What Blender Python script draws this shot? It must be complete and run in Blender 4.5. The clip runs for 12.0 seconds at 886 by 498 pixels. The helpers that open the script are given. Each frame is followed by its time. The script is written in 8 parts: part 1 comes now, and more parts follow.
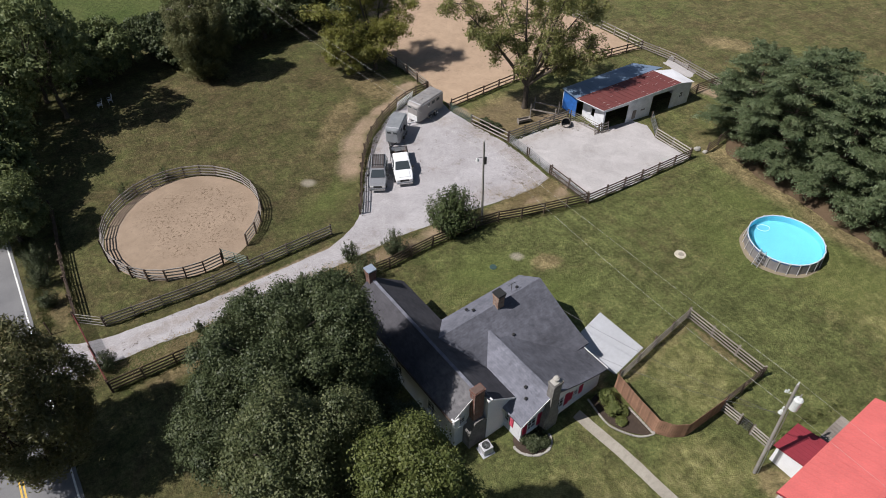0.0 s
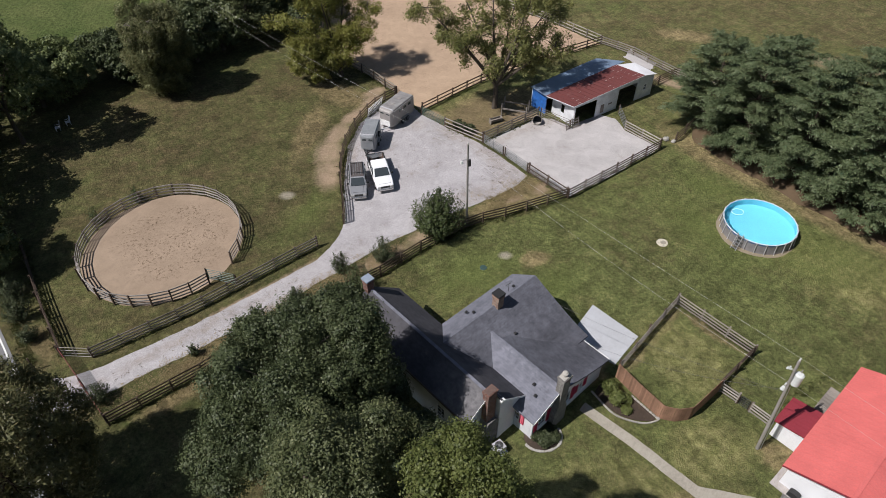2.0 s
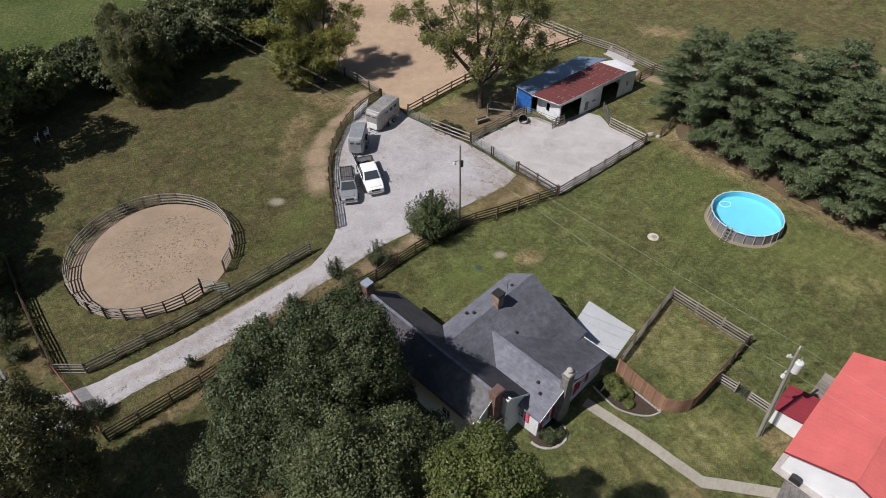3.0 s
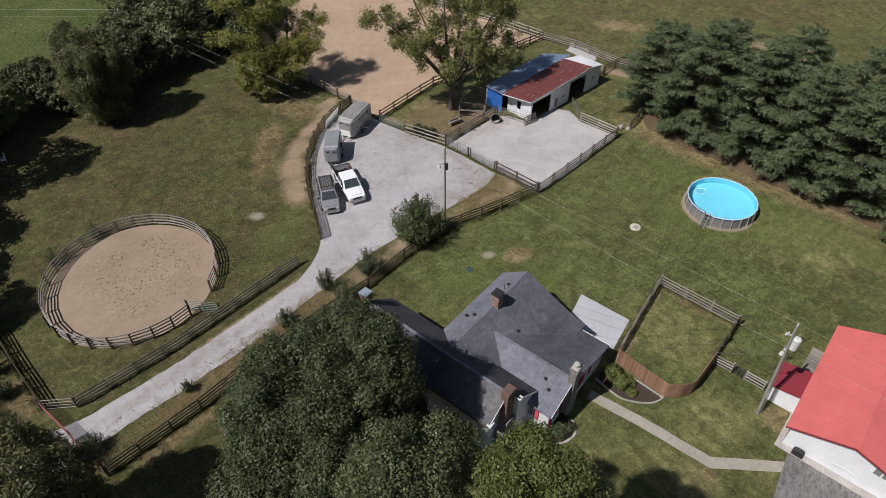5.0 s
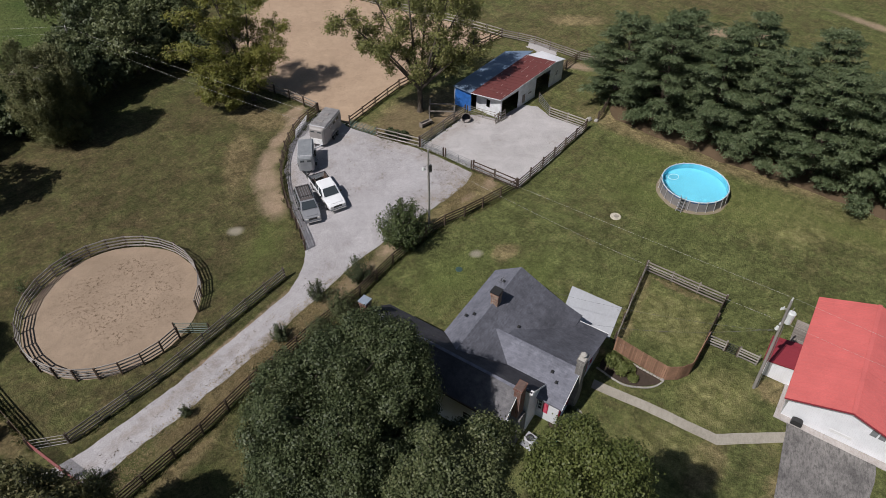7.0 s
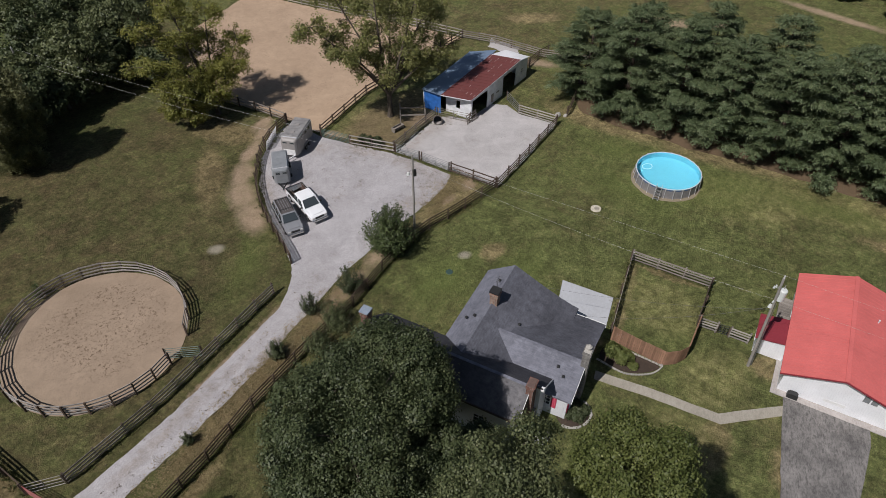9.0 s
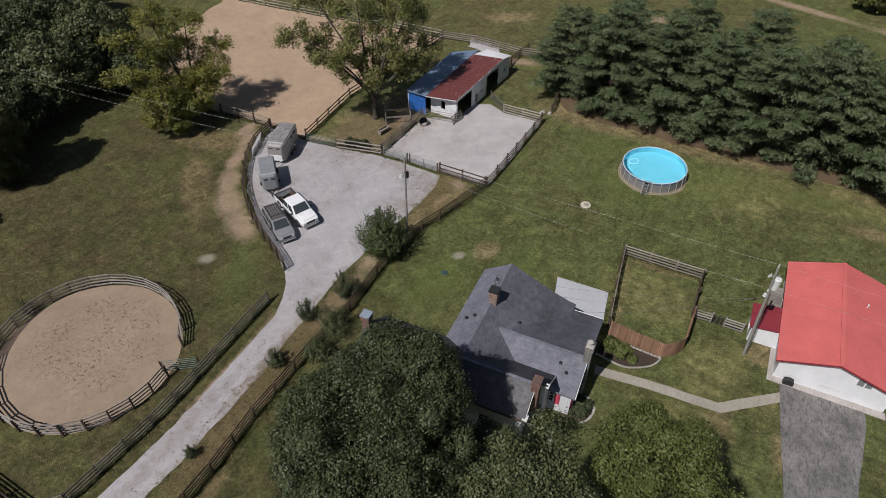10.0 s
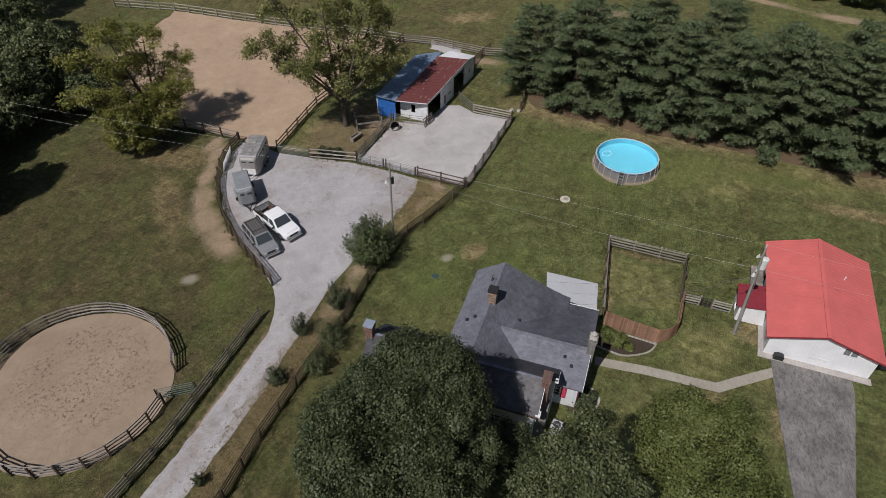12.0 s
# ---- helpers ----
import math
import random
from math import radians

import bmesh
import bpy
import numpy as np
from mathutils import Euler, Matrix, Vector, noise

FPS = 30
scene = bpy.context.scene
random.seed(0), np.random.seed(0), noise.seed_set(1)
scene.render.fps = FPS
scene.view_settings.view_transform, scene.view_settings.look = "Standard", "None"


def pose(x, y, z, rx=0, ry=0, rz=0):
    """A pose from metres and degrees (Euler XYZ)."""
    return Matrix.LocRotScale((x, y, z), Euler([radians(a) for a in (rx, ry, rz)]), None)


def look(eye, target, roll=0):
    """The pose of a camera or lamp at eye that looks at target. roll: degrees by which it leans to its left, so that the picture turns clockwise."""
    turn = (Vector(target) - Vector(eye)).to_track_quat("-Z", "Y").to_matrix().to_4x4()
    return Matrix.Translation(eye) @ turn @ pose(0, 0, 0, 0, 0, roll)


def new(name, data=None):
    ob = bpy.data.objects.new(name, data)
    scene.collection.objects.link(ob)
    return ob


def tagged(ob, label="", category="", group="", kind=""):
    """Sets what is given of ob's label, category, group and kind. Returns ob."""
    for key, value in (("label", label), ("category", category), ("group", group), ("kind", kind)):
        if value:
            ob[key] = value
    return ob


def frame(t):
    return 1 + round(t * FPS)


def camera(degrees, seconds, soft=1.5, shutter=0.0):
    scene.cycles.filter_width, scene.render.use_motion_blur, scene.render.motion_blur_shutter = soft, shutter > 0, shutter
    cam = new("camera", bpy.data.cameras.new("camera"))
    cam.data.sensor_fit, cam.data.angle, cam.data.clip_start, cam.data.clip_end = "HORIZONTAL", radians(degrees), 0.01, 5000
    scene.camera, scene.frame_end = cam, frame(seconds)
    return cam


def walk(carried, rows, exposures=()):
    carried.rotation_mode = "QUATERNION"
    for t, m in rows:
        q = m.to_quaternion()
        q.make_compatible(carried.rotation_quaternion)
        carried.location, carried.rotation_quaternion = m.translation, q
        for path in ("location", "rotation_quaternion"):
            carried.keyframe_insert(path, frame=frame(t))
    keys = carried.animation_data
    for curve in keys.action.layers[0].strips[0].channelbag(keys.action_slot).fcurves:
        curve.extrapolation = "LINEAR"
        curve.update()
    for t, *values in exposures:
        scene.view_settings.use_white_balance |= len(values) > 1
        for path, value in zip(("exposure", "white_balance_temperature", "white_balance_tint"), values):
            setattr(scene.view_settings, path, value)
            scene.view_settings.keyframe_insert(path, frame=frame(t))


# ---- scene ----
cam = camera(69.1, 12.0, soft=0.6)
METRES, EYE, TILT, LEAN, TURN = 20.0, 42.4, -44.0, 0.0, 0.0
ROWS = [
    (0.0, 0.0, 0.0, 0.0, 0.0, -0.0, 0.0),
    (0.5, -0.04, -0.0002, 0.0037, -1.0, -0.0, 0.95),
    (1.0, -0.0809, -0.0014, 0.0088, -2.03, -0.01, 1.92),
    (1.5, -0.1229, -0.0009, 0.0145, -3.1, -0.04, 2.93),
    (2.0, -0.1642, 0.0006, 0.0203, -4.13, -0.08, 3.89),
    (2.5, -0.2056, 0.003, 0.0266, -5.17, -0.15, 4.86),
    (4.5, -0.3618, 0.0252, 0.0543, -9.22, -0.53, 8.63),
    (5.0, -0.4015, 0.0346, 0.0635, -10.29, -0.65, 9.62),
    (5.5, -0.4428, 0.0453, 0.0706, -11.4, -0.81, 10.62),
    (6.0, -0.4826, 0.0545, 0.0795, -12.49, -0.98, 11.61),
    (6.5, -0.5226, 0.0663, 0.0882, -13.61, -1.18, 12.61),
    (7.0, -0.5628, 0.0794, 0.0973, -14.75, -1.39, 13.62),
    (9.0, -0.7108, 0.1338, 0.1472, -19.2, -2.41, 17.52),
    (9.5, -0.7475, 0.1484, 0.1614, -20.36, -2.75, 18.46),
    (10.0, -0.7843, 0.1624, 0.1763, -21.53, -3.11, 19.41),
    (10.5, -0.8205, 0.1778, 0.1922, -22.72, -3.46, 20.36),
    (11.0, -0.8559, 0.1946, 0.2097, -23.93, -3.87, 21.3),
    (11.5, -0.8905, 0.2116, 0.2273, -25.14, -4.3, 22.22),
    (12.0, -0.9244, 0.2291, 0.2456, -26.37, -4.75, 23.14),
]
EXPOSURES = [(0.0, 0.30), (2.5, 0.21), (5.5, 0.035), (9.5, -0.12), (12.0, -0.20)]
walk(cam, [(t, pose(0, 0, EYE, TILT, LEAN, TURN) @ pose(METRES * x, METRES * y, METRES * z, 90 + pitch, roll, yaw)) for t, x, y, z, yaw, pitch, roll in ROWS], EXPOSURES)

# ---- world and sun ----
SUN_EL, SUN_AZ = 53.0, 199.0          # height, and the bearing of the sun counted from +x
world = bpy.data.worlds.new("sky")
scene.world = world
world.use_nodes = True
wn = world.node_tree
wn.nodes.clear()
sky = wn.nodes.new("ShaderNodeTexSky")
sky.sky_type = "NISHITA"
sky.sun_disc = False
sky.sun_elevation = radians(SUN_EL)
sky.sun_rotation = radians(90.0 - SUN_AZ)
sky_bg = wn.nodes.new("ShaderNodeBackground")
sky_bg.inputs["Strength"].default_value = 0.043
sky_out = wn.nodes.new("ShaderNodeOutputWorld")
wn.links.new(sky.outputs[0], sky_bg.inputs[0])
wn.links.new(sky_bg.outputs[0], sky_out.inputs[0])

sun_data = bpy.data.lights.new("sun", "SUN")
sun_data.energy = 4.15
sun_data.angle = radians(0.55)
sun_data.color = (1.0, 0.955, 0.945)
sun = new("sun", sun_data)
to_sun = Vector((math.cos(radians(SUN_AZ)) * math.cos(radians(SUN_EL)),
                 math.sin(radians(SUN_AZ)) * math.cos(radians(SUN_EL)), math.sin(radians(SUN_EL))))
sun.matrix_world = look(to_sun * 200, (0, 0, 0))


# ---- materials ----
class Nodes:
    """A small builder for node materials."""

    def __init__(self, name):
        self.mat = bpy.data.materials.new(name)
        self.mat.use_nodes = True
        self.tree = self.mat.node_tree
        self.tree.nodes.clear()
        self.out = self.tree.nodes.new("ShaderNodeOutputMaterial")
        self.bsdf = self.tree.nodes.new("ShaderNodeBsdfPrincipled")
        self.tree.links.new(self.bsdf.outputs[0], self.out.inputs[0])
        self.coord = None

    def put(self, socket, value):
        if isinstance(value, bpy.types.NodeSocket):
            self.tree.links.new(value, socket)
        elif isinstance(value, (tuple, list)) and len(value) == 3 and socket.type == "RGBA":
            socket.default_value = (*value, 1)
        else:
            socket.default_value = value

    def place(self, scale=(1, 1, 1), turn=0.0, local=False):
        if local:
            src = self.tree.nodes.new("ShaderNodeTexCoord").outputs["Object"]
        else:
            src = self.tree.nodes.new("ShaderNodeNewGeometry").outputs["Position"]
        m = self.tree.nodes.new("ShaderNodeMapping")
        m.vector_type = "TEXTURE"
        m.inputs["Scale"].default_value = tuple(1 / k for k in scale)
        m.inputs["Rotation"].default_value = (0, 0, radians(turn))
        self.tree.links.new(src, m.inputs[0])
        return m.outputs[0]

    def noise(self, scale, detail=4.0, rough=0.55, at=None, distort=0.0):
        n = self.tree.nodes.new("ShaderNodeTexNoise")
        n.inputs["Scale"].default_value = scale
        n.inputs["Detail"].default_value = detail
        n.inputs["Roughness"].default_value = rough
        n.inputs["Distortion"].default_value = distort
        self.tree.links.new(at or self.place(), n.inputs["Vector"])
        return n.outputs[0]

    def cells(self, scale, at=None, feature="F1", out="Distance"):
        n = self.tree.nodes.new("ShaderNodeTexVoronoi")
        n.feature = feature
        n.inputs["Scale"].default_value = scale
        self.tree.links.new(at or self.place(), n.inputs["Vector"])
        return n.outputs[out]

    def wave(self, scale, at=None, axis="X", distort=0.0, profile="SIN"):
        n = self.tree.nodes.new("ShaderNodeTexWave")
        n.bands_direction = axis
        n.wave_profile = profile
        n.inputs["Scale"].default_value = scale
        n.inputs["Distortion"].default_value = distort
        self.tree.links.new(at or self.place(), n.inputs["Vector"])
        return n.outputs[1]

    def ramp(self, value, lo, hi, a=0.0, b=1.0):
        n = self.tree.nodes.new("ShaderNodeMapRange")
        self.put(n.inputs[0], value)
        for i, x in enumerate((lo, hi, a, b)):
            n.inputs[i + 1].default_value = x
        return n.outputs[0]

    def mix(self, fac, a, b, blend="MIX"):
        n = self.tree.nodes.new("ShaderNodeMix")
        n.data_type = "RGBA"
        n.blend_type = blend
        self.put(n.inputs[0], fac)
        self.put(n.inputs[6], a)
        self.put(n.inputs[7], b)
        return n.outputs[2]

    def maths(self, op, a, b=0.5):
        n = self.tree.nodes.new("ShaderNodeMath")
        n.operation = op
        self.put(n.inputs[0], a)
        self.put(n.inputs[1], b)
        return n.outputs[0]

    def shade(self, colour, amount):
        """The colour times a value."""
        n = self.tree.nodes.new("ShaderNodeHueSaturation")
        self.put(n.inputs["Color"], colour)
        self.put(n.inputs["Value"], amount)
        return n.outputs[0]

    def spots(self, places, warp=0.9, soft=(1.25, 0.7)):
        """Where the ground lies within any of some ellipses (x, y, half length, half width, turn), with ragged edges."""
        shift = self.tree.nodes.new("ShaderNodeVectorMath")
        shift.operation = "MULTIPLY_ADD"
        n = self.tree.nodes.new("ShaderNodeTexNoise")
        n.inputs["Scale"].default_value = 0.9
        n.inputs["Detail"].default_value = 6.0
        n.inputs["Roughness"].default_value = 0.7
        at = self.place()
        self.tree.links.new(at, n.inputs["Vector"])
        self.tree.links.new(n.outputs["Color"], shift.inputs[0])
        shift.inputs[1].default_value = (2 * warp, 2 * warp, 0)
        self.tree.links.new(at, shift.inputs[2])
        total = None
        for x, y, a, b, turn in places:
            m = self.tree.nodes.new("ShaderNodeMapping")
            m.vector_type = "TEXTURE"
            m.inputs["Location"].default_value = (x + warp, y + warp, 0)
            m.inputs["Rotation"].default_value = (0, 0, radians(turn))
            m.inputs["Scale"].default_value = (a, b, 100)
            self.tree.links.new(shift.outputs[0], m.inputs[0])
            d = self.tree.nodes.new("ShaderNodeVectorMath")
            d.operation = "LENGTH"
            self.tree.links.new(m.outputs[0], d.inputs[0])
            v = self.ramp(d.outputs["Value"], *soft)
            total = v if total is None else self.maths("MAXIMUM", total, v)
        return total

    def random(self):
        return self.tree.nodes.new("ShaderNodeObjectInfo").outputs["Random"]

    def island(self):
        return self.tree.nodes.new("ShaderNodeNewGeometry").outputs["Random Per Island"]

    def bump(self, height, strength=0.3, distance=0.05):
        n = self.tree.nodes.new("ShaderNodeBump")
        n.inputs["Strength"].default_value = strength
        n.inputs["Distance"].default_value = distance
        self.put(n.inputs["Height"], height)
        self.tree.links.new(n.outputs[0], self.bsdf.inputs["Normal"])

    def done(self, colour, rough=0.8, metal=0.0, spec=0.5):
        self.put(self.bsdf.inputs["Base Color"], colour)
        self.put(self.bsdf.inputs["Roughness"], rough)
        self.put(self.bsdf.inputs["Metallic"], metal)
        self.put(self.bsdf.inputs["Specular IOR Level"], spec)
        return self.mat


def plain(name, colour, rough=0.6, metal=0.0, vary=0.12, scale=3.0, spec=0.5):
    """Paint, plastic or metal with slight soiling at two scales."""
    m = Nodes(name)
    a = m.ramp(m.noise(scale, 5), 0.3, 0.7, 1 - vary, 1 + vary)
    b = m.ramp(m.noise(scale * 14, 3), 0.3, 0.7, 1 - vary * 0.5, 1 + vary * 0.5)
    m.bump(m.noise(scale * 30, 2), 0.05, 0.01)
    return m.done(m.shade(colour, m.maths("MULTIPLY", a, b)), rough, metal, spec)


def grass_material():
    m = Nodes("mown_grass")
    big = m.ramp(m.noise(0.05, 4, 0.6), 0.36, 0.64)
    mid = m.ramp(m.noise(0.30, 6, 0.7, distort=0.9), 0.34, 0.66)
    small = m.ramp(m.noise(1.1, 5, 0.7, distort=0.5), 0.32, 0.68)
    fine = m.ramp(m.noise(3.6, 5, 0.75), 0.3, 0.7)
    tiny = m.noise(13.0, 3, 0.75)
    # the paddock in the west and the field in the north are drier than the lawn
    x = m.tree.nodes.new("ShaderNodeSeparateXYZ")
    m.tree.links.new(m.place(), x.inputs[0])
    west = m.ramp(m.maths("ADD", x.outputs[0], m.ramp(m.noise(0.07, 3), 0, 1, -9, 9)), 4.0, -12.0)
    north = m.ramp(m.maths("ADD", x.outputs[1], m.ramp(m.noise(0.06, 3), 0, 1, -12, 12)), 60.0, 84.0)
    dry = m.maths("MAXIMUM", m.ramp(west, 0, 1, 0.02, 0.52), m.ramp(north, 0, 1, 0.02, 0.42))
    dry = m.maths("ADD", dry, m.ramp(big, 0, 1, -0.22, 0.30))
    dry = m.maths("ADD", dry, m.ramp(mid, 0, 1, -0.34, 0.34))
    dry = m.maths("ADD", dry, m.ramp(small, 0, 1, -0.26, 0.26))
    dry = m.ramp(dry, 0.0, 1.0)
    green = m.mix(fine, (0.085, 0.100, 0.033), (0.164, 0.176, 0.065))
    straw = m.mix(fine, (0.096, 0.079, 0.037), (0.182, 0.143, 0.074))
    col = m.mix(dry, green, straw)
    banks = m.spots([(10.6, 51.9, 4.4, 2.3, 35), (6.2, 49.6, 3.0, 1.2, 25), (-15.5, 36.3, 8.5, 1.0, 33), (-8.6, 41.0, 2.6, 1.2, 33), (-9.5, 74.5, 4.5, 2.2, -50), (-12.5, 66.0, 1.6, 6.0, -12), (8.6, 67.6, 6.6, 4.2, 36), (14.0, 70.5, 4.0, 2.5, 30), (33.4, 55.4, 7.5, 2.0, -58), (41.2, 44.4, 9.0, 2.4, -52)])
    worn = m.spots([(22.6, 32.2, 3.2, 0.4, -55), (45.6, 24.2, 5.0, 1.0, -55), (52.0, 26.0, 8.0, 1.6, -50), (17.5, 32.0, 4.6, 0.6, 42), (22.9, 20.7, 1.4, 1.2, 0), (9.6, 42.2, 1.5, 1.0, 20), (41.0, 85.5, 4.5, 2.0, -20), (14.0, 17.2, 2.6, 1.2, 30), (17.5, 13.5, 2.2, 1.0, 40), (11.8, 29.0, 1.5, 0.7, 40), (-21.0, 30.0, 3.0, 0.8, 33), (-33.0, 36.5, 2.2, 1.0, -50)])
    straw_at = m.maths("MAXIMUM", banks, worn)
    col = m.mix(m.ramp(m.maths("MULTIPLY", straw_at, m.ramp(small, 0, 1, 0.75, 1.05)), 0, 1, 0, 0.85), col, m.mix(fine, (0.185, 0.142, 0.070), (0.325, 0.252, 0.136)))
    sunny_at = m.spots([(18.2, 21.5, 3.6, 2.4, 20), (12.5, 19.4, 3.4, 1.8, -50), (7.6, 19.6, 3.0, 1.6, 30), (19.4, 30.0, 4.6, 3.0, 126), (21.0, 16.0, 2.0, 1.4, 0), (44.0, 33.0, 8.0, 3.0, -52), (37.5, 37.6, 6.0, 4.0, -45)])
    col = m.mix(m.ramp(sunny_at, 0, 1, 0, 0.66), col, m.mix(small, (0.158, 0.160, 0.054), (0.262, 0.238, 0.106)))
    soil_at = m.spots([(-10.05, 57.4, 1.5, 2.7, 0), (-10.15, 61.2, 1.5, 2.7, -3), (-9.3, 64.9, 1.15, 2.5, -24), (-7.4, 68.7, 0.85, 2.7, -36), (-5.0, 72.2, 0.8, 2.0, -42), (-4.6, 74.0, 1.9, 0.9, 40), (-5.0, 43.4, 3.6, 0.8, 33), (0.2, 46.9, 2.8, 0.9, 30),
                       (58.5, 75.0, 4.0, 2.0, -35), (64.0, 71.5, 3.0, 1.2, -35), (83.5, 66.0, 9.0, 1.1, -72), (89.0, 51.5, 5.0, 1.4, -60), (33.4, 73.0, 3.0, 1.0, -45), (13.2, 66.6, 2.0, 1.5, 20), (2.2, 67.8, 1.5, 0.8, -45), (12.4, 52.6, 1.2, 0.7, 40), (9.2, 51.0, 1.2, 0.4, 30), (-19.5, 37.7, 11.0, 0.42, 36), (-24.0, 34.0, 1.2, 0.5, 30)], 0.8, (1.3, 0.55))
    pale_at = m.spots([(6.95, 42.9, 0.62, 0.5, 0), (-14.25, 54.0, 0.8, 0.6, 0)], 0.3, (1.3, 0.5))
    # mowing rings round the pool
    off = m.tree.nodes.new("ShaderNodeVectorMath")
    off.operation = "DISTANCE"
    m.tree.links.new(m.place(), off.inputs[0])
    off.inputs[1].default_value = (32.15, 43.95, 0)
    reach = m.maths("ADD", off.outputs["Value"], m.ramp(m.noise(0.5, 3), 0, 1, -0.5, 0.5))
    rings = m.maths("SINE", m.maths("MULTIPLY", reach, 5.2))
    fade = m.maths("MULTIPLY", m.ramp(off.outputs["Value"], 11.0, 5.0), m.ramp(off.outputs["Value"], 3.0, 4.4))
    col = m.shade(col, m.maths("ADD", 1.0, m.maths("MULTIPLY", m.maths("MULTIPLY", rings, fade), 0.09)))
    col = m.shade(col, m.ramp(m.noise(0.75, 5, 0.65, distort=1.2), 0.32, 0.68, 0.66, 1.3))
    streak = m.noise(1.5, 4, 0.7, m.place((0.2, 2.2, 1), -58.6))
    col = m.shade(col, m.ramp(streak, 0.3, 0.7, 0.86, 1.14))
    col = m.shade(col, m.ramp(small, 0, 1, 0.82, 1.17))
    col = m.shade(col, m.ramp(m.noise(0.2, 5, 0.7, distort=1.5), 0.34, 0.66, 0.80, 1.18))
    col = m.shade(col, m.ramp(west, 0, 1, 1.06, 0.845))
    col = m.shade(col, m.ramp(fine, 0, 1, 0.80, 1.2))
    lush = m.spots([(37.6, 40.2, 5.0, 2.6, -50), (43.5, 32.5, 6.0, 1.4, -52), (34.4, 39.0, 4.4, 2.0, -35), (27.0, 44.5, 3.0, 6.0, 20), (31.0, 50.5, 4.0, 1.6, -40), (-12.0, 51.0, 4.0, 1.6, 60), (3.0, 40.5, 4.5, 2.2, 30), (10.0, 38.0, 4.0, 2.0, 40)], 1.6, (1.5, 0.3))
    col = m.mix(m.ramp(lush, 0, 1, 0, 0.55), col, m.mix(fine, (0.098, 0.128, 0.034), (0.172, 0.205, 0.062)))
    tread = m.noise(0.9, 6, 0.75, m.place((0.45, 1.6, 1), 33.0), 0.8)
    col = m.shade(col, m.ramp(tread, 0.34, 0.66, 0.84, 1.17))
    weeds = m.ramp(m.noise(2.1, 5, 0.8), 0.60, 0.72)
    col = m.mix(m.maths("MULTIPLY", weeds, m.ramp(m.noise(0.11, 3), 0.42, 0.6, 0.0, 0.45)), col, (0.066, 0.100, 0.026))
    col = m.shade(col, m.ramp(tiny, 0.28, 0.72, 0.52, 1.48))
    soil = m.shade(m.mix(fine, (0.318, 0.230, 0.156), (0.398, 0.296, 0.212)), m.ramp(tiny, 0.28, 0.72, 0.82, 1.18))
    soil = m.shade(soil, m.ramp(mid, 0, 1, 0.86, 1.1))
    col = m.mix(m.ramp(m.maths("MULTIPLY", soil_at, m.ramp(small, 0, 1, 0.75, 1.08)), 0, 1, 0, 0.86), col, soil)
    col = m.mix(m.ramp(pale_at, 0, 1, 0, 0.85), col, (0.40, 0.36, 0.28))
    bare_at = m.spots([(9.3, 67.4, 6.4, 3.8, 36)])
    col = m.mix(m.ramp(m.maths("MULTIPLY", bare_at, m.ramp(small, 0, 1, 0.45, 1.0)), 0, 1, 0, 0.72), col, m.mix(fine, (0.145, 0.108, 0.064), (0.225, 0.168, 0.102)))
    m.bump(m.maths("MULTIPLY", m.maths("ADD", tiny, m.noise(3.0, 5)), m.ramp(soil_at, 0, 1, 1.0, 0.3)), 0.9, 0.16)
    return m.done(col, 0.95, 0, 0.15)


def rough_grass_material():
    m = Nodes("rough_pasture")
    a = m.ramp(m.noise(0.12, 5, 0.65), 0.35, 0.65)
    b = m.ramp(m.noise(1.6, 5, 0.7), 0.3, 0.7)
    col = m.mix(a, (0.062, 0.088, 0.025), (0.105, 0.122, 0.042))
    col = m.shade(col, m.ramp(b, 0, 1, 0.6, 1.3))
    m.bump(m.noise(1.8, 5), 0.8, 0.4)
    return m.done(col, 0.95, 0, 0.15)


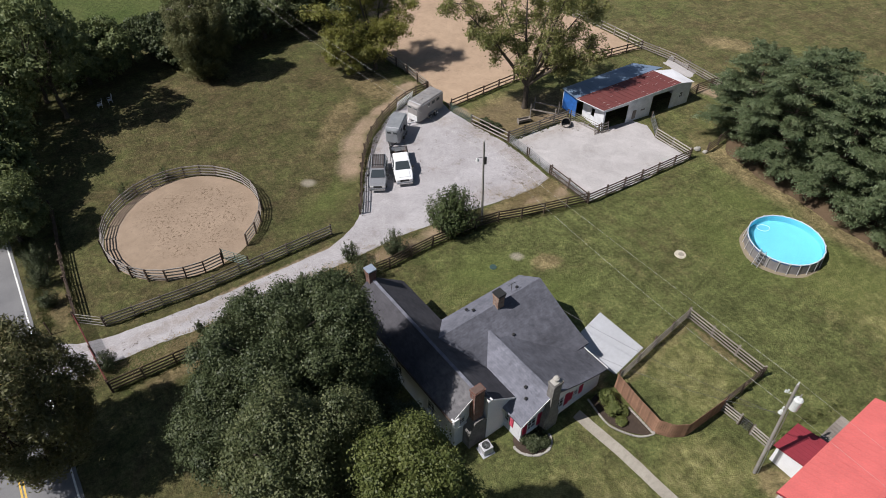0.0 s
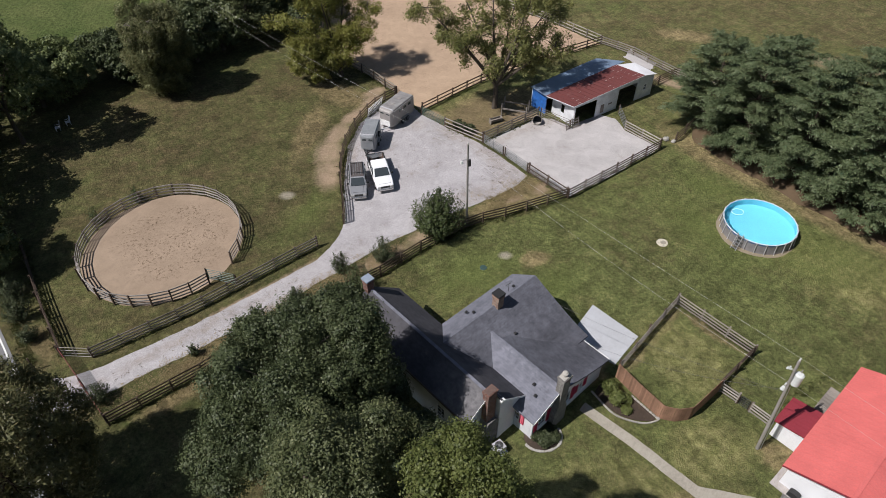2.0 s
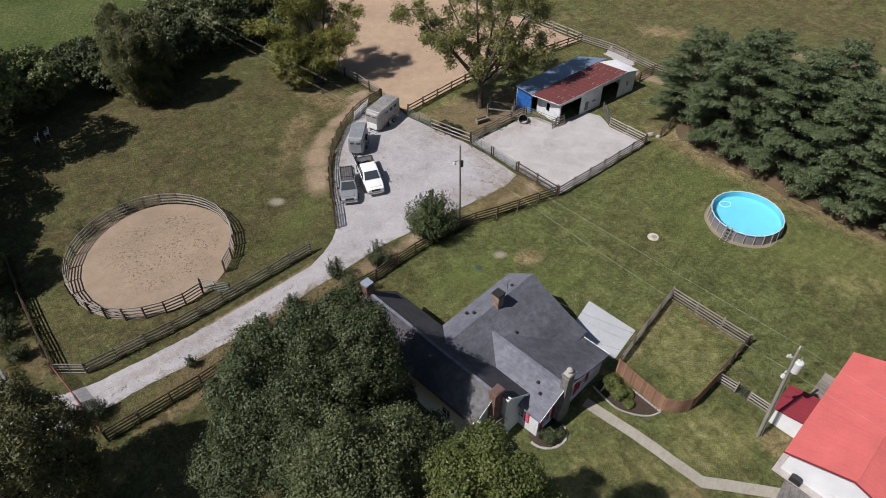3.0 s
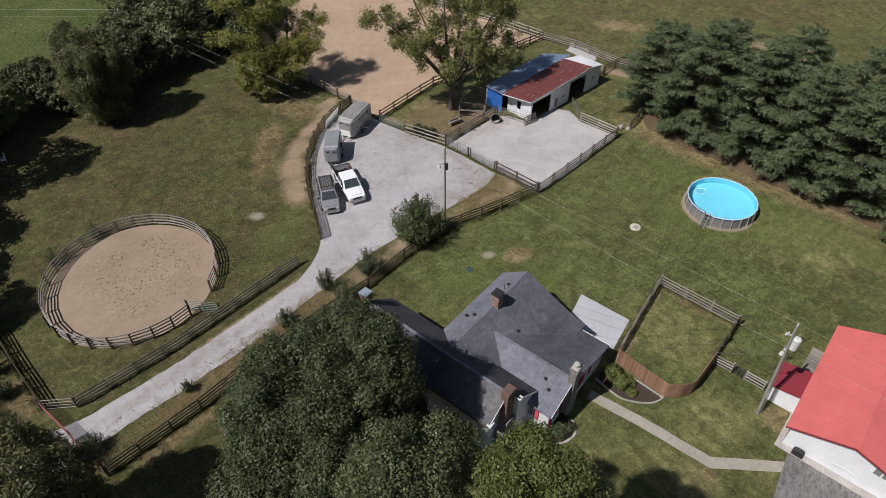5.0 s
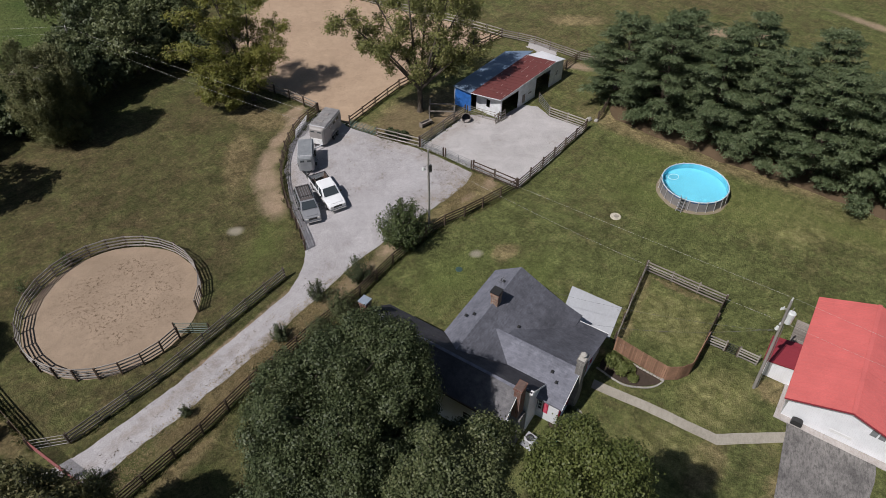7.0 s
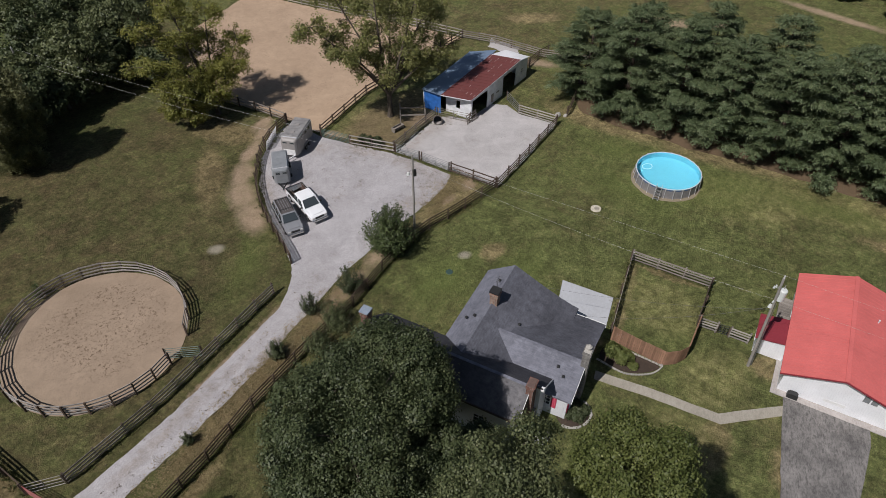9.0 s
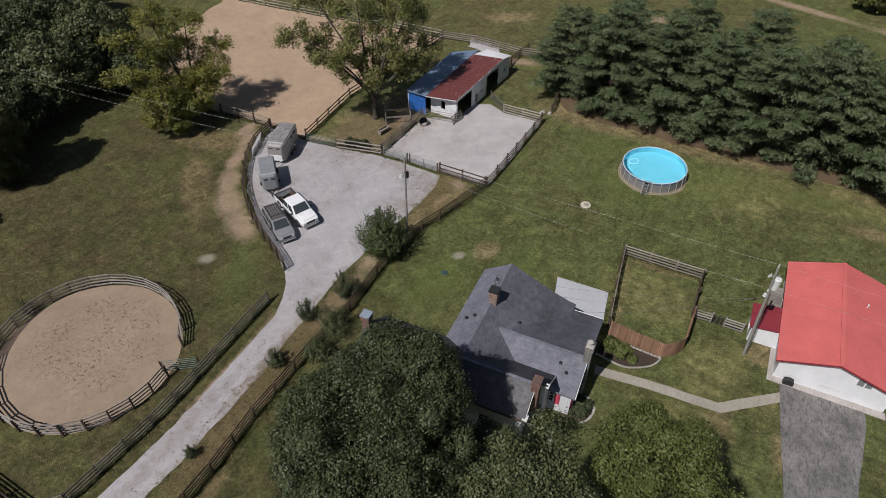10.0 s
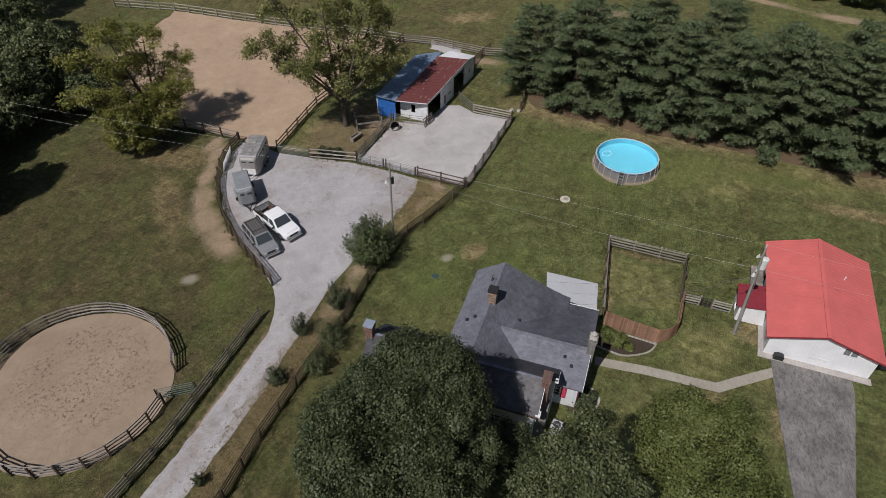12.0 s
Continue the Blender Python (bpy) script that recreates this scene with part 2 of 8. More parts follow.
def gravel_material(name, light, dark, stone=26.0, worn=0.5, blotch=(0.20, 0.16, 0.11), dirty=(), grit=1.0):
    m = Nodes(name)
    big = m.ramp(m.noise(0.22, 5, 0.6), 0.35, 0.68)
    mid = m.ramp(m.noise(1.3, 5, 0.7), 0.35, 0.7)
    grain = m.cells(stone, out="Color")
    bw = m.tree.nodes.new("ShaderNodeRGBToBW")
    m.tree.links.new(grain, bw.inputs[0])
    col = m.mix(m.maths("MULTIPLY", big, 0.75), light, dark)
    col = m.mix(m.ramp(m.maths("MULTIPLY", mid, big), 0.35, 0.8, 0, worn), col, blotch)
    col = m.shade(col, m.ramp(bw.outputs[0], 0, 1, 1 - 0.2 * grit, 1 + 0.16 * grit))
    zone = m.ramp(m.noise(0.25, 4), 0.42, 0.66)
    clods = m.ramp(m.noise(4.6, 4, 0.8), 0.60, 0.70)
    col = m.mix(m.maths("MULTIPLY", m.maths("MULTIPLY", clods, zone), 0.75), col, (0.13, 0.10, 0.08))
    if dirty:
        at = m.spots(dirty, 0.8, (1.3, 0.5))
        col = m.mix(m.maths("MULTIPLY", at, m.ramp(m.noise(0.9, 5, 0.75), 0.34, 0.66, 0.05, 0.62)), col, (0.29, 0.245, 0.205))
        bits = m.ramp(m.noise(3.2, 5, 0.85), 0.60, 0.68)
        col = m.mix(m.maths("MULTIPLY", m.maths("MULTIPLY", bits, at), 0.85), col, (0.15, 0.12, 0.098))
    patch = m.ramp(m.noise(0.55, 6, 0.7, distort=1.0), 0.35, 0.65, 0.90, 1.08)
    col = m.shade(col, patch)
    col = m.shade(col, m.ramp(m.noise(9.0, 3, 0.75), 0.3, 0.7, 1 - 0.2 * grit, 1 + 0.16 * grit))
    m.bump(m.maths("ADD", bw.outputs[0], m.noise(2.0, 4)), 0.35 * grit, 0.06)
    return m.done(col, 0.92, 0, 0.2)


def sand_material(name, light, dark, marks, trodden=()):
    m = Nodes(name)
    big = m.ramp(m.noise(0.16, 5, 0.6), 0.3, 0.7)
    mid = m.ramp(m.noise(0.9, 6, 0.7, distort=0.8), 0.3, 0.72)
    hoof = m.ramp(m.noise(3.4, 6, 0.8), 0.52, 0.60)
    zone = m.ramp(m.noise(0.42, 4, 0.7), 0.45, 0.60)
    if trodden:
        zone = m.maths("MULTIPLY", m.ramp(m.noise(0.9, 5, 0.7), 0.36, 0.52), m.spots(trodden, 1.0, (1.25, 0.5)))
    fine = m.noise(16.0, 3, 0.7)
    col = m.mix(big, light, dark)
    col = m.shade(col, m.ramp(mid, 0, 1, 0.88, 1.1))
    col = m.mix(m.maths("MULTIPLY", m.maths("MULTIPLY", hoof, zone), marks), col, (0.125, 0.086, 0.058))
    col = m.shade(col, m.ramp(fine, 0.2, 0.8, 0.9, 1.1))
    m.bump(m.maths("ADD", m.noise(3.4, 5, 0.7), m.maths("MULTIPLY", hoof, -0.6)), 0.4, 0.06)
    return m.done(col, 0.95, 0, 0.15)


def wood_material(name, a, b, local=True, stretch=(0.6, 9, 9), rough=0.85):
    m = Nodes(name)
    grain = m.ramp(m.noise(4.0, 5, 0.65, m.place((3, 3, 14))), 0.3, 0.7)
    blot = m.ramp(m.noise(0.9, 4, 0.6), 0.3, 0.7)
    col = m.mix(m.maths("MULTIPLY", m.maths("ADD", grain, blot), 0.5), a, b)
    col = m.shade(col, m.ramp(m.random(), 0, 1, 0.75, 1.3))
    m.bump(grain, 0.25, 0.01)
    return m.done(col, rough, 0, 0.25)


def shingle_material(name, tone, dark_spots=(), sun_dapples=()):
    m = Nodes(name)
    z = m.tree.nodes.new("ShaderNodeSeparateXYZ")
    m.tree.links.new(m.place(), z.inputs[0])
    rows = m.maths("FRACT", m.maths("MULTIPLY", z.outputs[2], 12.5))
    course = m.ramp(rows, 0.0, 0.22, 0.86, 1.0)
    tab = m.cells(3.1, m.place((1.0, 1.0, 4.2)), out="Color")
    bw = m.tree.nodes.new("ShaderNodeRGBToBW")
    m.tree.links.new(tab, bw.inputs[0])
    big = m.ramp(m.noise(0.35, 5, 0.6), 0.3, 0.7, 0.88, 1.1)
    streak = m.ramp(m.noise(1.6, 4, 0.7, m.place((1, 1, 0.25))), 0.35, 0.70, 1.10, 0.76)
    col = m.shade(tone, m.maths("MULTIPLY", big, streak))
    algae = m.maths("MULTIPLY", m.ramp(m.noise(0.22, 3), 0.42, 0.62), m.ramp(m.noise(2.4, 6, 0.75, distort=0.8), 0.42, 0.66))
    col = m.shade(col, m.ramp(algae, 0, 1, 1.02, 0.80))
    col = m.shade(col, m.ramp(bw.outputs[0], 0, 1, 0.86, 1.15))
    # darkens ragged spots at the given places
    if dark_spots:
        at = m.spots(dark_spots, 0.7, (1.5, 0.2))
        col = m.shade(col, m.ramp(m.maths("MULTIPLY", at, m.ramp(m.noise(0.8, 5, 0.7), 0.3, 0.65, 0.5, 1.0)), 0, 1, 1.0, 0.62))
    # paler where sun dapples are painted onto the slope
    if sun_dapples:
        at = m.spots(sun_dapples, 0.8, (1.4, 0.3))
        col = m.mix(m.maths("MULTIPLY", at, m.ramp(m.noise(1.7, 5, 0.7), 0.36, 0.60, 0.25, 1.0)), col, (0.185, 0.18, 0.185))
    col = m.shade(col, course)
    col = m.shade(col, m.ramp(m.noise(38, 2), 0.3, 0.7, 0.85, 1.15))
    m.bump(m.maths("ADD", rows, m.noise(40, 2)), 0.3, 0.02)
    return m.done(col, 0.9, 0, 0.25)


def brick_material(name, a, b, mortar, scale=5.0):
    m = Nodes(name)
    n = m.tree.nodes.new("ShaderNodeTexBrick")
    n.inputs["Scale"].default_value = scale
    n.inputs["Mortar Size"].default_value = 0.03
    c = m.tree.nodes.new("ShaderNodeSeparateXYZ")
    m.tree.links.new(m.place(local=False), c.inputs[0])
    v = m.tree.nodes.new("ShaderNodeCombineXYZ")
    m.tree.links.new(m.maths("ADD", c.outputs[0], c.outputs[1]), v.inputs[0])
    m.tree.links.new(c.outputs[2], v.inputs[1])
    m.tree.links.new(v.outputs[0], n.inputs["Vector"])
    m.put(n.inputs["Color1"], a)
    m.put(n.inputs["Color2"], b)
    m.put(n.inputs["Mortar"], mortar)
    col = m.shade(n.outputs[0], m.ramp(m.noise(2.2, 4), 0.3, 0.7, 0.75, 1.2))
    m.bump(n.outputs[1], -0.4, 0.02)
    return m.done(col, 0.9, 0, 0.2)


def siding_material(name, colour):
    m = Nodes(name)
    z = m.tree.nodes.new("ShaderNodeSeparateXYZ")
    m.tree.links.new(m.place(), z.inputs[0])
    lap = m.maths("FRACT", m.maths("MULTIPLY", z.outputs[2], 8.0))
    col = m.shade(colour, m.ramp(m.noise(0.8, 5), 0.3, 0.7, 0.9, 1.04))
    col = m.shade(col, m.ramp(lap, 0.0, 0.12, 0.7, 1.0))
    m.bump(lap, 0.4, 0.02)
    return m.done(col, 0.6)


def metal_roof_material(name, colour, rust=None, rough=0.45, amount=0.0):
    m = Nodes(name)
    col = m.shade(colour, m.ramp(m.noise(0.5, 5, 0.6), 0.3, 0.7, 0.9, 1.08))
    if rust:
        r = m.ramp(m.maths("ADD", m.noise(0.55, 6, 0.7), m.ramp(m.noise(5.0, 4), 0, 1, -0.12, 0.12)), 0.62 - amount, 0.72 - amount)
        col = m.mix(r, col, m.mix(m.noise(3.0, 4), rust[0], rust[1]))
    col = m.shade(col, m.ramp(m.noise(9.0, 4), 0.3, 0.7, 0.93, 1.06))
    m.bump(m.noise(6, 3), 0.08, 0.02)
    return m.done(col, rough, 0.0, 0.4)


def leaf_material(name, a, b, tip, light=0.25):
    m = Nodes(name)
    r = m.island()
    patch = m.ramp(m.noise(0.42, 4, 0.6), 0.35, 0.66)
    col = m.mix(m.maths("MULTIPLY", m.maths("ADD", r, patch), 0.5), a, b)
    col = m.mix(m.ramp(r, 0.86, 1.0, 0, 0.75), col, tip)
    m.done(col, 0.52, 0, 0.32)
    t = m.tree.nodes.new("ShaderNodeBsdfTranslucent")
    m.tree.links.new(m.shade(col, 1.25), t.inputs[0])
    s = m.tree.nodes.new("ShaderNodeMixShader")
    s.inputs[0].default_value = light
    m.tree.links.new(m.bsdf.outputs[0], s.inputs[1])
    m.tree.links.new(t.outputs[0], s.inputs[2])
    m.tree.links.new(s.outputs[0], m.out.inputs[0])
    return m.mat


def bark_material(name, a, b):
    m = Nodes(name)
    n = m.noise(4.0, 5, 0.7, m.place((3, 3, 0.6)))
    m.bump(n, 0.7, 0.05)
    return m.done(m.mix(m.ramp(n, 0.3, 0.7), a, b), 0.95, 0, 0.15)


def asphalt_material():
    m = Nodes("asphalt")
    col = m.mix(m.ramp(m.noise(0.4, 5), 0.3, 0.7), (0.15, 0.15, 0.155), (0.21, 0.21, 0.21))
    col = m.shade(col, m.ramp(m.noise(30, 3), 0.3, 0.7, 0.85, 1.15))
    m.bump(m.noise(50, 2), 0.2, 0.01)
    return m.done(col, 0.9)


def concrete_material(name, light, dark, stain, amount=0.6):
    m = Nodes(name)
    a = m.ramp(m.noise(0.5, 6, 0.7), 0.35, 0.68)
    b = m.ramp(m.noise(6.0, 8, 0.85, m.place((0.35, 1.0, 1), 45)), 0.46, 0.62)
    c = m.ramp(m.noise(4.5, 5, 0.8), 0.5, 0.66)
    col = m.mix(a, light, dark)
    col = m.mix(m.maths("MULTIPLY", b, amount), col, stain)
    col = m.mix(m.maths("MULTIPLY", m.maths("MULTIPLY", c, a), amount), col, stain)
    col = m.shade(col, m.ramp(m.noise(24, 3), 0.3, 0.7, 0.88, 1.1))
    m.bump(m.noise(20, 3), 0.2, 0.01)
    return m.done(col, 0.9, 0, 0.25)


def glass_material(name, colour=(0.03, 0.035, 0.04)):
    m = Nodes(name)
    m.bump(m.noise(2, 2), 0.03, 0.01)
    return m.done(colour, 0.06, 0.0, 0.9)


def water_material():
    m = Nodes("pool_water")
    m.bump(m.noise(3.5, 3), 0.12, 0.03)
    m.bsdf.inputs["IOR"].default_value = 1.33
    m.bsdf.inputs["Transmission Weight"].default_value = 1.0
    return m.done((0.90, 0.98, 0.99), 0.02)


GRASS = grass_material()
PASTURE = rough_grass_material()
GRAVEL = gravel_material("crushed_limestone", (0.448, 0.429, 0.436), (0.352, 0.333, 0.333), 20, 0.5, (0.21, 0.17, 0.135),
                         [(8.6, 58.0, 5.0, 1.3, -56), (4.4, 63.2, 3.6, 0.9, -50), (9.3, 54.6, 2.6, 1.6, 40), (5.2, 52.0, 3.2, 1.2, 25), (-7.6, 60.6, 0.9, 6.0, 0),
                          (-20.5, 36.3, 9.0, 0.5, 33), (-13.0, 39.6, 5.0, 0.45, 34), (-15.8, 41.0, 6.0, 0.4, 34), (0.0, 66.0, 1.6, 1.2, 0)])
LOT = gravel_material("fine_pale_limestone", (0.47, 0.448, 0.442), (0.39, 0.37, 0.362), 30, 0.3, (0.27, 0.235, 0.20),
                      [(14.6, 64.6, 3.0, 1.2, 30), (11.0, 62.6, 4.0, 0.6, 32), (13.4, 53.4, 3.0, 0.5, -58), (19.5, 64.2, 2.0, 0.8, 25)], 0.4)
SAND = sand_material("pen_sand", (0.350, 0.268, 0.196), (0.292, 0.222, 0.160), 0.95, [(-23.4, 48.4, 4.0, 2.8, 40), (-25.6, 46.2, 3.4, 1.6, 30), (-21.6, 45.8, 2.0, 2.2, 0), (-27.6, 50.6, 3.4, 1.4, 30), (-24.0, 52.4, 2.4, 1.2, 0), (-22.6, 50.6, 2.6, 1.8, 20), (-27.8, 47.6, 2.6, 2.0, 0), (-24.6, 44.0, 2.6, 1.3, 10), (-20.6, 48.6, 1.2, 1.8, 0)])
ARENA = sand_material("arena_sand", (0.455, 0.335, 0.235), (0.385, 0.28, 0.195), 0.35)
MULCH = sand_material("dark_mulch", (0.072, 0.054, 0.042), (0.045, 0.035, 0.028), 0.5)
POOLSAND = sand_material("grey_pool_sand", (0.30, 0.255, 0.185), (0.22, 0.185, 0.125), 0.2)
NEEDLES = sand_material("pine_needle_litter", (0.165, 0.115, 0.072), (0.115, 0.083, 0.050), 0.4)
ASPHALT = asphalt_material()
CONCRETE = concrete_material("pale_concrete", (0.47, 0.485, 0.51), (0.41, 0.42, 0.44), (0.33, 0.33, 0.33), 0.3)
WALK = concrete_material("walk_concrete", (0.40, 0.37, 0.31), (0.32, 0.29, 0.24), (0.22, 0.20, 0.16), 0.5)
APRON = concrete_material("stained_concrete", (0.270, 0.255, 0.240), (0.140, 0.133, 0.127), (0.064, 0.061, 0.059), 0.78)
SILL = concrete_material("pinkish_concrete", (0.47, 0.435, 0.41), (0.38, 0.35, 0.33), (0.25, 0.22, 0.19), 0.5)
PAINTLINE = plain("road_paint", (0.75, 0.75, 0.72), 0.7)
YELLOWLINE = plain("yellow_road_paint", (0.65, 0.42, 0.08), 0.7)
FENCE = wood_material("dark_fence_wood", (0.052, 0.036, 0.027), (0.122, 0.090, 0.070))
OLDWOOD = wood_material("weathered_grey_wood", (0.15, 0.13, 0.11), (0.30, 0.27, 0.24))
PENWOOD = wood_material("pen_rail_wood", (0.17, 0.155, 0.145), (0.42, 0.39, 0.36))
WHITEWOOD = wood_material("faded_white_wood", (0.20, 0.182, 0.155), (0.44, 0.41, 0.365))
CEDAR = wood_material("red_brown_cedar", (0.16, 0.092, 0.060), (0.38, 0.22, 0.145))
POLEWOOD = wood_material("grey_pole_wood", (0.19, 0.178, 0.16), (0.36, 0.34, 0.315))
WIRE = plain("dark_wire", (0.05, 0.05, 0.05), 0.5, 0.6)
CABLE = plain("pale_cable", (0.60, 0.59, 0.56), 0.5, 0.2)
TUBE = plain("galvanised_tube", (0.30, 0.31, 0.31), 0.45, 0.7)
GREENTUBE = plain("green_painted_tube", (0.065, 0.105, 0.082), 0.5)
REDTUBE = plain("red_brown_tube", (0.19, 0.045, 0.04), 0.55)
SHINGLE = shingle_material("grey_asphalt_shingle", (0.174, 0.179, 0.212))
# near-black paints the maple's shade on the west slope; pale spots its sunlit dapples
BLACKSHINGLE = shingle_material("dark_shaded_old_shingle", (0.078, 0.076, 0.085), (), [(0.5, 24.9, 2.6, 1.5, 126.9), (-0.6, 24.4, 2.0, 1.2, 126.9)])
# darker copy of the shingle: shade painted into slopes turned from the sun
SHADESHINGLE = shingle_material("shade_side_shingle", (0.122, 0.125, 0.147), [(11.3, 29.6, 2.6, 2.2, 40), (9.4, 28.6, 3.2, 1.6, 37), (8.2, 30.6, 3.0, 1.0, 37), (3.0, 26.6, 2.2, 2.6, 37)])
BRICK = brick_material("red_chimney_brick", (0.13, 0.055, 0.042), (0.20, 0.098, 0.075), (0.22, 0.19, 0.17))
CAPBRICK = plain("sooty_brick_top", (0.13, 0.085, 0.07), 0.9, 0, 0.2, 5.0)
OLDBRICK = brick_material("mottled_old_brick", (0.22, 0.11, 0.075), (0.33, 0.25, 0.19), (0.30, 0.27, 0.24))
DARKSTONE = brick_material("dark_fieldstone", (0.12, 0.115, 0.11), (0.20, 0.19, 0.18), (0.15, 0.145, 0.14), 3.4)
STONE = brick_material("grey_chimney_stone", (0.21, 0.20, 0.185), (0.145, 0.138, 0.13), (0.26, 0.25, 0.235), 3.6)
SIDING = siding_material("white_lap_siding", (0.72, 0.73, 0.75))
BARNWALL = siding_material("bright_white_barn_boards", (0.86, 0.87, 0.89))
FLUECAP = plain("blue_grey_flue_cap", (0.30, 0.35, 0.42), 0.5, 0.2)
DARKROOF = plain("brown_grey_car_roof", (0.115, 0.10, 0.095), 0.4, 0.1)
TRIM = plain("white_trim_paint", (0.76, 0.76, 0.75), 0.5)
SHUTTER = plain("crimson_shutter_paint", (0.40, 0.02, 0.06), 0.5)
REDROOF = metal_roof_material("salmon_red_metal_roof", (0.62, 0.150, 0.138), None, 0.5)
DARKRED = metal_roof_material("dark_red_metal_roof", (0.25, 0.036, 0.048), None, 0.45)
RUSTROOF = metal_roof_material("rusted_metal_roof", (0.30, 0.20, 0.18), ((0.185, 0.052, 0.046), (0.11, 0.040, 0.038)), 0.62, 0.36)
SEAM = plain("worn_pinkish_seam", (0.46, 0.37, 0.35), 0.6, 0, 0.2, 3.0)
BLUEROOF = metal_roof_material("weathered_blue_metal_roof", (0.165, 0.225, 0.315), ((0.30, 0.34, 0.38), (0.19, 0.24, 0.32)), 0.38, 0.02)
WHITEROOF = metal_roof_material("white_metal_roof", (0.72, 0.72, 0.74), None, 0.45)
SHEDWALL = plain("chalky_white_boards", (0.66, 0.67, 0.69), 0.75, 0, 0.16, 1.4)
DARKINSIDE = plain("dark_stall_boards", (0.05, 0.042, 0.036), 0.9)
TARP = plain("blue_tarpaulin", (0.03, 0.13, 0.42), 0.4, 0, 0.25, 2.0)
GLASS = glass_material("window_glass")
CARGLASS = glass_material("car_glass", (0.05, 0.06, 0.065))
WHITECAR = plain("white_car_paint", (0.80, 0.81, 0.82), 0.22, 0.0, 0.03, 1.0, 0.6)
SILVERCAR = plain("silver_car_paint", (0.36, 0.365, 0.38), 0.34, 0.4, 0.05, 1.0, 0.6)
ALU = plain("dull_aluminium", (0.33, 0.31, 0.295), 0.65, 0.1, 0.08, 1.5)
SHINYROOF = plain("stained_aluminium_sheet", (0.34, 0.325, 0.315), 0.40, 0.35, 0.32, 1.6)
GREYPAINT = plain("grey_trailer_paint", (0.285, 0.30, 0.312), 0.42, 0.2, 0.12, 1.5)
TYRE = plain("tyre_rubber", (0.02, 0.02, 0.02), 0.85)
CHROME = plain("chrome", (0.6, 0.6, 0.6), 0.2, 0.9)
RUSTBED = plain("rusty_bed_steel", (0.085, 0.055, 0.042), 0.8, 0, 0.3, 2.5)
BLACK = plain("black_plastic", (0.025, 0.025, 0.025), 0.55)
LAMP = plain("lamp_lens", (0.6, 0.6, 0.58), 0.15)
REDLAMP = plain("red_lens", (0.35, 0.01, 0.01), 0.2)
POOLWALL = plain("grey_brown_pool_sheet", (0.225, 0.215, 0.215), 0.6, 0, 0.15, 2.0)
POOLLINER = plain("turquoise_pool_liner", (0.125, 0.46, 0.585), 0.5, 0, 0.05, 1.0)
POOLRIM = plain("pale_pool_rim", (0.60, 0.66, 0.72), 0.4)
PALESTEEL = plain("pale_steel", (0.58, 0.58, 0.60), 0.4, 0.3)
LINERBLUE = plain("dark_blue_liner_edge", (0.06, 0.12, 0.24), 0.5)
WATER = water_material()
PALEPLASTIC = plain("pale_plastic", (0.62, 0.64, 0.62), 0.5)
HOSE = plain("white_hose", (0.55, 0.75, 0.78), 0.5)
MAPLE = leaf_material("dark_maple_leaves", (0.035, 0.051, 0.0215), (0.103, 0.125, 0.054), (0.180, 0.200, 0.102), 0.2)
MAPLE2 = leaf_material("maple_leaves", (0.056, 0.074, 0.030), (0.158, 0.176, 0.078), (0.265, 0.28, 0.145))
LIME = leaf_material("yellow_green_leaves", (0.062, 0.084, 0.022), (0.165, 0.186, 0.056), (0.26, 0.275, 0.11))
WALNUT = leaf_material("olive_leaves", (0.098, 0.116, 0.036), (0.262, 0.258, 0.088), (0.40, 0.36, 0.17))
ASH = leaf_material("yellowing_leaves", (0.120, 0.132, 0.026), (0.248, 0.244, 0.060), (0.37, 0.31, 0.11))
PINE = leaf_material("blue_green_pine_needles", (0.058, 0.088, 0.039), (0.150, 0.184, 0.090), (0.250, 0.284, 0.152), 0.16)
WOODS = leaf_material("shady_woodland_leaves", (0.085, 0.118, 0.046), (0.205, 0.235, 0.094), (0.31, 0.33, 0.15))
CEDARLEAF = leaf_material("olive_cedar_sprays", (0.085, 0.092, 0.040), (0.19, 0.18, 0.078), (0.28, 0.23, 0.12))
OLDCEDAR = leaf_material("dark_cedar_sprays", (0.088, 0.100, 0.042), (0.205, 0.208, 0.090), (0.31, 0.285, 0.155), 0.15)
DRYGRASS = leaf_material("dry_straw_grass", (0.185, 0.142, 0.070), (0.34, 0.265, 0.14), (0.44, 0.36, 0.21))
TALLGRASS = leaf_material("tall_grass_blades", (0.070, 0.085, 0.028), (0.135, 0.135, 0.050), (0.22, 0.185, 0.09))
SHRUB = leaf_material("shrub_leaves", (0.045, 0.062, 0.028), (0.10, 0.118, 0.056), (0.16, 0.17, 0.10))
BUSH = leaf_material("glossy_bush_leaves", (0.042, 0.064, 0.022), (0.102, 0.130, 0.047), (0.155, 0.185, 0.08))
LITTER = leaf_material("brown_leaf_litter", (0.105, 0.085, 0.07), (0.21, 0.172, 0.14), (0.28, 0.24, 0.19))
BARK = bark_material("grey_brown_bark", (0.055, 0.045, 0.036), (0.14, 0.118, 0.095))
PINEBARK = bark_material("dark_pine_bark", (0.045, 0.033, 0.026), (0.10, 0.075, 0.058))
ROCK = concrete_material("pale_edging_stone", (0.46, 0.44, 0.40), (0.34, 0.32, 0.29), (0.22, 0.21, 0.19), 0.4)
STRAW = plain("cut_stone_lid", (0.50, 0.46, 0.37), 0.9, 0, 0.2, 4.0)
GREENLID = plain("green_plastic_lid", (0.042, 0.080, 0.068), 0.6)


# ---- mesh helpers ----
def thing(name, label, category, group="", kind="", at=None):
    """The base of a thing with parts."""
    ob = tagged(new(name), label, category, group, kind)
    if at is not None:
        ob.matrix_basis = at
    return ob


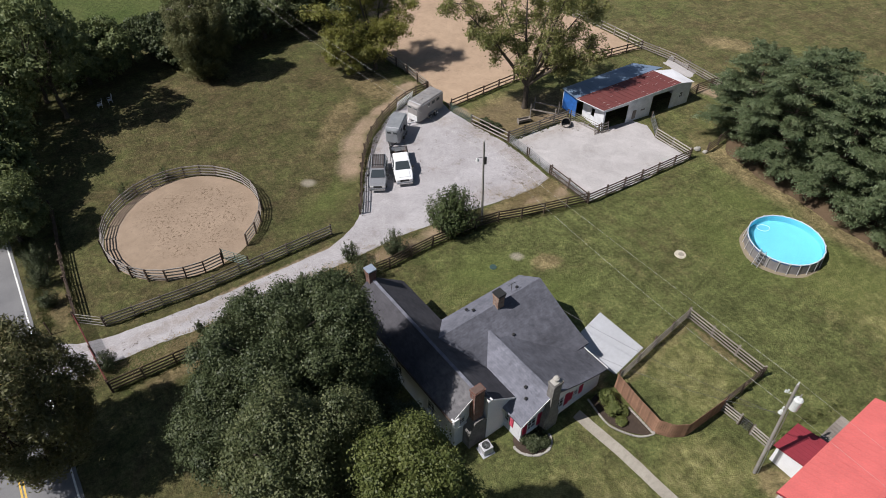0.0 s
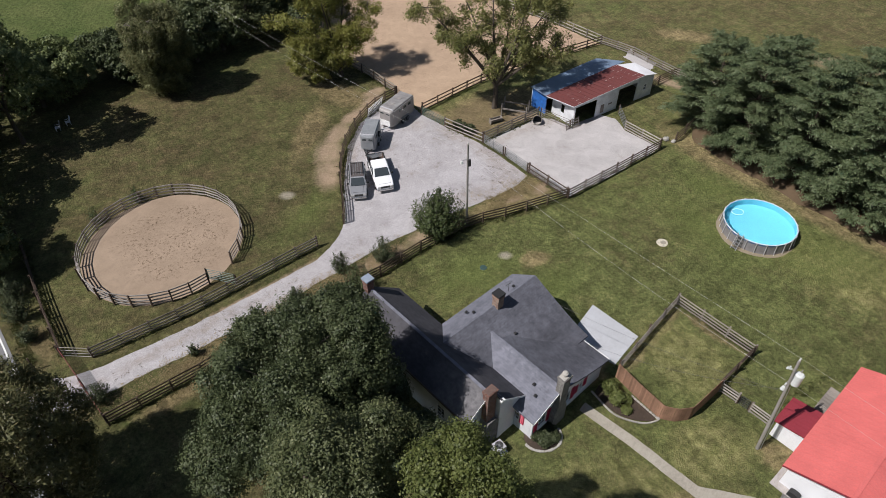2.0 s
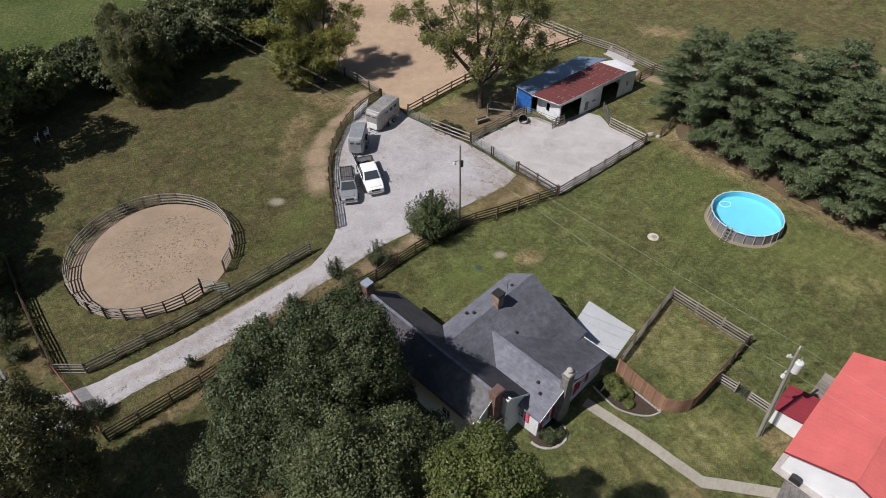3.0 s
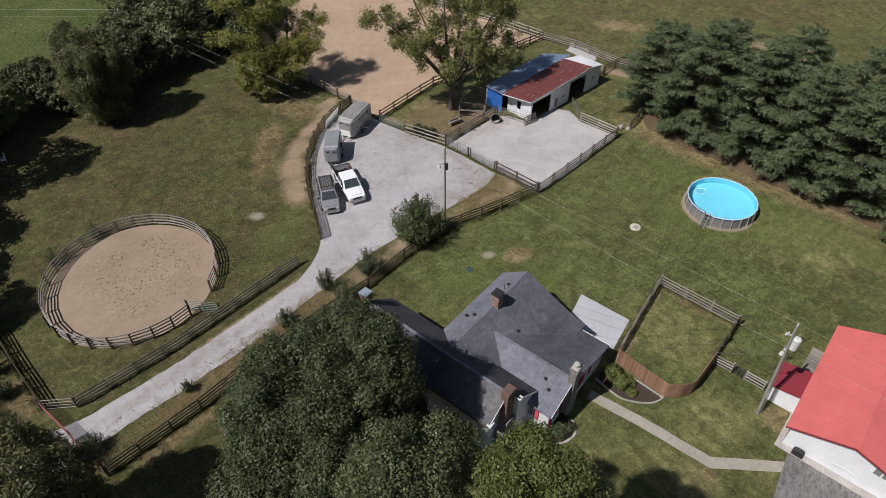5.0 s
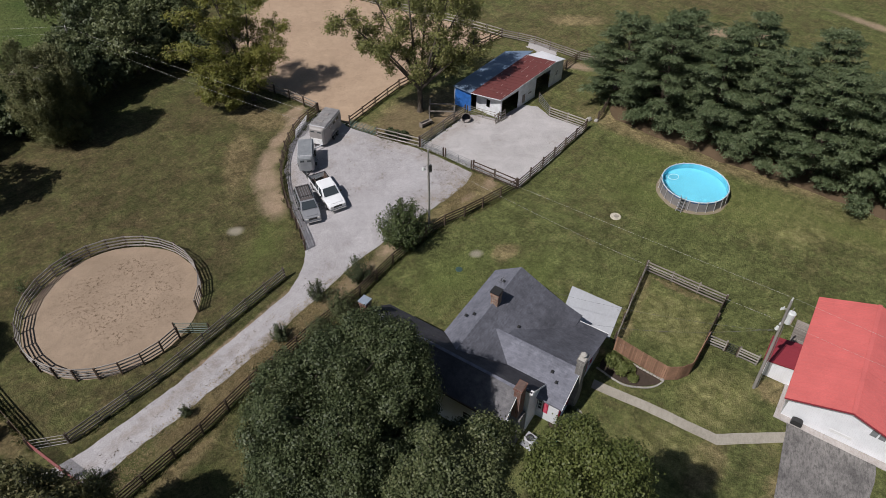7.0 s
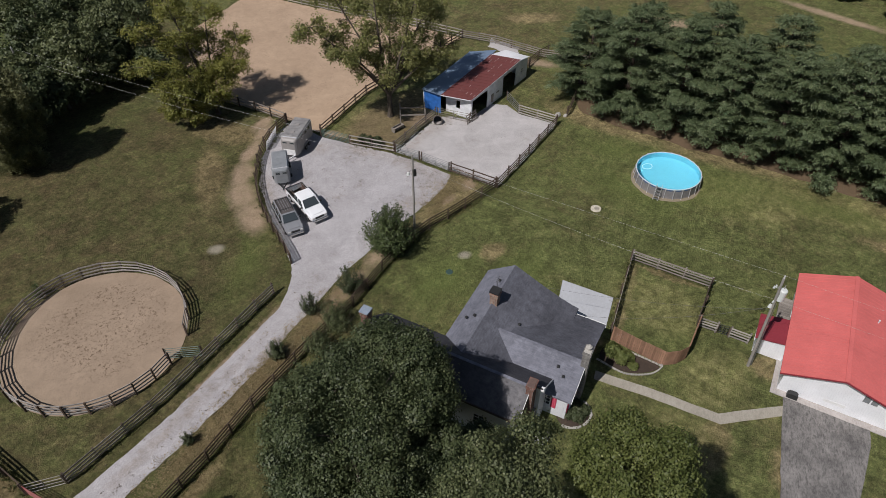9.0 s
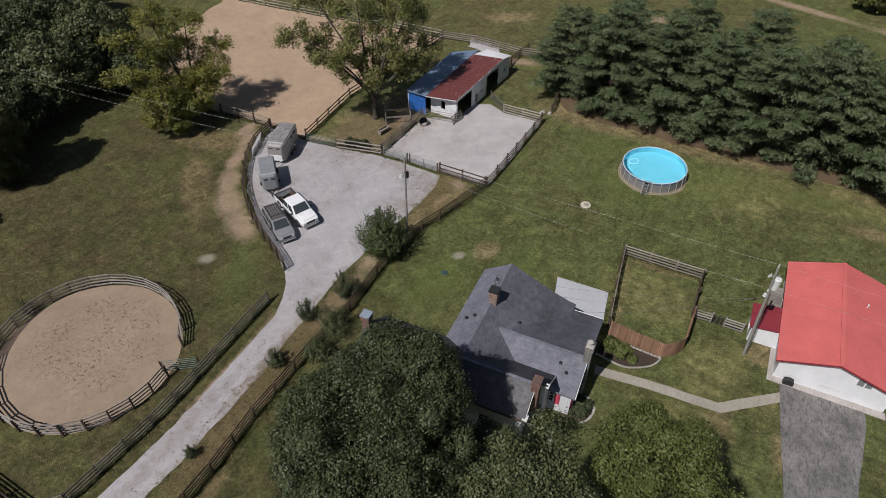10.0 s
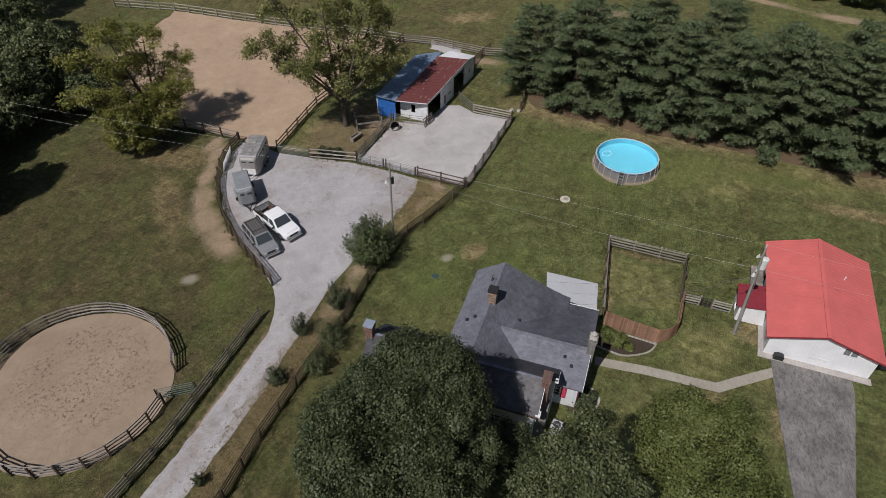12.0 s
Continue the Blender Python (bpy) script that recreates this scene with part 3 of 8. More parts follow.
def mesh_of(name, bm, material):
    bmesh.ops.recalc_face_normals(bm, faces=bm.faces)
    me = bpy.data.meshes.new(name)
    bm.to_mesh(me)
    bm.free()
    if material:
        me.materials.append(material)
    return me


def part(name, bm, material, parent=None, label=""):
    ob = new(name, bm if isinstance(bm, bpy.types.Mesh) else mesh_of(name, bm, material))
    ob.parent = parent
    return tagged(ob, label)


def box(bm, centre, size, turn=None, bevel=0.0):
    """A box; turn: a 3 x 3 or 4 x 4 matrix about its centre."""
    m = Matrix.Translation(centre) @ (turn.to_4x4() if turn else Matrix()) @ Matrix.Diagonal((*size, 1))
    r = bmesh.ops.create_cube(bm, size=1.0, matrix=m)
    if bevel:
        edges = list({e for v in r["verts"] for e in v.link_edges})
        bmesh.ops.bevel(bm, geom=edges, offset=bevel, segments=2, affect="EDGES", profile=0.5)
    return bm


def rod(bm, a, b, r0, r1=None, n=8):
    """A tapered rod from a to b."""
    a, b = Vector(a), Vector(b)
    d = b - a
    q = d.to_track_quat("Z", "Y").to_matrix().to_4x4()
    bmesh.ops.create_cone(bm, cap_ends=True, segments=n, radius1=r0, radius2=r0 if r1 is None else r1, depth=d.length,
                          matrix=Matrix.Translation((a + b) / 2) @ q)
    return bm


def prism(bm, outline, lo, hi, axis="y", place=None):
    """An outline in a plane, drawn out from lo to hi. axis y: the outline is (x, z); z: (x, y); x: (y, z)."""
    def at(p, h):
        v = {"y": (p[0], h, p[1]), "z": (p[0], p[1], h), "x": (h, p[0], p[1])}[axis]
        return place @ Vector(v) if place else Vector(v)
    a = [bm.verts.new(at(p, lo)) for p in outline]
    b = [bm.verts.new(at(p, hi)) for p in outline]
    n = len(outline)
    bm.faces.new(a)
    bm.faces.new(b[::-1])
    for i in range(n):
        bm.faces.new((a[i], b[i], b[(i + 1) % n], a[(i + 1) % n]))
    return bm


def B():
    return bmesh.new()


def outline_of(points, step=0.5, wobble=0.25, freq=0.6, closed=True):
    """A closed line through points, resampled, with a natural unevenness."""
    out = []
    n = len(points)
    for i in range(n if closed else n - 1):
        a, b = Vector(points[i]), Vector(points[(i + 1) % n])
        k = max(1, int((b - a).length / step))
        for j in range(k):
            p = a.lerp(b, j / k)
            q = Vector((p.x * freq, p.y * freq, 0.0))
            w = Vector((noise.noise(q + Vector((7, 0, 0))), noise.noise(q + Vector((0, 9, 3)))))
            w2 = Vector((noise.noise(q * 4 + Vector((1, 5, 0))), noise.noise(q * 4 + Vector((4, 2, 8)))))
            out.append((p.x + wobble * (w.x + 0.4 * w2.x), p.y + wobble * (w.y + 0.4 * w2.y)))
    return out


def smooth_line(points, per=6, closed=False):
    """Catmull-Rom through points."""
    pts = [Vector(p) for p in points]
    n = len(pts)
    out = []
    for i in range(n if closed else n - 1):
        p0 = pts[(i - 1) % n] if closed or i else pts[0] * 2 - pts[1]
        p1, p2 = pts[i], pts[(i + 1) % n]
        p3 = pts[(i + 2) % n] if closed or i + 2 < n else p2 * 2 - p1
        for j in range(per):
            t = j / per
            out.append(0.5 * ((2 * p1) + (p2 - p0) * t + (2 * p0 - 5 * p1 + 4 * p2 - p3) * t * t + (3 * p1 - p0 - 3 * p2 + p3) * t ** 3))
    if not closed:
        out.append(pts[-1])
    return [tuple(p) for p in out]


def area(name, points, top, material, label, category, wobble=0.25, step=0.5, thick=0.12, kind="structure", freq=0.6):
    """A flat laid surface with a thickness."""
    bm = B()
    pts = outline_of(points, step, wobble, freq)
    a = [bm.verts.new((x, y, top)) for x, y in pts]
    b = [bm.verts.new((x, y, top - thick)) for x, y in pts]
    f = bm.faces.new(a)
    for i in range(len(pts)):
        j = (i + 1) % len(pts)
        bm.faces.new((a[i], b[i], b[j], a[j]))
    bmesh.ops.triangulate(bm, faces=[f])
    return tagged(part(name, bm, material), label, category, "", kind)


def tube(name, points, radius, material, parent=None, label="", n=3, closed=False):
    """A bent tube along points, as a mesh."""
    bm = B()
    rings = []
    pts = [Vector(p) for p in points]
    for i, p in enumerate(pts):
        d = (pts[min(i + 1, len(pts) - 1)] - pts[max(i - 1, 0)])
        if closed:
            d = pts[(i + 1) % len(pts)] - pts[i - 1]
        q = d.to_track_quat("Z", "Y")
        rings.append([bm.verts.new(p + q @ Vector((radius * math.cos(2 * math.pi * k / n), radius * math.sin(2 * math.pi * k / n), 0))) for k in range(n)])
    m = len(rings)
    for i in range(m if closed else m - 1):
        for k in range(n):
            bm.faces.new((rings[i][k], rings[i][(k + 1) % n], rings[(i + 1) % m][(k + 1) % n], rings[(i + 1) % m][k]))
    return part(name, bm, material, parent, label)


# ---- buildings ----
def wall_panel(bm, place, profile, thick, holes=()):
    """An upright wall in the local x-z plane, drawn out by thick along y; profile: (x, top) from left to right; holes: (x0, x1, z0, z1)."""
    lo, hi = profile[0][0], profile[-1][0]
    cuts = sorted({p[0] for p in profile} | {h[i] for h in holes for i in (0, 1)})
    levels = sorted({0.0} | {h[i] for h in holes for i in (2, 3)})

    def top(x):
        for (xa, za), (xb, zb) in zip(profile, profile[1:]):
            if xa <= x <= xb:
                return za + (zb - za) * (x - xa) / (xb - xa)
        return profile[-1][1]
    for xa, xb in zip(cuts, cuts[1:]):
        mid = (xa + xb) / 2
        for za, zb in zip(levels, levels[1:] + [None]):
            if zb is not None and any(h[0] < mid < h[1] and h[2] < (za + zb) / 2 < h[3] for h in holes):
                continue
            tops = (zb, zb) if zb is not None else (top(xb), top(xa))
            prism(bm, [(xa, za), (xb, za), (xb, tops[0]), (xa, tops[1])], 0, thick, "y", place)
    bmesh.ops.remove_doubles(bm, verts=bm.verts, dist=0.0005)
    return bm


def window(parent, place, x0, x1, z0, z1, shutters=None, thick=0.2, panes=(2, 3)):
    """A sash window in a wall's opening. The outside is at y = 0."""
    w, h = x1 - x0, z1 - z0
    bm = B()
    f = 0.07
    for c, s in (((x0 + w / 2, 0.02, z0 + f / 2), (w, 0.1, f)), ((x0 + w / 2, 0.02, z1 - f / 2), (w, 0.1, f)),
                 ((x0 + f / 2, 0.02, z0 + h / 2), (f, 0.1, h - 2 * f)), ((x1 - f / 2, 0.02, z0 + h / 2), (f, 0.1, h - 2 * f))):
        box(bm, c, s)
    bm.transform(place)
    win = part("window", bm, TRIM, parent)
    part("window_sill", (lambda b: (box(b, (x0 + w / 2, -0.05, z0 - 0.03), (w + 0.12, 0.16, 0.06)), b.transform(place), b)[2])(B()), TRIM, win)
    b = B()
    box(b, (x0 + w / 2, 0.045, z0 + h / 2), (w - 2 * f, 0.012, h - 2 * f))
    b.transform(place)
    part("pane", b, GLASS, win)
    b = B()
    for i in range(1, panes[0]):
        box(b, (x0 + w * i / panes[0], 0.03, z0 + h / 2), (0.035, 0.03, h - 2 * f))
    for i in range(1, panes[1]):
        box(b, (x0 + w / 2, 0.03, z0 + h * i / panes[1]), (w - 2 * f, 0.028, 0.035))
    b.transform(place)
    part("glazing_bar", b, TRIM, win)
    for s in shutters or ():
        xs = x0 - 0.24 if s < 0 else x1 + 0.24
        b = B()
        box(b, (xs, -0.03, z0 + h / 2), (0.40, 0.04, h + 0.06))
        for k in range(int(h / 0.12)):
            box(b, (xs, -0.055, z0 + 0.1 + k * 0.12), (0.31, 0.02, 0.05), Euler((0.5, 0, 0)).to_matrix())
        b.transform(place)
        part("shutter", b, SHUTTER, win, "crimson louvred shutter")
    return win


def roof_plane(bm, corners, thick=0.14):
    """A roof slab: corners of its top, with a thickness below."""
    a = [bm.verts.new(c) for c in corners]
    b = [bm.verts.new((c[0], c[1], c[2] - thick)) for c in corners]
    n = len(a)
    bm.faces.new(a)
    bm.faces.new(b[::-1])
    for i in range(n):
        bm.faces.new((a[i], b[i], b[(i + 1) % n], a[(i + 1) % n]))


def strip(bm, a, b, wide, high, lift=0.0):
    """A bar from a to b."""
    a, b = Vector(a), Vector(b)
    d = b - a
    box(bm, (a + b) / 2 + Vector((0, 0, lift)), (d.length, wide, high), d.to_track_quat("X", "Z").to_matrix())


def bar(a, b, wide, high, lift=0.0):
    """A bar from a to b as a mesh of its own."""
    bm = B()
    strip(bm, a, b, wide, high, lift)
    return bm


# the house stands turned; its own axes: x north-east, y north-west
HA = 36.9
hu = Vector((math.cos(radians(HA)), math.sin(radians(HA)), 0))
HOUSE = Matrix(((hu.x, -hu.y, 0, 0), (hu.y, hu.x, 0, 0), (0, 0, 1, 0), (0, 0, 0, 1)))   # local x = p, local y = -q
house = thing("house", "white lap-sided farmhouse with grey shingle roofs and crimson shutters", "house", at=HOUSE)

# old wing: ridge at x 16.4 from y 18.3 to 31.2
WX, WZ, WL, WR = 16.4, 5.65, 14.4, 19.3
W0, W1 = 18.25, 31.1
sl_l, sl_r = 0.75, 0.80
zl, zr = WZ - (WX - WL) * sl_l, WZ - (WR - WX) * sl_r


def house_wall(name, x, y, turn, profile, holes=(), thick=0.2, shutters=True, panes=(2, 3)):
    place = pose(x, y, 0, 0, 0, turn)
    w = part(name, wall_panel(B(), place, profile, thick, holes), SIDING, house)
    for h in holes:
        window(w, place, *h, shutters=(-1, 1) if shutters is True else shutters, panes=panes)
    return w


# gable wall of the old wing, facing south-east (outside towards -y)
house_wall("wall", WL + 0.3, W0, 0, [(0, zl + 0.02), (WX - WL - 0.3, WZ - 0.12), (WR - 0.3 - WL - 0.3, zr + 0.05)], [(0.35, 0.95, 2.5, 3.4)], shutters=False)
house_wall("wall", WR - 0.3, W1, 180, [(0, zr + 0.05), (WR - 0.3 - WX, WZ - 0.12), (WR - WL - 0.6, zl + 0.02)])
house_wall("wall", WL + 0.3, W1 - 0.21, -90, [(0, zl + 0.02), (W1 - W0 - 0.42, zl + 0.02)], [(1.6, 2.5, 1.0, 2.4), (5.2, 6.1, 1.0, 2.4), (9.4, 10.3, 1.0, 2.4)], shutters=False)
house_wall("wall", WR - 0.3, W0 + 0.21, 90, [(0, zr + 0.02), (W1 - W0 - 0.42, zr + 0.02)], [(9.4, 10.3, 1.0, 2.4)])
bm = B()
roof_plane(bm, [(WX, W0 - 0.25, WZ), (WX, W1 + 0.25, WZ), (WL - 0.1, W1 + 0.25, zl - 0.07), (WL - 0.1, W0 - 0.25, zl - 0.07)])
part("roof", bm, BLACKSHINGLE, house, "dark old shingle slope with tree shade and sun dapples painted in")
bm = B()
roof_plane(bm, [(WX, W0 - 0.25, WZ), (WR + 0.1, W0 - 0.25, zr - 0.06), (WR + 0.1, W1 + 0.25, zr - 0.06), (WX, W1 + 0.25, WZ)])
part("roof", bm, BLACKSHINGLE, house, "very dark old shingle slope")
# the east half of the gable stands forward of the chimney
PX, PY = 16.95, 17.42
pz = WZ - (PX - 0.14 - WX) * sl_r
bm = B()
roof_plane(bm, [(PX - 0.14, PY - 0.17, pz), (WR + 0.1, PY - 0.17, zr - 0.06), (WR + 0.1, W0 - 0.25, zr - 0.06), (PX - 0.14, W0 - 0.25, pz)])
part("roof", bm, BLACKSHINGLE, house, "very dark old shingle slope")
house_wall("wall", PX, PY, 0, [(0, pz - 0.24), (WR - 0.25 - PX, zr + 0.02)])
house_wall("wall", PX, W0, -90, [(0, pz - 0.26), (W0 - PY - 0.21, pz - 0.26)])
part("fascia", bar((PX - 0.14, PY - 0.20, pz - 0.07), (WR + 0.1, PY - 0.20, zr - 0.13), 0.03, 0.16), TRIM, house, "white fascia boards and gutters")
part("eave_return", box(B(), (PX - 0.02, PY - 0.12, pz - 0.19), (0.34, 0.26, 0.14)), TRIM, house, "white boxed eave end")
part("fascia", bar( (WL - 0.1, W0 - 0.28, zl - 0.14), (WX, W0 - 0.28, WZ - 0.07), 0.03, 0.16), TRIM, house, "white fascia boards and gutters")
part("eave_return", box(B(), (WL + 0.15, W0 - 0.24, zl - 0.06), (0.5, 0.34, 0.16)), TRIM, house, "white boxed eave end")
# this eave board is dark where the other fascias are white
part("fascia", bar((WL - 0.15, W0 - 0.25, zl - 0.14), (WL - 0.15, W1 + 0.25, zl - 0.14), 0.1, 0.12), FENCE, house, "dark eave board")

# cross wing: ridge along x at y 23.75 from the old wing to x 27.7
MY, MZ = 23.75, 4.85
ZN, YN = 3.22, 26.05          # north-west eave
YS = 17.9                     # south-east eave, a long slope with a flare
XE = 27.6
part("wall", wall_panel(B(), pose(XE - 0.25, YS + 0.35, 0, 0, 0, 90), [(0, 2.42), (2.2, 3.22), (MY - YS - 0.35, MZ - 0.15), (YN - 0.3 - YS - 0.35, ZN + 0.05)], 0.2, [(3.4, 4.2, 1.0, 2.2)]), SIDING, house)
house_wall("wall", XE - 0.46, YN - 0.3, 180, [(0, ZN), (XE - 0.46 - WR, ZN)], [(1.6, 2.5, 1.0, 2.3), (4.6, 5.5, 1.0, 2.3)], shutters=False)
bm = B()
roof_plane(bm, [(WX + 0.5, MY, MZ), (XE, MY, MZ), (XE, YN + 0.1, ZN - 0.06), (WX + 0.5, YN + 0.1, ZN - 0.06)])
part("roof", bm, SHINGLE, house)
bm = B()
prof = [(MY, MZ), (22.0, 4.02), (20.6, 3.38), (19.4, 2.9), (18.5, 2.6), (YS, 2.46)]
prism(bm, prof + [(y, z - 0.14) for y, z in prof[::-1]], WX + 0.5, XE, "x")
part("roof", bm, SHADESHINGLE, house, "shingle slope given a darker, shade-side tone")

# front wing: ridge along y at x 21.1 from the cross wing to the gable at y 15.7
FX, FZ, FY = 21.15, 4.25, 15.7
FL, FR = 18.35, 27.05
zf = 2.75
house_wall("wall", FL + 0.35, FY, 0, [(0, zf + 0.12), (FX - FL - 0.35, FZ - 0.15), (23.6 - FL - 0.35, 3.12), (25.6 - FL - 0.35, 2.5), (FR - 0.3 - FL - 0.35, 2.18)],
           [(0.55, 1.45, 0.85, 2.25), (3.35, 4.2, 0.85, 2.2), (5.1, 5.7, 1.05, 1.95)])
house_wall("wall", FL + 0.35, W0 + 1.2, -90, [(0, zf + 0.1), (W0 + 1.2 - FY - 0.21, zf + 0.1)], [(1.75, 2.5, 0.95, 2.2)], shutters=(1, -1))
house_wall("wall", FR - 0.3, FY + 0.21, 90, [(0, 2.1), (YS + 0.3 - FY, 2.1)])
bm = B()
roof_plane(bm, [(FX, FY - 0.3, FZ), (FX, 22.8, FZ), (FL, 22.8, zf), (FL, FY - 0.3, zf)])
part("roof", bm, SHINGLE, house)
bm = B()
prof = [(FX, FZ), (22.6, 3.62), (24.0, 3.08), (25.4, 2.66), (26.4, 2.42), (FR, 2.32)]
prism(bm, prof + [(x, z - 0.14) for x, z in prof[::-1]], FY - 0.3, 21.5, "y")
part("roof", bm, SHADESHINGLE, house, "shingle slope given a darker, shade-side tone")
part("fascia", bar( (FR + 0.05, FY - 0.3, 2.24), (FR + 0.05, 18.4, 2.24), 0.1, 0.1), TRIM, house, "white fascia boards and gutters")
part("fascia", bar( (FL - 0.03, FY - 0.32, zf - 0.07), (FX, FY - 0.32, FZ - 0.07), 0.03, 0.15), TRIM, house, "white fascia boards and gutters")
part("ridge_cap", bar( (WX, W0 - 0.25, WZ), (WX, W1 + 0.25, WZ), 0.24, 0.014, 0.005), SHINGLE, house)
part("ridge_cap", bar( (FX, FY - 0.3, FZ), (FX, 22.4, FZ), 0.24, 0.014, 0.005), SHINGLE, house)


def chimney(x, y, foot, top, sx, sy, material, cap, label, wide=0.0, slab=False):
    bm = B()
    box(bm, (x, y, (foot + top) / 2), (sx, sy, top - foot))
    box(bm, (x, y, top - 0.10), (sx + 0.12, sy + 0.12, 0.12))
    box(bm, (x, y, top - 0.30), (sx + 0.06, sy + 0.06, 0.08))
    if wide:
        prism(bm, [(x - sx / 2 - wide, foot), (x + sx / 2 + wide, foot), (x + sx / 2 + wide, foot + 1.7), (x + sx / 2, foot + 2.5), (x - sx / 2, foot + 2.5), (x - sx / 2 - wide, foot + 1.7)],
              y - sy / 2 + 0.02, y + sy / 2 - 0.02)
    c = part("chimney", bm, material, house, label)
    b = B()
    if slab:
        box(b, (x, y, top + 0.14), (sx + 0.16, sy + 0.16, 0.12))
        for i in (-1, 1):
            for j in (-1, 1):
                box(b, (x + i * sx * 0.4, y + j * sy * 0.4, top + 0.03), (0.1, 0.1, 0.16))
        part("cap", b, cap, c, "blue-grey metal cap" if cap is FLUECAP else "dark sheet metal hood")
    else:
        box(b, (x, y, top - 0.01), (sx * 0.98, sy * 0.98, 0.07), None, 0.02)
        part("cap", b, cap, c)
    return c


chimney(WX - 0.05, W1 + 0.1, 0.0, 6.55, 0.6, 0.6, BRICK, FLUECAP, "brick chimney with a blue-grey metal cap", 0, True)
c = chimney(WX - 0.05, W0 - 0.30, 2.6, 6.2, 0.82, 0.52, BRICK, CAPBRICK, "red-brown brick chimney on a stone base at the gable")
b = B()
prism(b, [(WX - 0.95, 0.0), (WX + 0.85, 0.0), (WX + 0.85, 1.9), (WX + 0.36, 2.9), (WX - 0.46, 2.9), (WX - 0.95, 1.9)], W0 - 0.78, W0 - 0.01)
part("chimney_base", b, DARKSTONE, c, "dark fieldstone chimney base")
chimney(23.1, MY - 0.1, 3.6, 5.95, 0.62, 0.62, OLDBRICK, BLACK, "mottled brick chimney with a dark hood on the ridge", 0, True)
c = chimney(FX + 0.05, FY - 0.22, 0.0, 5.75, 0.78, 0.55, STONE, ROCK, "grey stone chimney on the front gable", 0.3)
b = B()
rod(b, (FX + 0.05, FY - 0.22, 5.7), (FX + 0.05, FY - 0.22, 6.08), 0.17, 0.15, 12)
rod(b, (FX + 0.05, FY - 0.22, 6.08), (FX + 0.05, FY - 0.22, 6.22), 0.23, 0.10, 12)
part("chimney_pot", b, ROCK, c, "round clay chimney pot")
# vents on the roofs
for x, y, z in ((25.6, 24.3, 4.58), (21.4, 24.6, 4.42), (21.2, 25.2, 4.05), (24.6, 18.7, 2.75), (20.2, 17.2, 3.86), (19.7, 16.6, 3.6), (22.7, 21.3, 3.74)):
    b = B()
    box(b, (x, y, z + 0.03), (0.25, 0.20, 0.11), None, 0.03)
    part("roof_vent", b, BLACK, house)
b = B()
rod(b, (24.9, 24.2, 4.55), (24.9, 24.2, 5.6), 0.02, n=6)
for k in range(4):
    rod(b, (24.9 - 0.3 + 0.2 * k, 23.95, 5.45), (24.9 - 0.3 + 0.2 * k, 24.45, 5.45), 0.012, n=5)
rod(b, (24.5, 24.2, 5.45), (25.3, 24.2, 5.45), 0.015, n=5)
part("aerial", b, WIRE, house)

# barn with a red roof
BA = math.degrees(math.atan2(0.585, 0.81))
BARN = pose(22.05, 18.85, 0, 0, 0, BA)       # x along the barn, y to the north-west, so the barn lies at y from -8 to 0
barn = thing("barn", "white barn with a salmon red metal roof", "barn", at=BARN)
BL, BW, BE, BP = 11.35, 7.9, 2.45, 3.82
RY = -3.66                    # ridge


def barn_wall(x, y, turn, profile, holes=()):
    return part("wall", wall_panel(B(), pose(x, y, 0, 0, 0, turn), profile, 0.18, holes), BARNWALL, barn)


barn_wall(0, 0, -90, [(0, BE - 0.05), (-RY, BP - 0.12), (BW, BE - 0.05)])
barn_wall(BL, -BW, 90, [(0, BE - 0.05), (BW + RY, BP - 0.12), (BW, BE - 0.05)])
barn_wall(BL - 0.19, 0, 180, [(0, BE - 0.1), (BL - 0.38, BE - 0.1)], [(2.2, 3.1, 0.1, 2.1)])
barn_wall(0.19, -BW, 0, [(0, BE - 0.1), (BL - 0.38, BE - 0.1)], [(1.0, 3.6, 0.02, 2.2)])
for s in (0, 1):
    bm = B()
    y0, y1 = (RY, 0.4) if s == 0 else (RY, -BW - 0.4)
    ze = BE - 0.15
    roof_plane(bm, [(-0.35, y0, BP), (BL + 0.35, y0, BP), (BL + 0.35, y1, ze), (-0.35, y1, ze)], 0.09)
    r = part("roof", bm, REDROOF, barn)
    b = B()
    for k in range(28):
        x = -0.3 + k * (BL + 0.6) / 27
        strip(b, (x, y0, BP + 0.012), (x, y1, ze + 0.012), 0.03, 0.014)
    part("rib", b, REDROOF, r)
part("ridge_cap", bar( (-0.36, RY, BP + 0.02), (BL + 0.36, RY, BP + 0.02), 0.30, 0.02), REDROOF, barn)
part("fascia", bar( (-0.37, RY, BP - 0.06), (-0.37, 0.4, BE - 0.2), 0.03, 0.14), DARKRED, barn, "dark red verge trim")
part("fascia", bar( (-0.37, RY, BP - 0.06), (-0.37, -BW - 0.4, BE - 0.2), 0.03, 0.14), DARKRED, barn, "dark red verge trim")
for y in (-5.5, -6.05):
    b = B()
    box(b, (-0.03, y, 2.45), (0.06, 0.42, 0.62))
    for k in range(5):
        box(b, (-0.07, y, 2.22 + k * 0.115), (0.02, 0.36, 0.06), Euler((0, 0.5, 0)).to_matrix())
    part("vent", b, TUBE, barn, "grey louvred vent")
b = B()
box(b, (-0.005, -3.9, 0.8), (0.018, 1.5, 0.3))
part("sign_board", b, TRIM, barn)
for i, (x, y) in enumerate(((7.6, -5.6),)):
    b = B()
    z = BP - abs(y - RY) * (BP - BE + 0.15) / (BW + RY + 0.4)
    rod(b, (x, y, z - 0.05), (x, y, z + 0.28), 0.05, n=8)
    rod(b, (x, y, z + 0.28), (x, y, z + 0.33), 0.075, n=8)
    part("vent_pipe", b, WHITEROOF, barn)
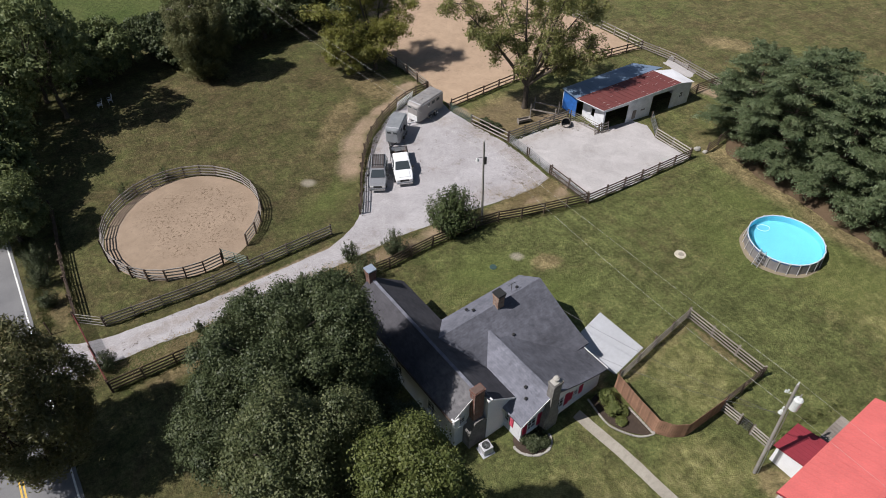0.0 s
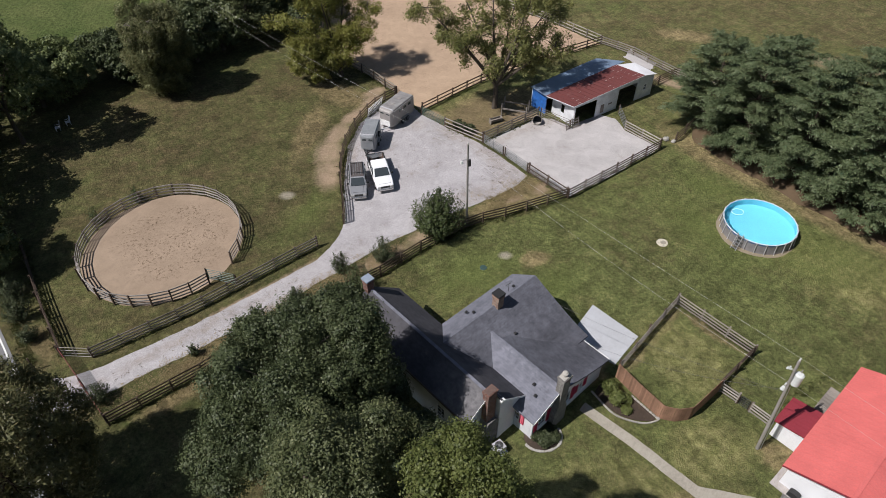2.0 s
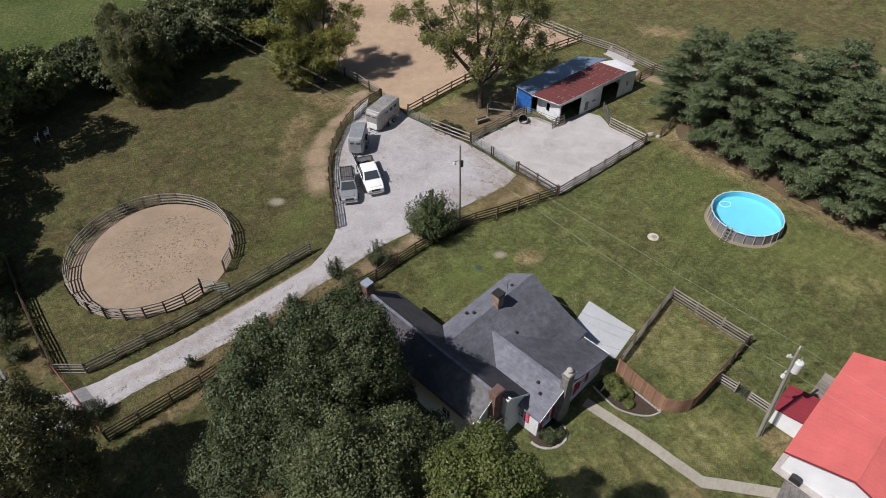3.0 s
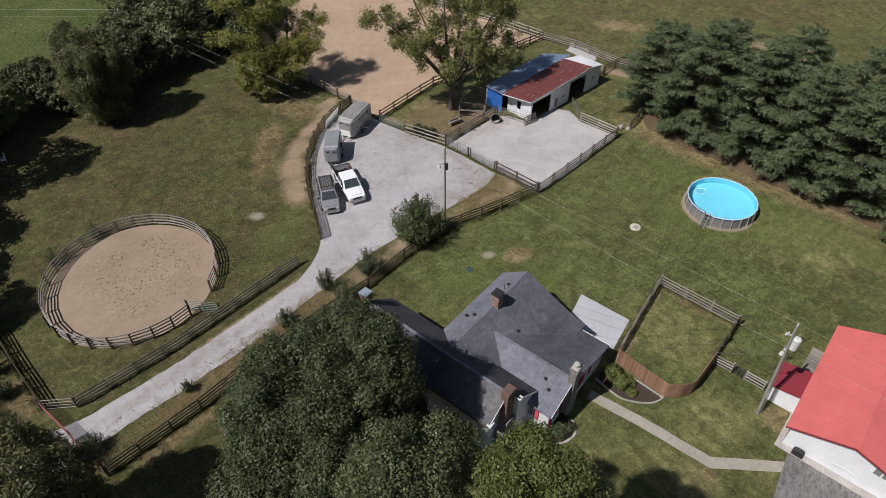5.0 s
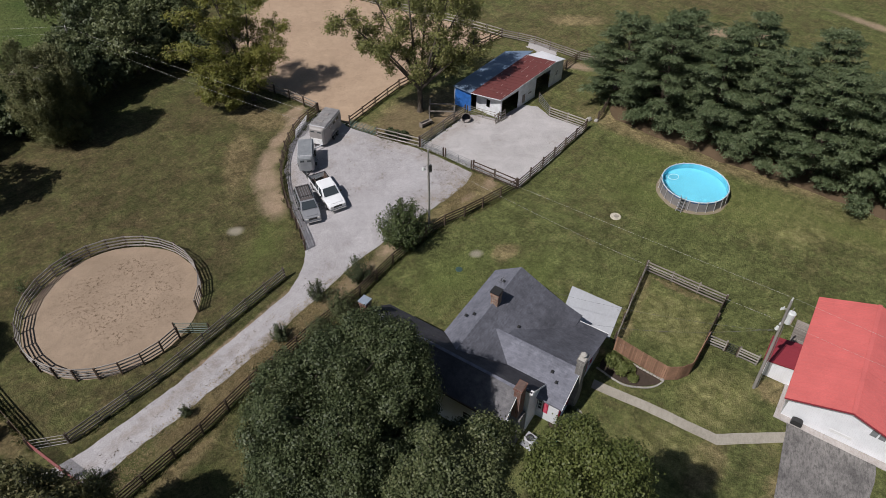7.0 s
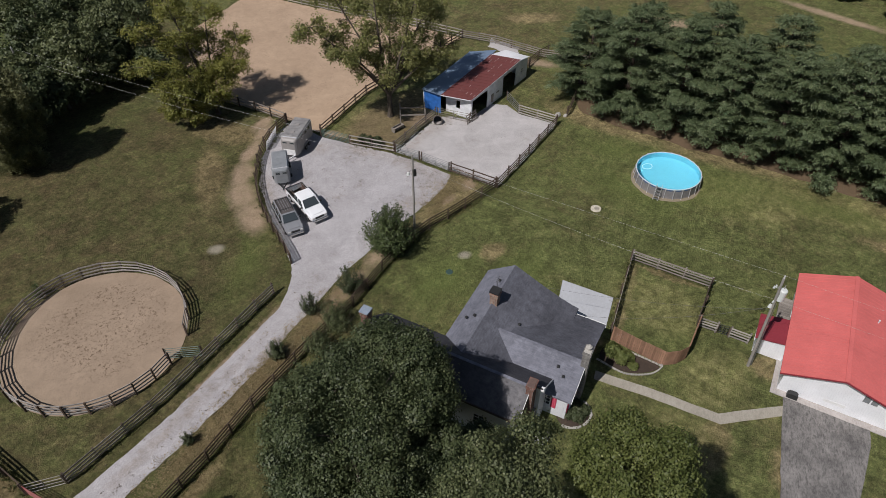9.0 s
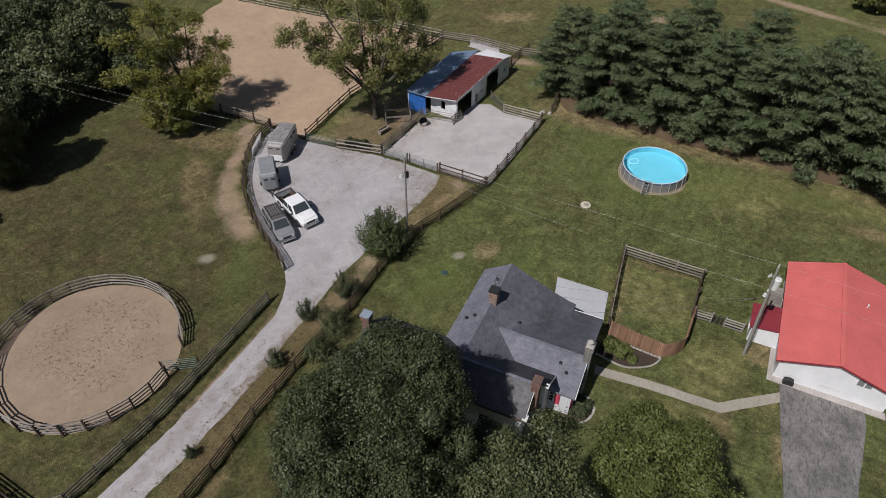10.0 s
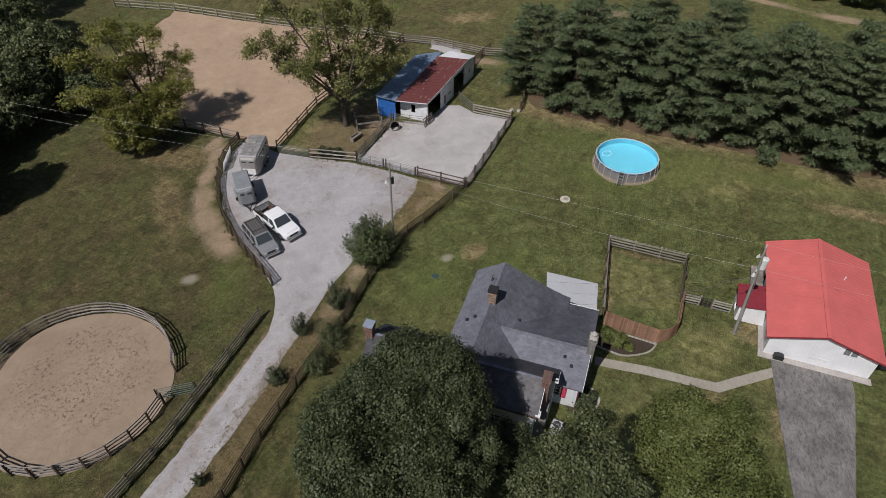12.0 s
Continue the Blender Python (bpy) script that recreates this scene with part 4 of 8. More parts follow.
# lean-to on the barn's west side
bm = wall_panel(B(), pose(3.1, 0.02, 0, 0, 0, 90), [(0, 2.05), (2.3, 1.72)], 0.12)
part("wall", bm, BARNWALL, barn)
part("wall", wall_panel(B(), pose(5.5, 2.32, 0, 0, 0, 180), [(0, 1.7), (2.4, 1.7)], 0.12, [(0.7, 1.5, 0.05, 1.6)]), BARNWALL, barn)
part("wall", wall_panel(B(), pose(5.62, 0.02, 0, 0, 0, 90), [(0, 2.05), (2.3, 1.72)], 0.12), BARNWALL, barn)
bm = B()
roof_plane(bm, [(2.85, 0.02, 2.15), (5.75, 0.02, 2.15), (5.75, 2.55, 1.76), (2.85, 2.55, 1.76)], 0.07)
r = part("roof", bm, DARKRED, barn, "dark red metal lean-to roof")
b = B()
for k in range(9):
    x = 2.9 + k * 0.35
    strip(b, (x, 0.02, 2.165), (x, 2.55, 1.775), 0.03, 0.02)
part("rib", b, DARKRED, r)
ob = thing("loading_ramp", "weathered grey wooden ramp along the barn wall", "ramp", at=BARN)
for k in range(22):
    part("plank", box(B(), (6.3 + k * 0.16, 0.62, 0.48 + 0.012 * k), (0.145, 1.0, 0.04)), OLDWOOD, ob)
for x in (6.4, 8.0, 9.6):
    for y in (0.2, 1.05):
        part("leg", box(B(), (x, y, 0.24), (0.1, 0.1, 0.5)), OLDWOOD, ob)
for y in (0.12, 1.14):
    b = B()
    strip(b, (6.25, y, 0.42), (9.75, y, 0.68), 0.05, 0.14)
    part("stringer", b, OLDWOOD, ob)
ob = thing("feed_bin", "round-fronted dark grey bin against the barn wall", "bin", at=BARN @ pose(-0.3, -1.15, 0.075) @ Matrix.Diagonal((0.75, 0.8, 0.62, 1)))
b = B()
prism(b, [(0.3 * math.cos(a * math.pi / 10) * 1.6, 0.3 + 0.0 + 0.32 * math.sin(a * math.pi / 10) + 0.25) for a in range(11)] + [(-0.48, 0.05), (0.48, 0.05)], -0.28, 0.28, "x")
part("body", b, BLACK, ob)
part("lid", box(B(), (0, 0, 0.03), (0.56, 1.0, 0.06)), TUBE, ob)

# stable: an open-fronted shed with patched roofs
SA = 28.75
STABLE = pose(18.55, 63.75, 0, 0, 0, SA)
stable = thing("stable", "long white open-fronted stable with rusted, blue and white metal roofs", "stable", at=STABLE)


def stable_wall(x, y, turn, profile, holes=(), material=None, label=""):
    return part("wall", wall_panel(B(), pose(x, y, 0, 0, 0, turn), profile, 0.12, holes), material or SHEDWALL, stable, label)


stable_wall(0, 0, 0, [(0, 2.78), (11.4, 3.1), (13.3, 2.66)], [(0.15, 3.6, 0.0, 2.5), (7.2, 10.4, 0.0, 2.6), (11.6, 12.2, 1.1, 1.9)])
stable_wall(0, 3.8, -90, [(0, 2.76), (3.79, 2.78)], [(1.5, 2.1, 0.9, 2.0)])
stable_wall(13.3, 0.13, 90, [(0, 2.64), (3.1, 2.7)])
stable_wall(13.2, 3.3, 130.2, [(0, 2.64), (4.1, 2.5)])
stable_wall(10.4, 6.6, 180, [(0, 2.55), (11.3, 2.5)])
stable_wall(6.9, 0.13, 90, [(0, 2.8), (5.6, 2.45)], material=DARKINSIDE)
stable_wall(-0.95, 6.45, -90, [(0, 2.5), (2.5, 2.74)], material=TARP, label="blue tarpaulin hung over the end wall")
part("lining", wall_panel(B(), pose(0.2, 4.0, 0, 0, 0, 0), [(0, 2.7), (12.0, 2.7)], 0.08), DARKINSIDE, stable)
bm = B()
roof_plane(bm, [(-0.35, -0.1, 2.9), (11.4, 0.0, 3.22), (10.6, 4.1, 3.1), (-1.4, 3.6, 2.9)], 0.06)
rr = part("roof", bm, RUSTROOF, stable, "rust-red corrugated roof with pale seams")
b = B()
for k in range(17):
    t = k / 16
    strip(b, (-0.33 + 11.7 * t, -0.1 + 0.1 * t, 2.91 + 0.32 * t), (-1.38 + 11.96 * t, 3.6 + 0.5 * t, 2.91 + 0.2 * t), 0.05, 0.025)
part("rib", b, RUSTROOF, rr)
rs = random.Random(31)
for row in range(7):
    v = 0.06 + 0.145 * row
    for k in range(30):
        u = (k + rs.random()) / 30
        if rs.random() > 0.10 + 0.24 * u * (1 - 0.6 * v):
            continue
        def on_roof(u):
            lo, hi = Vector((-0.35 + 11.75 * u, -0.1 + 0.1 * u, 2.9 + 0.32 * u)), Vector((-1.4 + 12.0 * u, 3.6 + 0.5 * u, 2.9 + 0.2 * u))
            return lo.lerp(hi, v + rs.uniform(-0.008, 0.008))
        b = B()
        strip(b, on_roof(u), on_roof(min(1, u + rs.uniform(0.012, 0.045))), rs.uniform(0.02, 0.05), 0.02, 0.034)
        part("seam", b, SEAM, rr, "pale worn sheet seam")
bm = B()
roof_plane(bm, [(-1.4, 3.56, 2.85), (10.6, 4.06, 3.05), (12.6, 4.4, 2.85), (10.4, 7.3, 2.66), (-1.15, 6.65, 2.6)], 0.06)
rr = part("roof", bm, BLUEROOF, stable, "weathered blue-grey metal roof")
b = B()
for k in range(18):
    t = k / 17
    strip(b, (-1.36 + 11.96 * t, 3.6 + 0.5 * t, 2.862 + 0.2 * t), (-1.12 + 11.5 * t, 6.64 + 0.65 * t, 2.612 + 0.06 * t), 0.04, 0.022)
part("rib", b, BLUEROOF, rr)
bm = B()
roof_plane(bm, [(11.42, 0.0, 3.18), (13.65, -0.05, 2.76), (13.35, 3.45, 2.84), (10.63, 4.1, 3.06)], 0.05)
part("roof", bm, WHITEROOF, stable, "white sheet metal roof")
window(stable, pose(0, 0, 0), 11.6, 12.2, 1.1, 1.9, None, 0.12, (2, 2))
b = B()
strip(b, (-0.35, -0.12, 2.84), (11.4, -0.02, 3.16), 0.03, 0.12)
part("fascia", b, SHEDWALL, stable)
b = B()
strip(b, (-1.42, 3.6, 2.85), (-0.37, -0.1, 2.85), 0.04, 0.1)
part("fascia", b, SHEDWALL, stable)
part("hatch", box(B(), (4.6, -0.06, 0.9), (0.5, 0.06, 1.1)), OLDWOOD, stable)
part("tool_board", box(B(), (5.9, -0.06, 1.2), (0.6, 0.06, 0.12)), OLDWOOD, stable)


# ---- ground and laid surfaces ----
bm = B()
rings = [-2500, -900, -300, -120, -60, -20, 20, 60, 120, 300, 900, 2500]
grid = [[bm.verts.new((x, y + 50, 0)) for y in rings] for x in rings]
for i in range(len(rings) - 1):
    for j in range(len(rings) - 1):
        bm.faces.new((grid[i][j], grid[i + 1][j], grid[i + 1][j + 1], grid[i][j + 1]))
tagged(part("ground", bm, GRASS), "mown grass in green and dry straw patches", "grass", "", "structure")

drive = [(-30.2, 32.4), (-28.4, 33.1), (-24.2, 35.2), (-20.6, 37.3), (-18.3, 38.9), (-14.4, 41.4), (-10.7, 44.1), (-8.95, 46.6), (-8.3, 48.9),
         (-8.35, 51.8), (-8.35, 55.5), (-8.3, 58.6), (-7.9, 62.6), (-6.6, 66.7), (-4.6, 70.2), (-2.0, 72.8), (0.6, 68.7), (1.4, 67.6), (3.8, 64.8),
         (7.2, 61.3), (8.9, 58.8), (11.3, 54.9), (10.0, 53.4), (7.3, 51.7), (4.9, 50.4), (2.0, 49.2), (-2.7, 46.5), (-4.9, 45.2), (-6.6, 43.9), (-8.9, 42.3),
         (-11.0, 40.7), (-13.6, 38.6), (-17.2, 36.3), (-21.2, 33.8), (-24.8, 31.9), (-26.9, 30.6), (-28.3, 29.6)]
area("driveway", drive, 0.035, GRAVEL, "pale crushed limestone driveway and parking lot", "driveway", 0.20, 0.25, freq=0.38)
lot = [(7.6, 61.7), (11.3, 64.1), (14.9, 66.0), (16.6, 65.6), (18.5, 63.6), (19.6, 64.6), (22.6, 66.0), (24.2, 64.8), (24.5, 62.4), (27.4, 58.4),
       (21.0, 54.3), (14.8, 50.7), (11.9, 55.0), (9.3, 59.3)]
area("gravel_yard", lot, 0.042, LOT, "smooth pale limestone yard in front of the stable", "yard", 0.12, 0.3, freq=0.4)
arena = [(0.9, 69.2), (8.9, 75.0), (18.0, 79.6), (27.6, 84.2), (22.5, 91.5), (15.0, 99.5), (3.6, 114.0), (-8.0, 104.0), (-17.0, 93.0), (-11.0, 84.8), (-5.4, 78.4), (-1.7, 73.4)]
area("riding_arena", arena, 0.03, ARENA, "tan sand riding arena with hoof marks", "arena", 0.3, 0.3)
# county road with its lines
road_dir = Vector((7.41, -10.78)).normalized()
road_off = Vector((road_dir.y, -road_dir.x))
road_a = Vector((-42.1, 45.16))


def road_strip(a, b, w0, w1, top, material, name, label, category, wobble=0.0, kind="structure"):
    p = [road_a + road_dir * a + road_off * w0, road_a + road_dir * b + road_off * w0, road_a + road_dir * b + road_off * w1, road_a + road_dir * a + road_off * w1]
    return area(name, [tuple(q) for q in p], top, material, label, category, wobble, 1.0, 0.08, kind)


road_strip(-140, 120, -0.25, 6.4, 0.03, ASPHALT, "road", "grey asphalt county road", "road", 0.05)
road_strip(-140, 120, 0.0, 0.13, 0.036, PAINTLINE, "edge_line", "white painted line along the road edge", "road line")
road_strip(-140, 120, 2.95, 3.07, 0.036, YELLOWLINE, "centre_line", "yellow painted centre line of the road", "road line")
road_strip(-140, 120, 3.17, 3.29, 0.036, YELLOWLINE, "centre_line", "yellow painted centre line of the road", "road line")
area("drive_mouth", [(-28.2, 33.2), (-30.0, 32.5), (-34.5, 32.9), (-33.0, 30.6), (-30.6, 28.0), (-28.2, 29.5)], 0.031, GRAVEL, "gravel mouth of the drive at the road", "driveway", 0.25)

# far fields
area("green_pasture", smooth_line([(-34, 92), (-24, 110), (-20, 150), (-60, 190), (-120, 170), (-110, 110), (-62, 90), (-46, 86)], 4, True), 0.02, PASTURE,
     "lush green pasture behind the tree line", "pasture", 1.0, 2.0)
area("needle_litter", smooth_line([(32.0, 60.4), (33.2, 56.2), (35.6, 51.9), (38.6, 47.4), (42.0, 42.6), (45.4, 37.4), (48.4, 32.6), (52.0, 27.4), (56.0, 24.0), (60.0, 27.0), (56.0, 40.0), (48.0, 52.0), (41.0, 62.0), (36.0, 66.0)], 4, True), 0.012, NEEDLES,
     "red-brown needle litter under the pines", "needle litter", 0.5, 0.6, freq=0.35)
# round pen floor
PEN = Vector((-25.5, 47.45))
PEN_R = 7.5
area("pen_floor", [(PEN.x + (PEN_R - 0.12) * math.cos(a * math.pi / 24), PEN.y + (PEN_R + 0.20) * math.sin(a * math.pi / 24)) for a in range(48)] , 0.03, SAND,
     "trodden brown sand floor of the round pen", "sand floor", 0.08)

# concrete
area("patio", [(10.4, 32.6), (13.5, 36.0), (16.35, 32.2), (13.6, 29.6)], 0.09, CONCRETE, "pale concrete patio slab behind the house", "patio", 0.0, 5, 0.2)
area("garden_path", [(10.3, 26.4), (13.2, 23.1), (16.35, 19.1), (21.7, 17.35), (21.2, 16.65), (15.85, 18.3), (12.6, 22.5), (9.7, 25.8)], 0.05, WALK,
     "straight concrete garden path with a bend", "path", 0.04, 0.6, 0.12)
area("barn_apron", [(21.9, 18.0), (19.3, 15.7), (16.9, 13.5), (14.6, 11.4), (10.5, 7.5), (4.0, 1.0), (8.0, -2.4), (13.2, 3.6), (16.6, 7.5), (24.3, 12.1), (26.2, 13.7), (22.6, 18.4)], 0.06, APRON,
     "weathered grey concrete apron in front of the barn", "driveway", 0.06, 0.7, 0.15)
def beside_barn(x, y):
    v = BARN @ Vector((x, y, 0))
    return v.x, v.y


area("barn_sill", [beside_barn(*p) for p in ((-0.55, 0.4), (3.0, 0.35), (3.0, -0.02), (-0.02, -0.02), (-0.02, -8.1), (-0.65, -8.1))], 0.075, SILL, "pale pinkish concrete strip along the barn wall", "concrete strip", 0.03, 0.5, 0.12)
area("stable_pad", [(29.7, 80.1), (31.4, 82.1), (33.6, 77.7), (32.3, 75.9)], 0.045, LOT, "pale gravel pad behind the stable", "gravel pad", 0.7, 0.3)
area("mulch_bed", smooth_line([(11.3, 27.3), (12.1, 25.6), (12.9, 24.9), (14.2, 24.4), (15.2, 24.5), (14.3, 26.0), (13.4, 27.3), (12.7, 28.2)], 3, True), 0.04, MULCH,
     "dark mulch flower bed along the cedar fence", "flower bed", 0.05, 0.3)
area("stone_bed", [(6.4 + 1.35 * math.cos(a * math.pi / 10) , 23.9 + 1.1 * math.sin(a * math.pi / 10)) for a in range(20)], 0.04, MULCH,
     "round mulch bed at the house corner", "flower bed", 0.05, 0.3)

# ---- fences ----
unit = mesh_of("plank", box(B(), (0.5, 0, 0), (1, 1, 1)), None)
UNIT = {}


def plank(material):
    """One plank a material, 1 x 1 x 1, from x = 0 to x = 1, stretched by each object."""
    if material.name not in UNIT:
        me = unit.copy()
        me.name = "plank"
        me.materials.append(material)
        UNIT[material.name] = me
    return UNIT[material.name]


def board(name, a, b, high, thick, material, parent):
    """A board from a to b."""
    a, b = Vector(a), Vector(b)
    d = b - a
    ob = new(name, plank(material))
    ob.parent = parent
    turn = d.to_track_quat("X", "Z").to_matrix().to_4x4()
    ob.matrix_basis = Matrix.Translation(a) @ turn @ Matrix.Diagonal((d.length, thick, high, 1))
    return ob


rng = random.Random(4)


def post(x, y, tall, wide, material, parent, angle=0.0, sunk=0.1):
    ob = new("post", plank(material))
    ob.parent = parent
    lean = Euler((rng.uniform(-1, 1) * 0.025, rng.uniform(-1, 1) * 0.025, angle)).to_matrix().to_4x4()
    ob.matrix_basis = Matrix.Translation((x, y, -sunk)) @ lean @ pose(0, 0, 0, 0, -90, 0) @ Matrix.Diagonal((tall + sunk, wide, wide, 1))
    return ob


def stations(points, spacing):
    """Places of posts along a bent line, evenly spaced."""
    pts = [Vector(p) for p in points]
    lens = [0]
    for a, b in zip(pts, pts[1:]):
        lens.append(lens[-1] + (b - a).length)
    n = max(1, round(lens[-1] / spacing))
    out = []
    for i in range(n + 1):
        s = lens[-1] * i / n
        k = max(j for j in range(len(pts)) if lens[j] <= s + 1e-6)
        k = min(k, len(pts) - 2)
        out.append(pts[k].lerp(pts[k + 1], (s - lens[k]) / (lens[k + 1] - lens[k])))
    return out


def rail_fence(label, points, rails=4, tall=1.32, spacing=2.4, wood=None, post_wood=None, name="fence", group="", side=0.09, post_wide=0.13):
    """Board fence: posts, and boards from post to post on one side of them."""
    wood = wood or FENCE
    root = thing(name, label, "fence", group)
    st = stations(points, spacing)
    for i, p in enumerate(st):
        q = st[min(i + 1, len(st) - 1)] - st[max(i - 1, 0)]
        post(p.x, p.y, tall + 0.08 + rng.uniform(-0.03, 0.05), post_wide, post_wood or wood, root, math.atan2(q.y, q.x))
    for a, b in zip(st, st[1:]):
        d = (b - a).normalized()
        o = Vector((d.y, -d.x)) * side
        for k in range(rails):
            z = 0.22 + (tall - 0.32) * k / max(1, rails - 1) + 0.05
            e = 0.05
            board("rail", (a.x + o.x - d.x * e, a.y + o.y - d.y * e, z + rng.uniform(-0.025, 0.025)), (b.x + o.x + d.x * e, b.y + o.y + d.y * e, z + rng.uniform(-0.025, 0.025)),
                  0.14, 0.035, wood, root)
    return root


def tube_gate(label, a, b, bars=6, tall=1.25, material=None, name="gate", lift=0.12):
    """A tubular farm gate with upright braces."""
    root = thing(name, label, "gate")
    a, b = Vector(a), Vector(b)
    ang = math.atan2((b - a).y, (b - a).x)
    w = (b - a).length
    place = pose(a.x, a.y, 0, 0, 0, math.degrees(ang))
    root.matrix_basis = place
    for i in range(bars):
        z = lift + (tall - lift) * i / (bars - 1)
        part("bar", rod(B(), (0, 0, z), (w, 0, z), 0.028, n=6), material or TUBE, root)
    for x in (0, w * 0.5, w):
        part("upright", rod(B(), (x, 0, lift), (x, 0, tall), 0.03, n=6), material or TUBE, root)
    for x in (-0.12, w + 0.12):
        part("gate_post", rod(B(), (x, 0, -0.1), (x, 0, tall + 0.06), 0.065, n=8), FENCE, root)
    return root


rail_fence("dark four-board fence between round pen and drive", [(-28.3, 34.5), (-21.6, 38.3), (-10.8, 45.9)], wood=OLDWOOD, post_wood=FENCE)
tube_gate("pale weathered board gate at the drive", (-30.9, 34.85), (-28.5, 34.5), 4, 1.2, WHITEWOOD, "gate")
rail_fence("dark board fence beside the road", [(-31.0, 34.9), (-34.4, 40.4), (-39.4, 49.4)])
tube_gate("red-brown tubular gate across the drive", (-30.8, 34.7), (-28.3, 31.6), 7, 1.3, REDTUBE, "gate")
tube_gate("red-brown tubular gate across the drive", (-28.1, 31.3), (-25.7, 28.3), 7, 1.3, REDTUBE, "gate")
rail_fence("long dark four-board fence between drive and lawn",
           [(-25.4, 28.0), (-21.6, 30.4), (-18.8, 32.2), (-15.6, 34.7), (-9.0, 38.9), (-5.0, 41.2), (-1.3, 44.0), (4.3, 47.4), (8.6, 48.5), (12.3, 49.8), (14.8, 50.6)], side=-0.09)
rail_fence("dark four-board fence along the gravel yard", [(14.8, 50.6), (21.0, 54.4), (27.3, 58.35)], side=0.09)
rail_fence("dark board fence running into the pines", [(29.6, 59.5), (32.6, 62.2), (36.0, 66.0)])
rail_fence("pale weathered board fence at the yard's end", [(24.55, 62.45), (27.25, 58.45)], wood=WHITEWOOD, post_wood=OLDWOOD, spacing=2.5)
tube_gate("thin wire-filled gate beside the stable", (24.6, 62.7), (24.85, 65.9), 5, 1.2)
rail_fence("pale weathered board fence beside the parking lot", [(3.5, 65.2), (7.4, 61.6)], 3, wood=WHITEWOOD, post_wood=FENCE)
tube_gate("green tubular gate between arena and parking lot", (0.95, 68.0), (3.35, 65.4), 7, 1.2, GREENTUBE)
tube_gate("grey tubular gate into the yard", (7.6, 61.3), (9.3, 58.9), 6, 1.2)
tube_gate("grey tubular gate into the yard", (9.6, 58.5), (11.4, 55.6), 6, 1.2)
rail_fence("dark board fence beside the yard gate", [(11.6, 55.3), (14.7, 50.75)], 3, spacing=2.7)
rail_fence("dark four-board fence between paddock and yard", [(7.6, 61.8), (11.3, 64.1), (14.9, 66.3)], wood=OLDWOOD, post_wood=FENCE)
tube_gate("grey tubular gate at the stable's end", (15.3, 66.2), (18.0, 63.4), 5, 1.2, OLDWOOD)
rail_fence("dark three-board arena fence", [(1.0, 68.75), (8.9, 74.9), (18.2, 79.6), (27.7, 84.2)], 3, 1.25, 2.5)
rail_fence("dark three-board arena fence", [(-1.9, 72.9), (-5.5, 78.3), (-11.0, 84.6), (-16.8, 92.2), (-24.0, 101.0)], 3, 1.25, 2.5, wood=OLDWOOD, post_wood=FENCE)
rail_fence("weathered arena fence on the far side", [(27.7, 84.2), (22.6, 91.2), (15.1, 99.2), (3.7, 113.8), (-4.0, 121.0)], 3, 1.25, 2.5, wood=WHITEWOOD, post_wood=OLDWOOD)
rail_fence("weathered field fence behind the stable", [(27.8, 84.1), (31.2, 80.6), (35.2, 73.8), (38.0, 71.4), (41.0, 69.0)], 4, 1.25, 2.4, wood=OLDWOOD, post_wood=FENCE)
rail_fence("dark paddock fence at the stable's far end", [(36.5, 74.5), (32.8, 73.0), (30.2, 70.6)], 4, 1.25, 2.4)
rail_fence("dark curved board fence beside the parked trailers",
           smooth_line([(-2.1, 72.75), (-4.7, 70.4), (-6.7, 67.0), (-8.2, 62.8), (-8.75, 58.8), (-8.75, 55.2), (-8.45, 52.0), (-8.3, 48.9)], 4), spacing=1.75, side=-0.09)

# round pen with its open gate
root = thing("round_pen", "round training pen of weathered pale rails on dark posts", "round pen")
a0, a1 = math.degrees(math.atan2(44.75 - PEN.y, -19.25 - PEN.x)), math.degrees(math.atan2(42.4 - PEN.y, -20.6 - PEN.x)) + 360
count = 26
ring = [(PEN.x + PEN_R * math.cos(radians(a0 + (a1 - a0) * i / count)), PEN.y + (PEN_R + 0.32) * math.sin(radians(a0 + (a1 - a0) * i / count))) for i in range(count + 1)]
for i, (x, y) in enumerate(ring):
    post(x, y, 1.5, 0.12, FENCE, root, math.atan2(y - PEN.y, x - PEN.x))
for (ax, ay), (bx, by) in zip(ring, ring[1:]):
    for k in range(4):
        z = 0.3 + 0.36 * k
        s = 1 - 0.08 / PEN_R
        board("rail", (PEN.x + (ax - PEN.x) * s, PEN.y + (ay - PEN.y) * s, z + rng.uniform(-0.02, 0.02)), (PEN.x + (bx - PEN.x) * s, PEN.y + (by - PEN.y) * s, z + rng.uniform(-0.02, 0.02)),
              0.13, 0.04, PENWOOD, root)
tube_gate("green tubular pen gate swung open", (-20.4, 42.5), (-17.9, 41.6), 6, 1.3, GREENTUBE)

# dog run: board fences on three sides, cedar pickets on the fourth
rail_fence("weathered board fence of the dog run", [(13.7, 29.1), (17.2, 32.3), (20.8, 35.5)], 4, 1.3, 2.3, wood=OLDWOOD, post_wood=FENCE)
rail_fence("weathered pinkish-grey board fence of the dog run", [(20.9, 35.4), (22.9, 32.5), (25.0, 29.5)], 4, 1.3, 2.3, wood=OLDWOOD, post_wood=OLDWOOD)
rail_fence("dark board fence of the dog run", [(25.0, 29.4), (20.9, 26.5)], 4, 1.3, 2.4)
rail_fence("weathered board fence between dog run and barn", [(20.95, 26.4), (21.8, 25.3)], 4, 1.2, 1.6, wood=WHITEWOOD, post_wood=OLDWOOD)
tube_gate("wire gate between dog run and barn", (21.9, 25.15), (22.35, 24.6), 5, 1.1, WIRE)
